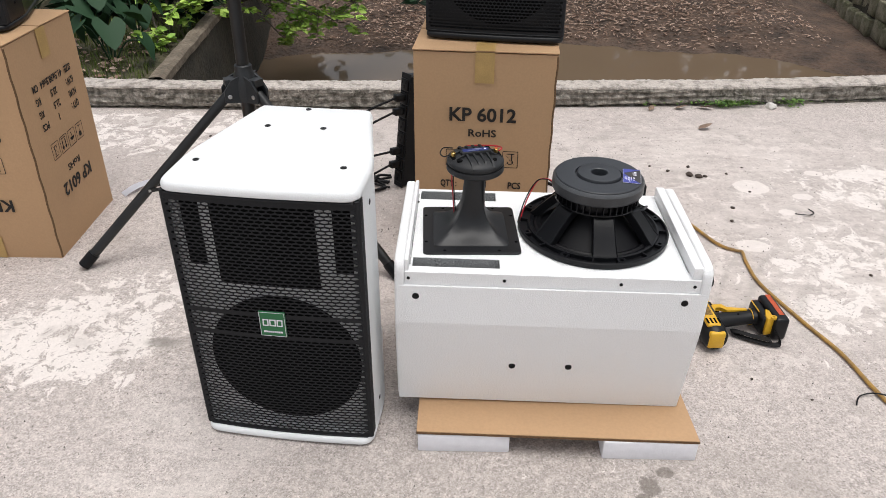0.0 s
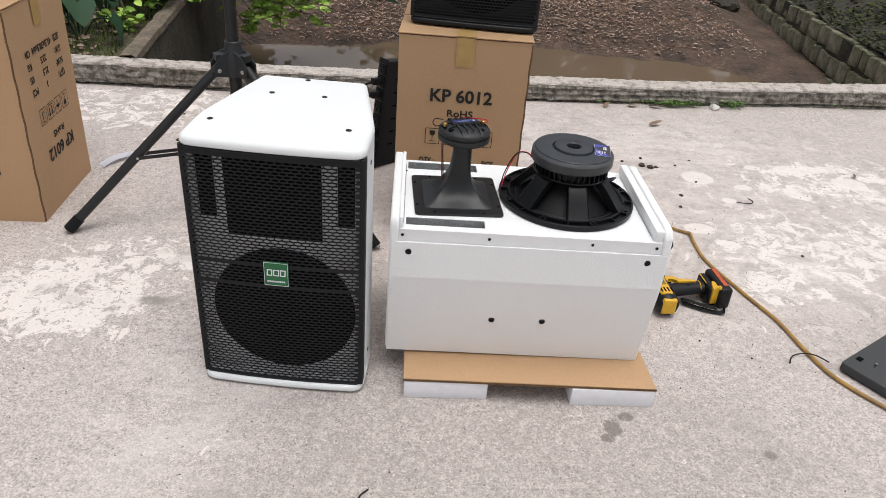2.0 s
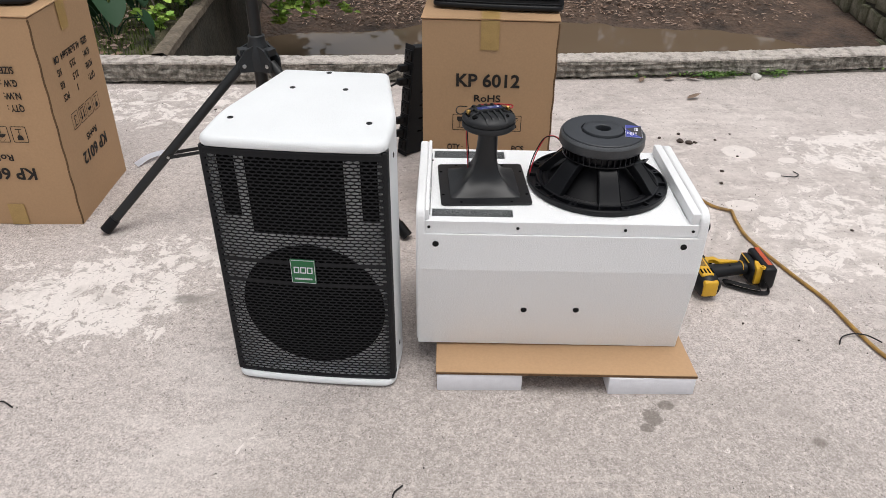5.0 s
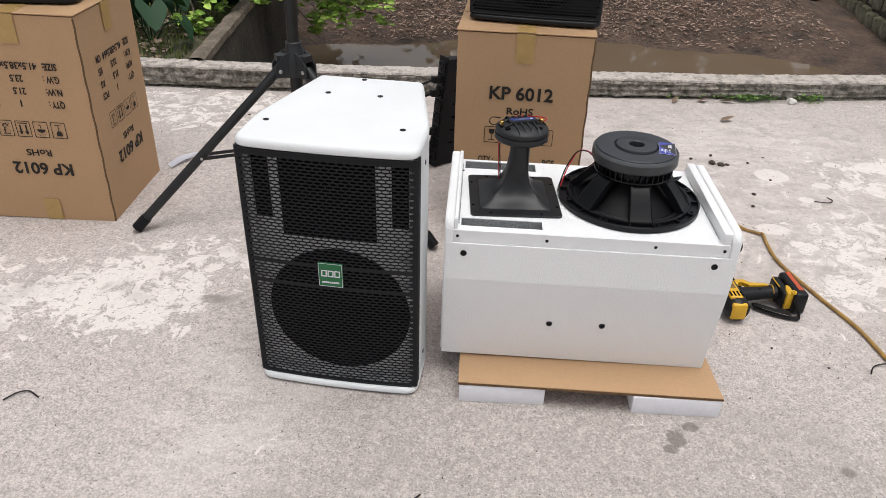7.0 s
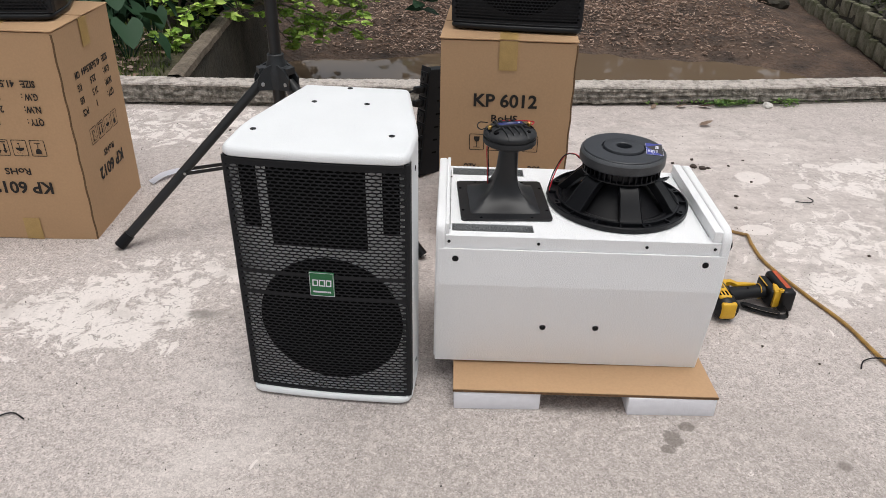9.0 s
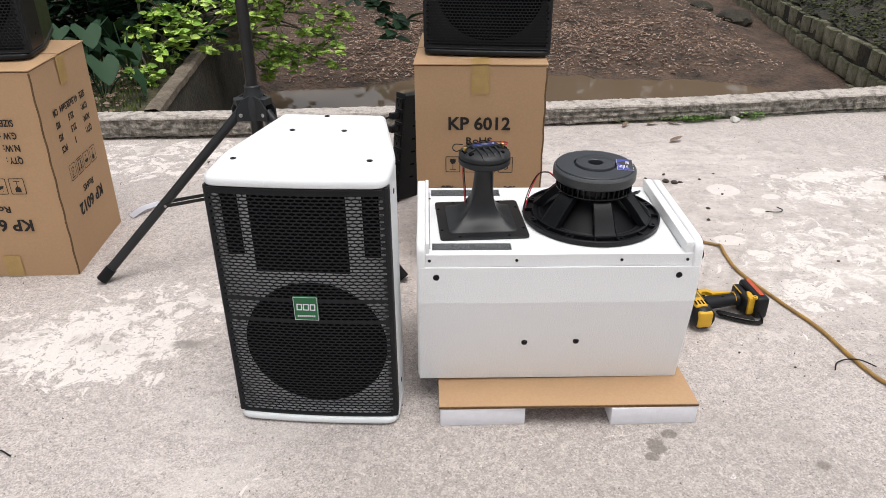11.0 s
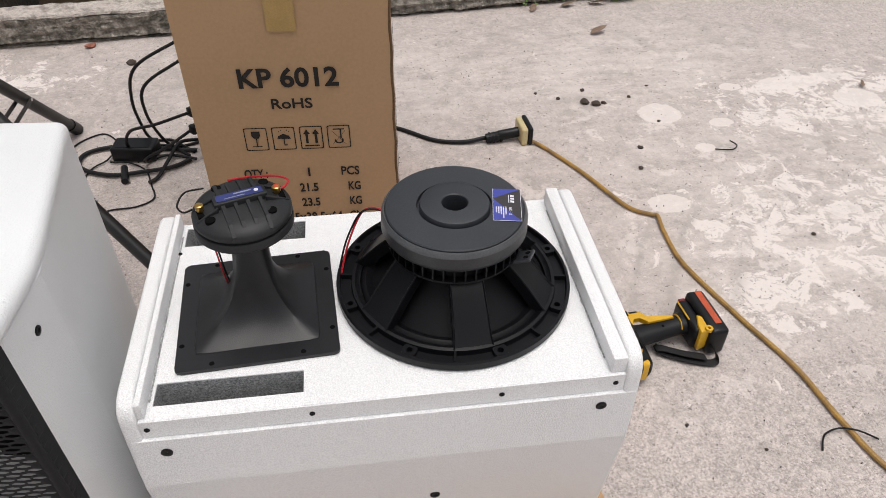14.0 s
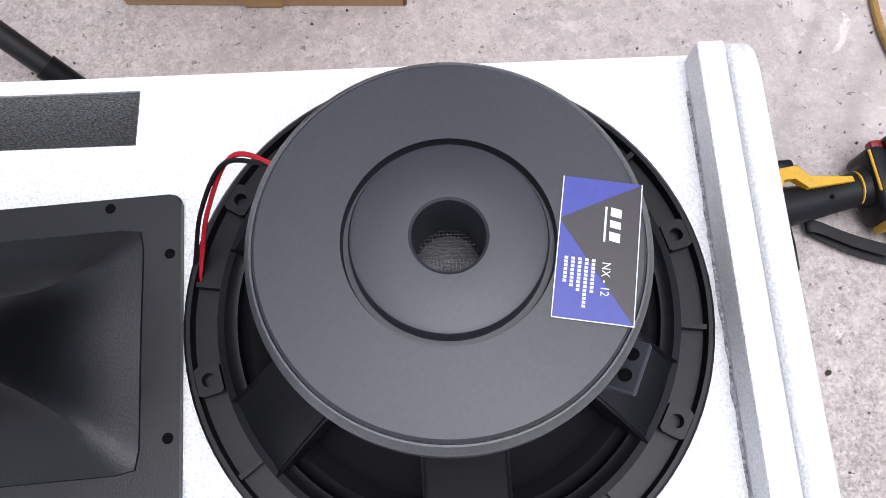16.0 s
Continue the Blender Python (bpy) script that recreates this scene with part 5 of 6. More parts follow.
shrub("shrub", "leafy bright green shrub leaning over the channel", [(-1.75, 4.5, 0.05), (-1.6, 4.9, 0.05)],
      [(-1.55, 3.92, 0.12, .06, 9), (-1.50, 4.2, 0.25, .08, 10), (-1.42, 4.4, 0.34, .09, 11), (-1.68, 4.2, 0.25, .08, 9), (-1.22, 4.7, 0.30, .11, 13), (-1.36, 4.6, 0.12, .08, 8), (-1.60, 4.35, 0.42, .10, 9),
       (-1.03, 5.0, 0.20, .12, 13), (-1.0, 5.0, -0.05, .08, 9), (-0.80, 5.2, -0.10, .08, 9), (-0.82, 5.2, 0.08, .09, 10), (-0.63, 5.3, 0.18, .08, 8), (-1.13, 5.0, -0.17, .05, 6), (-1.15, 4.9, 0.45, .14, 14), (-0.75, 5.3, 0.38, .12, 10), (-1.70, 4.5, 0.6, .13, 10), (-0.95, 5.15, 0.35, .1, 9), (-0.9, 5.05, -0.02, .09, 9), (-1.2, 4.95, 0.05, .09, 8), (-0.68, 5.25, 0.02, .07, 8), (-1.1, 4.85, 0.3, .1, 9)],
      0.062, LEAF_LIGHT, 12, 3)
# the fifteen low clumps are added to fill the darkness behind the shrub
shrub("shrub", "dense dark green undergrowth with clumps added to darken behind the shrub", [(-2.4, 5.4, 0.08), (-1.9, 5.8, 0.08)],
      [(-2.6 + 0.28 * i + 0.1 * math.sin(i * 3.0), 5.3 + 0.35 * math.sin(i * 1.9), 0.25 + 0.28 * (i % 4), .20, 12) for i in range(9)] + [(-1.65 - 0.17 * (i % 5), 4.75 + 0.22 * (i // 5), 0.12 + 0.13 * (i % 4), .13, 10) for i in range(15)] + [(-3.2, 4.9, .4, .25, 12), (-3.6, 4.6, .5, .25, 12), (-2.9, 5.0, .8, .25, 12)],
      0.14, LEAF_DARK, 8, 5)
for i, (x, y, n2, hgt) in enumerate(((-1.74, 3.72, 5, 0.22), (-1.86, 3.9, 5, 0.38), (-1.72, 4.05, 5, 0.36), (-2.05, 4.1, 5, 0.44), (-2.0, 3.7, 5, 0.3))):
    rnd = random.Random(40 + i)
    tr = thing("broadleaf_plant", pose(x, y, 0.05), "broad dark green heart-leaved plant on the verge", "plant", "broad-leaved plants on the verge")
    for k in range(n2):
        a = 2 * math.pi * k / n2 + rnd.uniform(-.4, .4)
        r = rnd.uniform(0.10, 0.2)
        tip = Vector((r * math.cos(a), r * math.sin(a), hgt * rnd.uniform(0.55, 1.05)))
        bm = bmesh.new()
        tube(bm, spline([(0, 0, -0.02), tip * 0.5 + Vector((0, 0, 0.05)), tip], 5), 0.005, 6, 0.003)
        part("stalk", bm, LEAF_DARK, tr)
        L = rnd.uniform(0.12, 0.19)
        bm = bmesh.new()
        outline = [(0.0, 0.0), (-0.22, 0.30), (-0.36, 0.22), (-0.44, -0.02), (-0.36, -0.32), (-0.17, -0.62), (0, -0.8), (0.17, -0.62), (0.36, -0.32), (0.44, -0.02), (0.36, 0.22), (0.22, 0.30)]
        mid = bm.verts.new((0, -0.2 * L, -0.03 * L))
        ring = [bm.verts.new((px * L, py * L, 0.10 * L * abs(px) * 2 - 0.12 * L * (py < -0.5))) for px, py in outline]
        for j in range(len(ring)):
            bm.faces.new((mid, ring[j], ring[(j + 1) % len(ring)]))
        part("leaf", bm, LEAF_DARK, tr, smooth=True, at=Matrix.Translation(tip) @ pose(0, 0, 0, 35 + rnd.uniform(-15, 25), rnd.uniform(-15, 15), math.degrees(a) + 90))


def scatter(name, label, count, place, size, material, seed, slim=0.22, kind="stuff", lift=0.006, category="litter", tilt=0.25):
    rnd = random.Random(seed)
    spots = []
    for _ in range(count):
        x, y, z = place(rnd)
        a = rnd.uniform(0, 2 * math.pi)
        spots.append(((x, y, z + lift + rnd.random() * 0.012), (math.cos(a), math.sin(a), rnd.uniform(-tilt * 0.3, tilt))))
    vs, fs = leaf_soup(spots, size, rnd, droop=0.4, slim=slim)
    ob = soup_part(name, vs, fs, material)
    return tagged(ob, label, category)


def on_bank(rnd):
    while True:
        x, y = rnd.uniform(-1.3, 3.1), rnd.uniform(5.9, 10.5)
        z = bank_height(x, y)
        dens = 0.5 + 0.9 * fbm(x, y, 0.9, 3.0)
        core = math.exp(-((x - 1.5) / 1.3) ** 2 - ((y - 6.9) / 0.8) ** 2) + 0.9 * math.exp(-((x + 0.2) / 0.7) ** 2 - ((y - 6.5) / 0.9) ** 2)
        if z > WATER_Z + 0.012 and rnd.random() < max(0.04, dens * 0.3) * 0.4 + core * 0.85:
            return x, y, z


scatter("leaf_litter", "dry pinkish brown fallen leaves strewn on mud", 9500, on_bank, 0.050, LITTER, 11, slim=0.13)
scatter("verge_litter", "dead leaves and scraps on the verge soil", 500, lambda r: (lambda x, y: (x, y, 0.05 + 0.05 * fbm(x, y, 1.7) + 0.02 * (y - 3.3)))(r.uniform(-2.8, -1.6), r.uniform(3.36, 4.3)), 0.045, LITTER, 12, slim=0.3)


def grass(name, label, count, place, hgt, seed):
    rnd = random.Random(seed)
    vs, fs = [], []
    for _ in range(count):
        x, y, z = place(rnd)
        a, h = rnd.uniform(0, 2 * math.pi), hgt * rnd.uniform(0.5, 1.2)
        w = h * 0.07
        dx, dy = math.cos(a), math.sin(a)
        k = len(vs)
        b = rnd.uniform(0.1, 0.6) * h
        vs += [(x - dy * w, y + dx * w, z), (x + dy * w, y - dx * w, z), (x + dx * b * .4 + dy * w * .6, y + dy * b * .4 - dx * w * .6, z + h * .6), (x + dx * b, y + dy * b, z + h), (x + dx * b * .4 - dy * w * .6, y + dy * b * .4 + dx * w * .6, z + h * .6)]
        fs += [(k, k + 1, k + 2, k + 4), (k + 4, k + 2, k + 3)]
    ob = soup_part(name, vs, fs, GRASS)
    return tagged(ob, label, "grass")


grass("verge_grass", "thin olive grass on the verge behind the kerb", 4200, lambda r: (lambda x, y: (x, y, 0.045 + 0.05 * fbm(x, y, 1.7) + 0.02 * (y - 3.3)))(r.uniform(-3.2, -1.52), 3.34 + 1.2 * r.random() ** 1.3), 0.05, 21)
scatter("kerb_weeds", "small low green weeds growing at the kerb foot", 420, lambda r: (lambda x: (x, kerb_y(x) - 0.008 - abs(r.gauss(0, 0.020)), 0.016 * r.random()))(1.32 + r.gauss(0, 0.07) if r.random() < .65 else (1.62 + r.gauss(0, .04) if r.random() < .7 else r.uniform(0.9, 2.4))), 0.015, WEED, 22, slim=0.42, category="weeds", tilt=1.0)


MOSS = leaf_material("olive_moss", (0.022, 0.028, 0.010), (0.085, 0.10, 0.035), 0.9)


# block retaining wall on the far side of the channel, uneven courses of stone
def wall_x(y):
    return 3.27 + 0.10 * (y - 4.3)


def wall_bank(u, y):
    return -0.14 + 0.40 * u + 0.08 * fbm(u, y, 3.4)


def block_wall():
    wl = thing("block_wall", pose(0, 0, 0), "mossy old stone block retaining wall along the water", "retaining wall", kind="structure")
    rnd = random.Random(9)
    bm = bmesh.new()
    prism(bm, [(wall_x(3.8) + 0.07, 3.8), (5.4, 3.8), (5.4, 9.6), (wall_x(9.6) + 0.07, 9.6)], -0.9, -0.16)
    part("core", bm, MOSSY, wl)
    for row in range(3):
        y = 3.7 + 0.10 * row
        while y < 9.2:
            w = rnd.uniform(0.13, 0.25)
            hgt = rnd.uniform(0.145, 0.172)
            bm = bmesh.new()
            box(bm, 0, 0.16, 0.004, w - 0.008, 0.004, hgt, 0.016, 2)
            k = rnd.uniform(0, 30)
            for v in bm.verts:
                v.co += Vector((1, 1, 1)) * 0.012 * fbm(v.co.x * 3 + k, v.co.y * 3 + row, 5, v.co.z * 7)
            part("block", bm, STONE, wl, smooth=True, at=Matrix.Translation((wall_x(y) + 0.03 * row + rnd.uniform(-0.015, 0.015), y, -0.645 + row * 0.170)) @ pose(0, 0, 0, rnd.uniform(-3, 3), 0, -5.7 + rnd.uniform(-3, 3)))
            y += w
    # earth sloping up behind the wall
    bm = bmesh.new()
    ys = [3.8 + 0.16 * j for j in range(37)]
    g = [[bm.verts.new((wall_x(y) + 0.11 + u, y, wall_bank(u, y))) for u in [0.14 * i for i in range(18)]] for y in ys]
    for a, c in zip(g, g[1:]):
        for i in range(17):
            bm.faces.new((a[i], a[i + 1], c[i + 1], c[i]))
    part("mossy_bank", bm, MOSSY, wl, smooth=True)
    return wl


block_wall()
scatter("wall_moss", "small dark moss and creeper on the wall bank", 7000, lambda r: (lambda u, y: (wall_x(y) + 0.11 + u, y, wall_bank(u, y)))(abs(r.gauss(0, 0.6)), r.uniform(4.0, 9.2)), 0.035, MOSS, 31, slim=0.4, category="moss")

# a stick and two stones on the bank
bm = bmesh.new()
tube(bm, spline([(0.62, 6.3, bank_height(0.62, 6.3) + 0.03), (0.52, 6.55, bank_height(0.52, 6.55) + 0.03), (0.36, 6.85, bank_height(0.36, 6.85) + 0.03)]), 0.012, 6, 0.006)
tagged(part("stick", bm, BARK), "pale dead stick lying on the mud bank", "stick")
rnd = random.Random(17)
for x, y, r in ((3.3, 7.75, 0.14), (3.05, 8.1, 0.10)):
    bm = bmesh.new()
    bmesh.ops.create_icosphere(bm, subdivisions=3, radius=r)
    for v in bm.verts:
        v.co = Vector((v.co.x * 1.35, v.co.y, v.co.z * 0.7)) * (1 + 0.35 * fbm(v.co.x * 4, v.co.y * 4, 2.0, v.co.z * 6))
    tagged(part("stone", bm, MOSSY, smooth=True, at=Matrix.Translation((x, y, max(WATER_Z, bank_height(x, y)) + r * 0.2))), "dark mossy stone at the foot of the block wall", "stone", "stones by the block wall")


# trees that close the far side and darken the water
def far_tree(x, y, top, width, seed):
    rnd = random.Random(seed)
    t = thing("tree", pose(x, y, 0.2), "dark leafy tree beyond the bank", "tree", "trees beyond the bank")
    bm = bmesh.new()
    tube(bm, [(0, 0, -0.5), (0.05, 0.03, top * 0.4), (0.02, -0.04, top * 0.75)], 0.11, 8, 0.05)
    for k in range(5):
        a = k * 1.3 + seed
        tube(bm, [(0.03, 0, top * (0.2 + 0.1 * k)), (width * 0.4 * math.cos(a), width * 0.3 * math.sin(a), top * (0.4 + 0.1 * k))], 0.045, 6, 0.02)
    part("trunk", bm, BARK, t)
    spots = []
    for _ in range(46):
        cz = rnd.uniform(-0.05, 0.92) * top
        w = width * (0.55 + 0.45 * math.sin(math.pi * min(1, max(0, cz / top)))) * 0.55
        c = Vector((rnd.gauss(0, w * 0.6), rnd.gauss(0, w * 0.45), cz))
        for _ in range(55):
            a = rnd.uniform(0, 2 * math.pi)
            spots.append((c + Vector((rnd.gauss(0, .2), rnd.gauss(0, .2), rnd.gauss(0, .16))), (math.cos(a), math.sin(a), rnd.uniform(-.5, .6))))
    vs, fs = leaf_soup(spots, 0.2, rnd, slim=0.5)
    soup_part("crown", vs, fs, LEAF_FAR, t)


for i, (x, top) in enumerate(((-8.0, 4.0), (-6.3, 4.2), (-4.7, 3.8), (-3.4, 2.6), (-2.4, 0.6), (-1.3, 0.4), (-0.1, 1.6), (1.1, 3.2), (2.4, 3.6), (3.8, 3.9), (5.2, 4.0), (6.8, 4.1))):
    far_tree(x, 13.2 + 0.5 * math.sin(i * 2.1), top, 1.7, 60 + i)


# ---- tripod stand ----
HUB_GREY = mat("dark_grey_moulding", (0.028, 0.031, 0.034), 0.45, var=0.2, scale=20, spec=0.35)


def tripod(base, hub_z, feet):
    hx, hy = base
    tr = thing("speaker_stand", pose(hx, hy, 0), "black steel tripod speaker stand standing on concrete", "stand")
    bm = bmesh.new()
    tube(bm, [(0, 0, 0.17), (0, 0, hub_z + 0.04)], 0.0205, 20)
    part("lower_pole", bm, BLACK_STEEL, tr, smooth=True)
    bm = bmesh.new()
    tube(bm, [(0, 0, hub_z + 0.04), (0.002, 0, hub_z + 1.0)], 0.0185, 20)
    part("pole", bm, BLACK_STEEL, tr, smooth=True)
    bm = bmesh.new()
    lathe(bm, [(0.02, hub_z - 0.045), (0.032, hub_z - 0.045), (0.036, hub_z - 0.03), (0.036, hub_z + 0.01), (0.030, hub_z + 0.035), (0.0255, hub_z + 0.045), (0.0255, hub_z + 0.06), (0.0225, hub_z + 0.063), (0.019, hub_z + 0.063)], 28)
    hub = part("hub", bm, HUB_GREY, tr, "black moulded hub", smooth=True)
    bm = bmesh.new()
    lathe(bm, [(0.0215, 0.185), (0.030, 0.185), (0.030, 0.235), (0.0215, 0.235)], 20)
    col = part("collar", bm, BLACK_PLASTIC, tr, smooth=True)
    for fx, fy in feet:
        d = Vector((fx - hx, fy - hy, 0))
        ln = d.length
        d.normalize()
        ang = math.atan2(d.y, d.x)
        R = Matrix.Rotation(ang, 4, "Z")
        bm = bmesh.new()
        lug = [(0.02, hub_z + 0.035), (0.045, hub_z + 0.025), (0.068, hub_z - 0.005), (0.068, hub_z - 0.04), (0.02, hub_z - 0.045)]
        for s in (-1, 1):
            ys = sorted((s * 0.0165, s * 0.0235))
            f = [[bm.verts.new((x, y, z)) for x, z in lug] for y in ys]
            k = len(lug)
            bm.faces.new(f[0])
            bm.faces.new(f[1][::-1])
            for i in range(k):
                bm.faces.new((f[0][i], f[1][i], f[1][(i + 1) % k], f[0][(i + 1) % k]))
        box(bm, 0.02, 0.06, -0.0165, 0.0165, hub_z + 0.006, hub_z + 0.026)
        part("lug", bm, HUB_GREY, hub, at=R)
        for s in (-1, 1):
            bm = bmesh.new()
            lathe(bm, [(0.0062, 0), (0.0062, 0.0025), (0.004, 0.0035), (0.0001, 0.0035)], 12)
            part("bolt", bm, STEEL, hub, "bright steel bolt", at=R @ Matrix.Translation((0.054, s * 0.0235, hub_z - 0.022)) @ pose(0, 0, 0, -90 * s, 0, 0))
        a, c = Vector((0.05, 0, hub_z - 0.018)), Vector((ln, 0, 0.020))
        bm = bmesh.new()
        tube(bm, [a, c], 0.0148, 16)
        leg = part("leg", bm, BLACK_STEEL, tr, smooth=True, at=R)
        bm = bmesh.new()
        u = (c - a).normalized()
        tube(bm, [c - u * 0.035, c - u * 0.012, c + u * 0.010, c + u * 0.014], 0.0178, 16)
        part("foot", bm, BLACK_CAST, leg, "black rubber foot", smooth=True)
        p = a.lerp(c, 0.56)
        bm = bmesh.new()
        for s in (-1, 1):
            box(bm, 0, (p - Vector((0.028, 0, 0.21))).length, s * 0.0165 - 0.0012, s * 0.0165 + 0.0012, -0.0055, 0.0055)
        v = p - Vector((0.028, 0, 0.21))
        part("brace", bm, BLACK_STEEL, tr, at=R @ Matrix.Translation((0.028, 0, 0.21)) @ Matrix.Rotation(-math.atan2(v.z, v.x), 4, "Y"))
        bm = bmesh.new()
        tube(bm, [p + Vector((0, -0.019, 0)), p + Vector((0, 0.019, 0))], 0.0042, 10)
        part("pin", bm, STEEL, leg, "steel pin")
    return tr


tripod((-0.590, 2.13), 0.492, ((-1.07, 1.873), (-0.554, 2.62), (-0.135, 1.845)))


# ---- power sequencer on end behind the carton, with its leads ----
def sequencer():
    m = pose(-0.171, 2.450, 0.004, 0, 0, -48) @ pose(0, 0, 0, -7, 0, 0)
    sq = thing("power_sequencer", m, "black rack power distributor standing on end with plugged leads", "power distributor")
    part("case", box(bmesh.new(), -0.022, 0.022, 0.003, 0.24, 0.006, 0.410, 0.002, 1), BLACK_MESH, sq)
    part("face_plate", box(bmesh.new(), -0.0245, 0.0245, -0.001, 0.0025, 0.0, 0.418, 0.001, 1), BLACK_MESH, sq)
    for i in range(8):
        z = 0.020 + i * 0.0485
        s = part("socket", box(bmesh.new(), -0.019, 0.019, -0.007, -0.0012, z, z + 0.040, 0.002, 2), BLACK_PLASTIC, sq, "black mains socket", smooth=True)
        for x, dz, w in ((-0.009, 0.024, 0.0025), (0.009, 0.024, 0.0025), (0.0, 0.008, 0.004)):
            part("slot", box(bmesh.new(), x - w / 2, x + w / 2, -0.0076, -0.0069, z + dz, z + dz + 0.010), DARK_VOID, s)
        part("socket_rim", box(bmesh.new(), -0.020, 0.020, -0.0035, -0.0012, z - 0.0025, z - 0.0005), BLACK_MAGNET, s)
    for k in range(6):
        part("vent", box(bmesh.new(), 0.0222, 0.0228, 0.05, 0.07, 0.09 + 0.05 * k, 0.096 + 0.05 * k), DARK_VOID, sq)
    return sq


SEQ = sequencer().matrix_world.copy()


def socket_at(z, out=0.03):
    return SEQ @ Vector((0, -out, z))


def lead(name, label, pts, r, material, category="cable", group="", steps=8, smooth=True):
    bm = bmesh.new()
    tube(bm, spline(pts, steps), r, 8)
    ob = part(name, bm, material, smooth=True)
    return tagged(ob, label, category, group)


G = "black leads behind the carton"
LB = "black rubber lead tangled on the concrete behind the carton"
for z, run in ((0.335, ((-0.285, 2.42, 0.29), (-0.325, 2.45, 0.19), (-0.335, 2.50, 0.08), (-0.33, 2.54, 0.012), (-0.28, 2.54, 0.006), (-0.24, 2.50, 0.006), (-0.21, 2.47, 0.006))),
               (0.285, ((-0.27, 2.40, 0.25), (-0.295, 2.43, 0.16), (-0.285, 2.47, 0.06), (-0.26, 2.50, 0.008), (-0.2, 2.52, 0.006))),
               (0.14, ((-0.27, 2.39, 0.145), (-0.34, 2.41, 0.12), (-0.375, 2.46, 0.05), (-0.36, 2.51, 0.010), (-0.29, 2.51, 0.008), (-0.22, 2.45, 0.008))),
               (0.09, ((-0.25, 2.38, 0.085), (-0.31, 2.39, 0.05), (-0.33, 2.43, 0.012), (-0.28, 2.46, 0.008), (-0.2, 2.43, 0.008)))):
    q = socket_at(z, 0.044)
    lead("power_lead", LB, [q, *run], 0.0042, BLACK_CABLE, group=G)
    bm = bmesh.new()
    box(bm, -0.012, 0.012, -0.044, -0.0078, -0.012, 0.012, 0.004, 2)
    tagged(part("mains_plug", bm, BLACK_PLASTIC, smooth=True, at=SEQ @ Matrix.Translation((0, 0, z))), "black mains plug seated in the power distributor", "plug", "plugs in the distributor")
lead("power_lead", LB, [(-0.205, 2.475, 0.008), (-0.26, 2.485, 0.008), (-0.40, 2.525, 0.008), (-0.50, 2.50, 0.008), (-0.50, 2.43, 0.008), (-0.42, 2.385, 0.008), (-0.33, 2.385, 0.010), (-0.26, 2.400, 0.008), (-0.215, 2.43, 0.008)], 0.0058, BLACK_CABLE, group=G)
lead("power_lead", LB, [(-0.205, 2.53, 0.008), (-0.25, 2.50, 0.02), (-0.27, 2.42, 0.018), (-0.29, 2.36, 0.008), (-0.31, 2.335, 0.008)], 0.005, BLACK_CABLE, group=G)
lead("thin_lead", "thin black wire with a small plug on the concrete", [(-0.555, 2.515, 0.006), (-0.53, 2.57, 0.004), (-0.48, 2.605, 0.003), (-0.44, 2.57, 0.003), (-0.425, 2.505, 0.012), (-0.44, 2.46, 0.006), (-0.475, 2.42, 0.004), (-0.50, 2.30, 0.003), (-0.545, 2.235, 0.003), (-0.60, 2.20, 0.003)], 0.0022, BLACK_CABLE, group=G)
lead("thin_lead", "thin black wire trailing across the concrete", [(-0.43, 2.45, 0.006), (-0.38, 2.44, 0.006), (-0.33, 2.40, 0.004), (-0.305, 2.33, 0.003), (-0.29, 2.27, 0.003), (-0.33, 2.24, 0.003), (-0.40, 2.23, 0.003), (-0.45, 2.17, 0.003), (-0.5, 2.13, 0.003)], 0.0022, BLACK_CABLE, group=G)
bm = bmesh.new()
tube(bm, [(-0.552, 2.512, 0.006), (-0.572, 2.49, 0.006)], 0.0048, 10)
dcp = part("jack_plug", bm, BLACK_CABLE, smooth=True)
tagged(dcp, "small black jack plug on a thin wire", "plug")
bm = bmesh.new()
tube(bm, [(-0.572, 2.49, 0.006), (-0.580, 2.481, 0.006)], 0.0028, 8)
part("tip", bm, STEEL, dcp, "bright metal tip")
ad = thing("power_adapter", pose(-0.362, 2.475, 0.002, 0, 0, -8), "black plastic mains adapter brick on the concrete", "power adapter")
part("case", box(bmesh.new(), -0.058, 0.058, -0.03, 0.032, 0.0, 0.042, 0.006, 3), BLACK_PLASTIC, ad, smooth=True)
part("face", box(bmesh.new(), -0.045, 0.045, -0.022, 0.024, 0.0421, 0.0428), BLACK_CAST, ad)
bm = bmesh.new()
tube(bm, [(-0.385, 2.41, 0.010), (-0.375, 2.365, 0.010), (-0.372, 2.345, 0.010)], 0.0095, 10)
tagged(part("cable_connector", bm, BLACK_PLASTIC, smooth=True), "black moulded connector lying on the concrete", "connector")
# ---- extension lead ----
lead("black_extension_lead", "black mains cable running from behind the carton to a socket", [(0.25, 2.55, 0.006), (0.352, 2.513, 0.006), (0.45, 2.435, 0.006), (0.53, 2.412, 0.007), (0.595, 2.417, 0.012)], 0.0062, BLACK_CABLE)
pl = thing("extension_socket", pose(0.700, 2.415, 0.0, 0, 0, 3), "cream and black extension socket lying on the concrete", "extension socket")
part("body", box(bmesh.new(), -0.012, 0.006, -0.038, 0.040, 0.0, 0.052, 0.006, 3), CREAM, pl, "cream plastic shell", smooth=True)
part("face_plate", box(bmesh.new(), 0.0062, 0.020, -0.040, 0.042, 0.0, 0.055, 0.006, 3), BLACK_PLASTIC, pl, "black plastic back", smooth=True)
bm = bmesh.new()
tube(bm, [(-0.105, 0.002, 0.012), (-0.07, 0.002, 0.016), (-0.068, 0.002, 0.018), (-0.03, 0.002, 0.022), (-0.012, 0.002, 0.024)], 0.0145, 14)
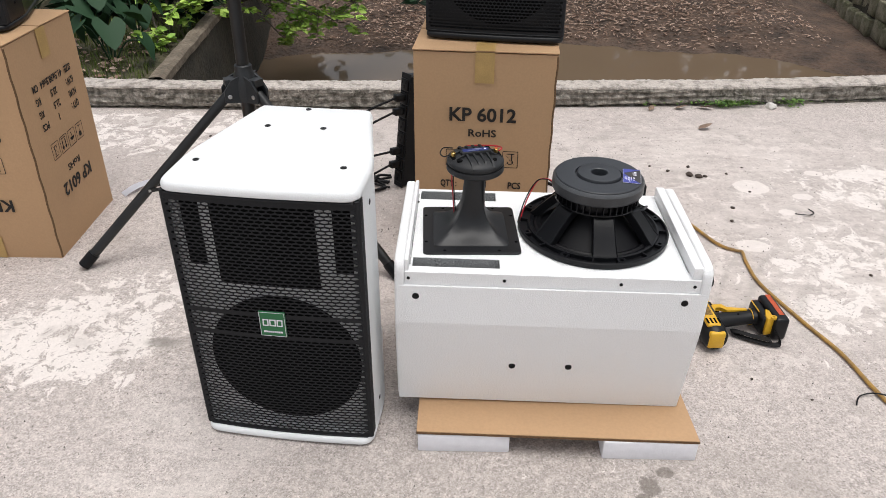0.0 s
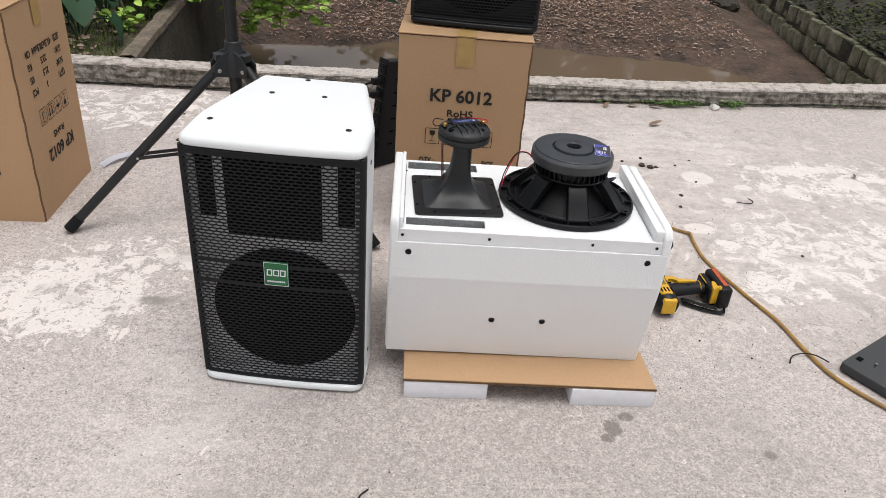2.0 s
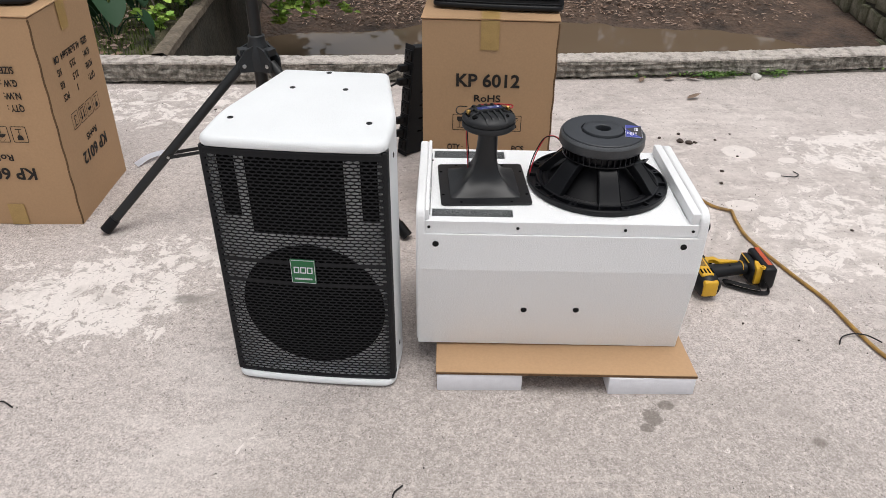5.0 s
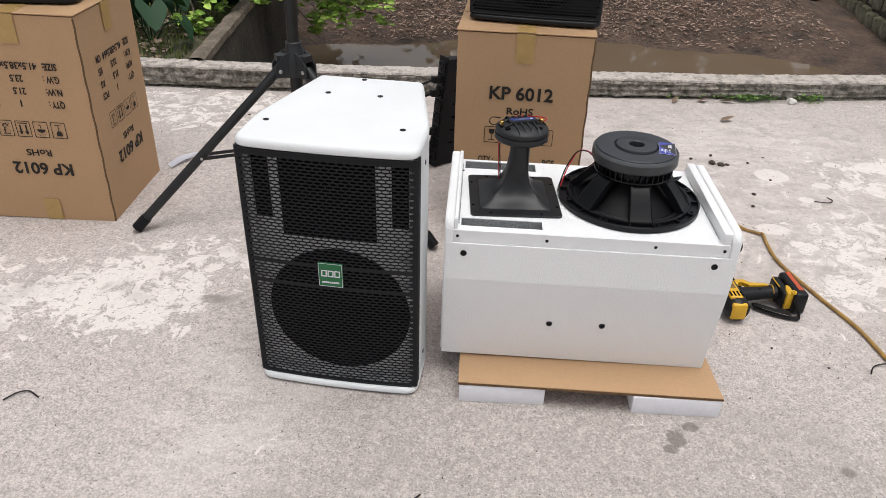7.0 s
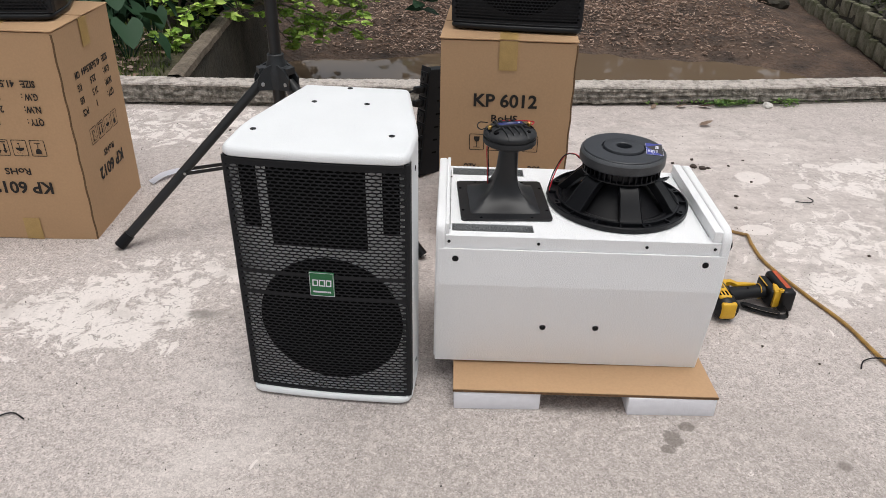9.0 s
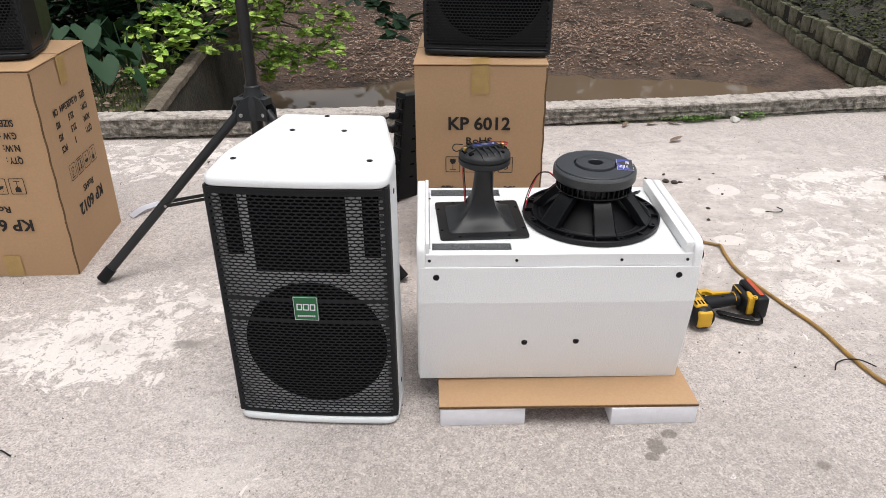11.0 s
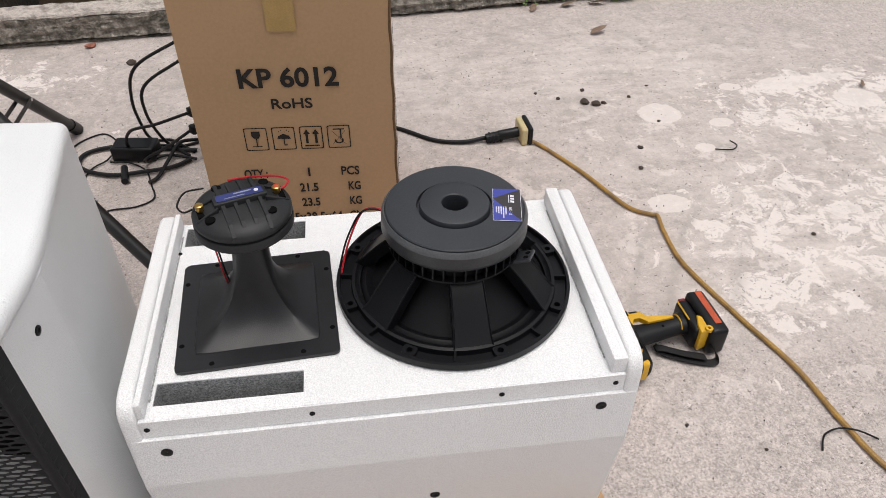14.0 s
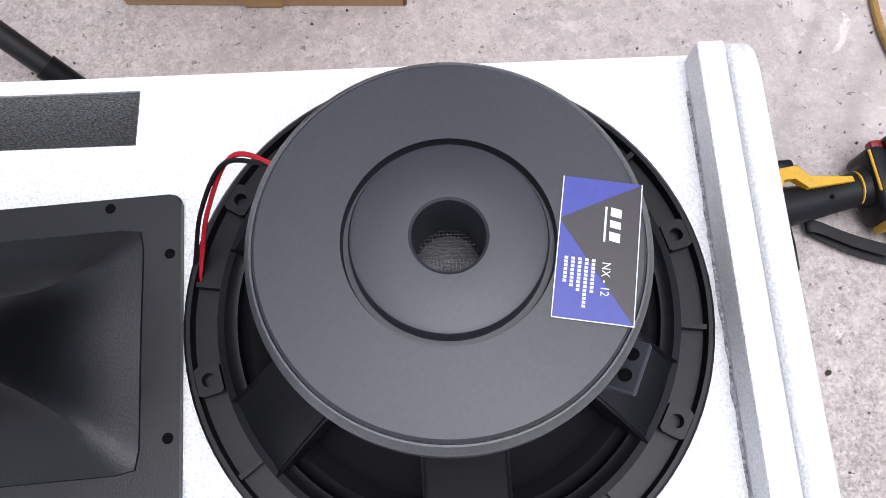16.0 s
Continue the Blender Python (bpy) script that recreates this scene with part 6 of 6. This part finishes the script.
part("plug", bm, BLACK_PLASTIC, pl, "black ribbed plug", smooth=True)
for i in range(4):
    bm = bmesh.new()
    lathe(bm, [(0.012, -0.002), (0.0158, -0.002), (0.0158, 0.002), (0.012, 0.002)], 14)
    part("rib", bm, BLACK_CABLE, pl, at=Matrix.Translation((-0.095 + i * 0.011, 0.002, 0.014)) @ pose(0, 0, 0, 0, 90, 0))
lead("yellow_extension_cable", "worn yellow extension cable winding over the concrete", [(0.715, 2.385, 0.012), (0.745, 2.36, 0.006), (0.82, 2.22, 0.0065), (0.885, 2.067, 0.0065), (0.932, 2.025, 0.0065), (0.948, 2.012, 0.008), (0.942, 1.95, 0.0065), (0.944, 1.835, 0.0065), (0.996, 1.655, 0.0065), (1.042, 1.52, 0.0065), (1.063, 1.385, 0.0065), (1.095, 1.268, 0.0065), (1.195, 1.135, 0.0065), (1.34, 1.02, 0.0065), (1.6, 0.9, 0.0065)], 0.0052, YELLOW_CABLE, steps=14)


# ---- cordless drill on its side ----
def drill():
    dr = thing("cordless_drill", pose(0.711, 1.622, 0.0, 0, 0, 4), "yellow and black cordless drill lying on its side", "cordless drill")
    X = pose(0, 0, 0.036, -90, 0, 0)          # turned parts run along y
    def turned(name, prof, material, label=""):
        bm = bmesh.new()
        lathe(bm, prof, 28)
        return part(name, bm, material, dr, label, smooth=True, at=X)
    turned("motor_housing", [(0.0001, -0.100), (0.026, -0.099), (0.033, -0.090), (0.0355, -0.06), (0.0355, 0.0), (0.034, 0.03), (0.031, 0.045), (0.0001, 0.045)], BLACK_PLASTIC, "black motor housing")
    turned("gear_collar", [(0.0001, 0.045), (0.029, 0.045), (0.030, 0.052), (0.028, 0.062), (0.0001, 0.063)], STEEL, "grey metal clutch ring")
    turned("chuck", [(0.0001, 0.063), (0.0265, 0.063), (0.0265, 0.085), (0.024, 0.09), (0.022, 0.115), (0.013, 0.128), (0.0001, 0.128)], BLACK_CAST, "black keyless chuck")
    # yellow shells along the body
    for x0, x1, y0, y1, z0, z1 in ((-0.022, 0.014, -0.078, 0.040, 0.061, 0.0735), (-0.0385, -0.028, -0.066, 0.02, 0.024, 0.058), (-0.022, 0.020, -0.1035, -0.088, 0.014, 0.064)):
        part("yellow_shell", box(bmesh.new(), x0, x1, y0, y1, z0, z1, 0.006, 3), YELLOW, dr, "bright yellow plastic shell", smooth=True)
    for i in range(4):
        part("vent_slot", box(bmesh.new(), -0.020 + i * 0.010, -0.015 + i * 0.010, -0.072, -0.050, 0.0733, 0.0741), DARK_VOID, dr)
    part("maker_plate", box(bmesh.new(), -0.014, 0.006, -0.036, 0.026, 0.0734, 0.0742), mat("yellow_dark_sticker", (0.30, 0.17, 0.03), 0.5, var=0.5, scale=150, color2=(0.04, 0.03, 0.02)), dr, "worn printed sticker")
    # grip
    bm = bmesh.new()
    st = [(0.02, -0.012, 0.030, 0.019), (0.045, -0.010, 0.024, 0.0185), (0.085, -0.006, 0.0215, 0.018), (0.120, 0.0, 0.0215, 0.018), (0.140, 0.004, 0.027, 0.020)]
    rings = []
    for x, y, ry, rz in st:
        rings.append([bm.verts.new((x, y + ry * math.cos(t), 0.036 + rz * math.sin(t))) for t in [2 * math.pi * i / 18 for i in range(18)]])
    for a, c in zip(rings, rings[1:]):
        for i in range(18):
            bm.faces.new((a[i], a[(i + 1) % 18], c[(i + 1) % 18], c[i]))
    bm.faces.new(rings[0])
    bm.faces.new(rings[-1])
    part("grip", bm, BLACK_PLASTIC, dr, "black rubber grip", smooth=True)
    inlay = [(0.016, 0.052), (0.028, 0.050), (0.033, 0.030), (0.056, 0.034), (0.066, 0.017), (0.117, 0.012), (0.118, 0.005), (0.062, 0.003), (0.050, 0.018), (0.036, 0.018), (0.030, 0.004), (0.020, 0.010)]
    part("grip_inlay", prism(bmesh.new(), inlay[::-1], 0.046, 0.0575, 0.0012, 2), YELLOW, dr, "yellow guard running down the grip", smooth=True)
    part("trigger", box(bmesh.new(), 0.034, 0.058, 0.030, 0.046, 0.026, 0.050, 0.005, 3), BLACK_CAST, dr, smooth=True)
    part("direction_switch", box(bmesh.new(), 0.021, 0.030, 0.026, 0.040, 0.0575, 0.0605, 0.0012, 1), BLACK_CAST, dr)
    bm = bmesh.new()
    disc(bm, 0.0028, 0.0538, 0.0548, 12, 0.088, -0.010)
    part("screw", bm, DARK_VOID, dr)
    bm = bmesh.new()
    lathe(bm, [(0.0192, -0.0008), (0.0224, -0.0008), (0.0224, 0.0008), (0.0192, 0.0008)], 24)
    part("grip_ring", bm, YELLOW, dr, "thin yellow seam round the grip", smooth=True, at=pose(0.127, 0.001, 0.036, 0, 90, 0))
    # battery foot
    bt = part("battery", box(bmesh.new(), 0.166, 0.205, -0.062, 0.058, 0.002, 0.070, 0.009, 3), BLACK_PLASTIC, dr, "black battery pack", smooth=True)
    part("battery_label", box(bmesh.new(), 0.2052, 0.206, -0.045, 0.045, 0.018, 0.058), BLACK_CAST, bt)
    part("sticker", box(bmesh.new(), 0.183, 0.196, -0.040, 0.052, 0.0702, 0.0708), ORANGE, bt, "worn orange red sticker")
    part("foot_shell", box(bmesh.new(), 0.140, 0.166, -0.044, 0.046, 0.006, 0.062, 0.009, 3), BLACK_PLASTIC, dr, smooth=True)
    part("latch", prism(bmesh.new(), [(0.146, -0.054), (0.166, -0.050), (0.168, -0.014), (0.160, -0.006), (0.150, -0.030)], 0.014, 0.0675, 0.003, 2), YELLOW, dr, "yellow battery latch", smooth=True)
    bm = bmesh.new()
    lathe(bm, [(0.0035, 0.0), (0.0075, 0.0), (0.0075, 0.006), (0.0035, 0.006), (0.0035, 0.0)], 16)
    part("strap_eye", bm, YELLOW, dr, "yellow moulded eye for the strap", smooth=True, at=Matrix.Translation((0.164, -0.049, 0.066)))
    part("release_button", box(bmesh.new(), 0.152, 0.166, 0.044, 0.0545, 0.040, 0.054, 0.002, 2), mat("dark_red_plastic", (0.26, 0.015, 0.012), 0.45, var=0.2), dr, "dark red battery release button", smooth=True)
    part("foot_trim", box(bmesh.new(), 0.1405, 0.1435, -0.012, 0.040, 0.0605, 0.0635, 0.0008, 1), YELLOW, dr, "thin yellow trim")
    # wrist strap
    bm = bmesh.new()
    line = spline([(0.168, -0.056, 0.034), (0.180, -0.072, 0.018), (0.176, -0.084, 0.006), (0.150, -0.078, 0.004), (0.110, -0.058, 0.005), (0.078, -0.036, 0.006), (0.070, -0.030, 0.010), (0.082, -0.034, 0.014), (0.12, -0.056, 0.013), (0.158, -0.074, 0.013)], 6)
    rows = [[bm.verts.new(p + Vector((0, dy, dz))) for dy, dz in ((-0.008, 0), (0.008, 0.001), (0.008, 0.003), (-0.008, 0.002))] for p in line]
    for a, c in zip(rows, rows[1:]):
        for i in range(4):
            bm.faces.new((a[i], a[(i + 1) % 4], c[(i + 1) % 4], c[i]))
    part("wrist_strap", bm, BLACK_CABLE, dr, "black webbing strap", smooth=True)
    return dr


drill()


# ---- spare grille panel lying on the ground, with loose screws ----
pn = thing("spare_panel", pose(1.118, 1.312, 0, 0, 0, 33), "dark grey foam-backed panel lying flat on the concrete", "panel")
GREY_FOAM = mat("dark_grey_foam", (0.052, 0.055, 0.058), 0.85, var=0.12, scale=20, bump=0.4, bump_scale=350)
bm = bmesh.new()
prism(bm, rounded([(0, 0), (0.60, 0), (0.60, -0.37), (0, -0.37)][::-1], 0.012, 3), 0.004, 0.030, 0.004, 2)
part("sheet", bm, GREY_FOAM, pn, smooth=True)
bm = bmesh.new()
prism(bm, rounded([(0.006, -0.006), (0.594, -0.006), (0.594, -0.364), (0.006, -0.364)][::-1], 0.01, 3), 0.0, 0.004)
part("edge_frame", bm, BLACK_MESH, pn)
part("tear", box(bmesh.new(), 0.045, 0.066, -0.028, -0.014, 0.0302, 0.0312, 0.0004, 1), DARK_VOID, pn)
part("end_strip", box(bmesh.new(), 0.385, 0.60, -0.0295, 0.004, 0.0303, 0.036, 0.002, 1), GREY_FOAM, pn)
rnd = random.Random(5)
for x, y in ((1.207, 1.300), (1.262, 1.308), (1.275, 1.300), (1.25, 1.262)):
    s = thing("loose_screw", pose(x, y, 0.0335, 0, 0, rnd.uniform(0, 360)), "small loose black screw on the dark panel", "screw", "loose screws on the panel")
    bm = bmesh.new()
    tube(bm, [(0, 0, 0), (0.016, 0, 0.0005)], 0.0018, 8, 0.0008)
    part("shank", bm, BLACK_CAST, s)
    bm = bmesh.new()
    lathe(bm, [(0.0001, 0.0), (0.0036, 0.0), (0.0036, 0.0014), (0.0018, 0.003)], 12)
    part("head", bm, STEEL, s, "bright screw head", at=pose(-0.002, 0, 0.0, 0, 90, 0))

# ---- small litter on the slab ----
lead("bent_wire", "short bent black wire lying on the concrete", [(0.997, 1.333, 0.003), (1.008, 1.352, 0.004), (1.022, 1.365, 0.004), (1.048, 1.369, 0.008), (1.075, 1.357, 0.013), (1.109, 1.340, 0.004)], 0.0018, BLACK_CABLE, "wire", "bent scraps of wire")
lead("bent_wire", "short bent dark twig lying on the concrete", [(-1.075, 1.09, 0.003), (-1.055, 1.115, 0.004), (-1.03, 1.122, 0.004), (-1.0, 1.105, 0.003)], 0.0018, BLACK_CABLE, "wire", "bent scraps of wire")
lead("bent_wire", "short bent dark twig lying on the concrete", [(-0.122, 0.845, 0.003), (-0.118, 0.868, 0.004), (-0.102, 0.885, 0.004)], 0.0018, BLACK_CABLE, "wire", "bent scraps of wire")
lead("bent_wire", "short bent dark twig lying on the concrete", [(1.220, 2.283, 0.003), (1.245, 2.275, 0.004), (1.270, 2.274, 0.004), (1.288, 2.292, 0.004), (1.280, 2.318, .003)], 0.0018, BLACK_CABLE, "wire", "bent scraps of wire")
for x, y, a, L, m2, lab in ((1.092, 3.045, 20, 0.095, DRY_LEAF, "curled dry brown leaf on the concrete"), (0.93, 3.26, 60, 0.05, DRY_LEAF, "small dark dead leaf by the kerb"), (1.05, 3.29, 10, 0.06, DRY_LEAF, "small dark dead leaf by the kerb"), (1.16, 3.31, -20, 0.07, DRY_LEAF, "small dark dead leaf by the kerb"), (1.83, 2.55, 70, 0.05, DRY_LEAF, "curled dry brown leaf on the concrete")):
    rnd = random.Random(int(x * 100))
    vs, fs = leaf_soup([(Vector((0, 0, 0)), (1, 0, 0.12))], L, rnd, droop=-0.3, slim=0.28)
    ob = soup_part("fallen_leaf", vs, fs, m2, kind="")
    ob.matrix_world = pose(x, y, 0.006, 0, 0, a)
    tagged(ob, lab, "leaf", "fallen leaves on the slab")


def pebble(x, y, r, material, label, category, group, squash=0.6):
    rnd = random.Random(int(1000 * abs(x) + 10 * y))
    bm = bmesh.new()
    bmesh.ops.create_icosphere(bm, subdivisions=2, radius=r)
    k = rnd.uniform(0, 20)
    for v in bm.verts:
        v.co = Vector((v.co.x * 1.2, v.co.y, v.co.z * squash)) * (1 + 0.5 * fbm(v.co.x * 0.5 / r + k, v.co.y * 0.5 / r, 1.6, v.co.z / r))
    tagged(part("pebble", bm, material, smooth=True, at=pose(x, y, r * squash * 0.6, 0, 0, rnd.uniform(0, 360))), label, category, group)


CLOD = mat("dark_brown_clod", (0.07, 0.05, 0.04), 0.9, var=0.4, scale=60)
PALE = mat("pale_mortar_crumb", (0.62, 0.60, 0.56), 0.9, var=0.2, scale=60)
# the first and largest one stands in for a crumpled silver-dark scrap
for x, y, r in ((-0.473, 3.045, 0.014), (0.935, 2.585, 0.013), (0.965, 2.57, 0.012), (0.99, 2.575, 0.008), (1.018, 2.322, 0.007), (0.985, 2.225, 0.006), (0.86, 2.62, 0.006), (1.08, 2.60, 0.006), (0.80, 2.66, 0.005), (1.12, 2.45, .005), (0.95, 2.66, .006), (1.16, 2.66, .005), (1.3, 1.9, .005), (0.78, 1.42, .003), (0.9, 1.35, .003), (-0.95, 2.62, .007), (-1.0, 2.9, .006)):
    pebble(x, y, r, CLOD, "small dark clod of dirt or scrap on the concrete", "clod", "clods on the slab")
for x, y, r in ((1.515, 3.335, 0.024), (1.44, 3.40, 0.010), ):
    pebble(x, y, r, PALE, "pale crumb of mortar near the kerb", "pebble", "pale crumbs on the slab")
pebble(-0.632, 3.195, 0.016, mat("dull_red_brick", (0.33, 0.13, 0.09), 0.9, var=0.3, scale=70), "dull red crumb of brick near the kerb", "pebble", "", 0.5)
rnd = random.Random(77)
vs, fs = [], []
for _ in range(2600):
    x, y = rnd.uniform(-2.4, 3.2), rnd.uniform(0.5, 3.25)
    r = rnd.uniform(0.0007, 0.0024)
    k = len(vs)
    vs += [(x - r, y, 0), (x, y - r, 0), (x + r, y, 0), (x, y + r, 0), (x, y, r * 0.9 + 0.003)]
    fs += [(k, k + 1, k + 4), (k + 1, k + 2, k + 4), (k + 2, k + 3, k + 4), (k + 3, k, k + 4)]
ob = soup_part("grit", vs, fs, leaf_material("grit_grains", (0.05, 0.045, 0.04), (0.5, 0.47, 0.43), 0.9))
tagged(ob, "loose grit scattered over the concrete yard", "grit")
# paper strip by the upturned carton
bm = bmesh.new()
line = spline([(-1.15, 2.345, 0.004), (-1.12, 2.40, 0.012), (-1.07, 2.45, 0.010), (-1.02, 2.47, 0.004)], 6)
rows = [[bm.verts.new(p + Vector((0.012, -0.012, 0))), bm.verts.new(p + Vector((-0.012, 0.012, 0.004)))] for p in line]
for a, c in zip(rows, rows[1:]):
    bm.faces.new((a[0], a[1], c[1], c[0]))
bmesh.ops.solidify(bm, geom=bm.faces[:], thickness=0.001)
tagged(part("paper_strip", bm, PRINT_WHITE), "torn white paper strip beside a carton", "paper")
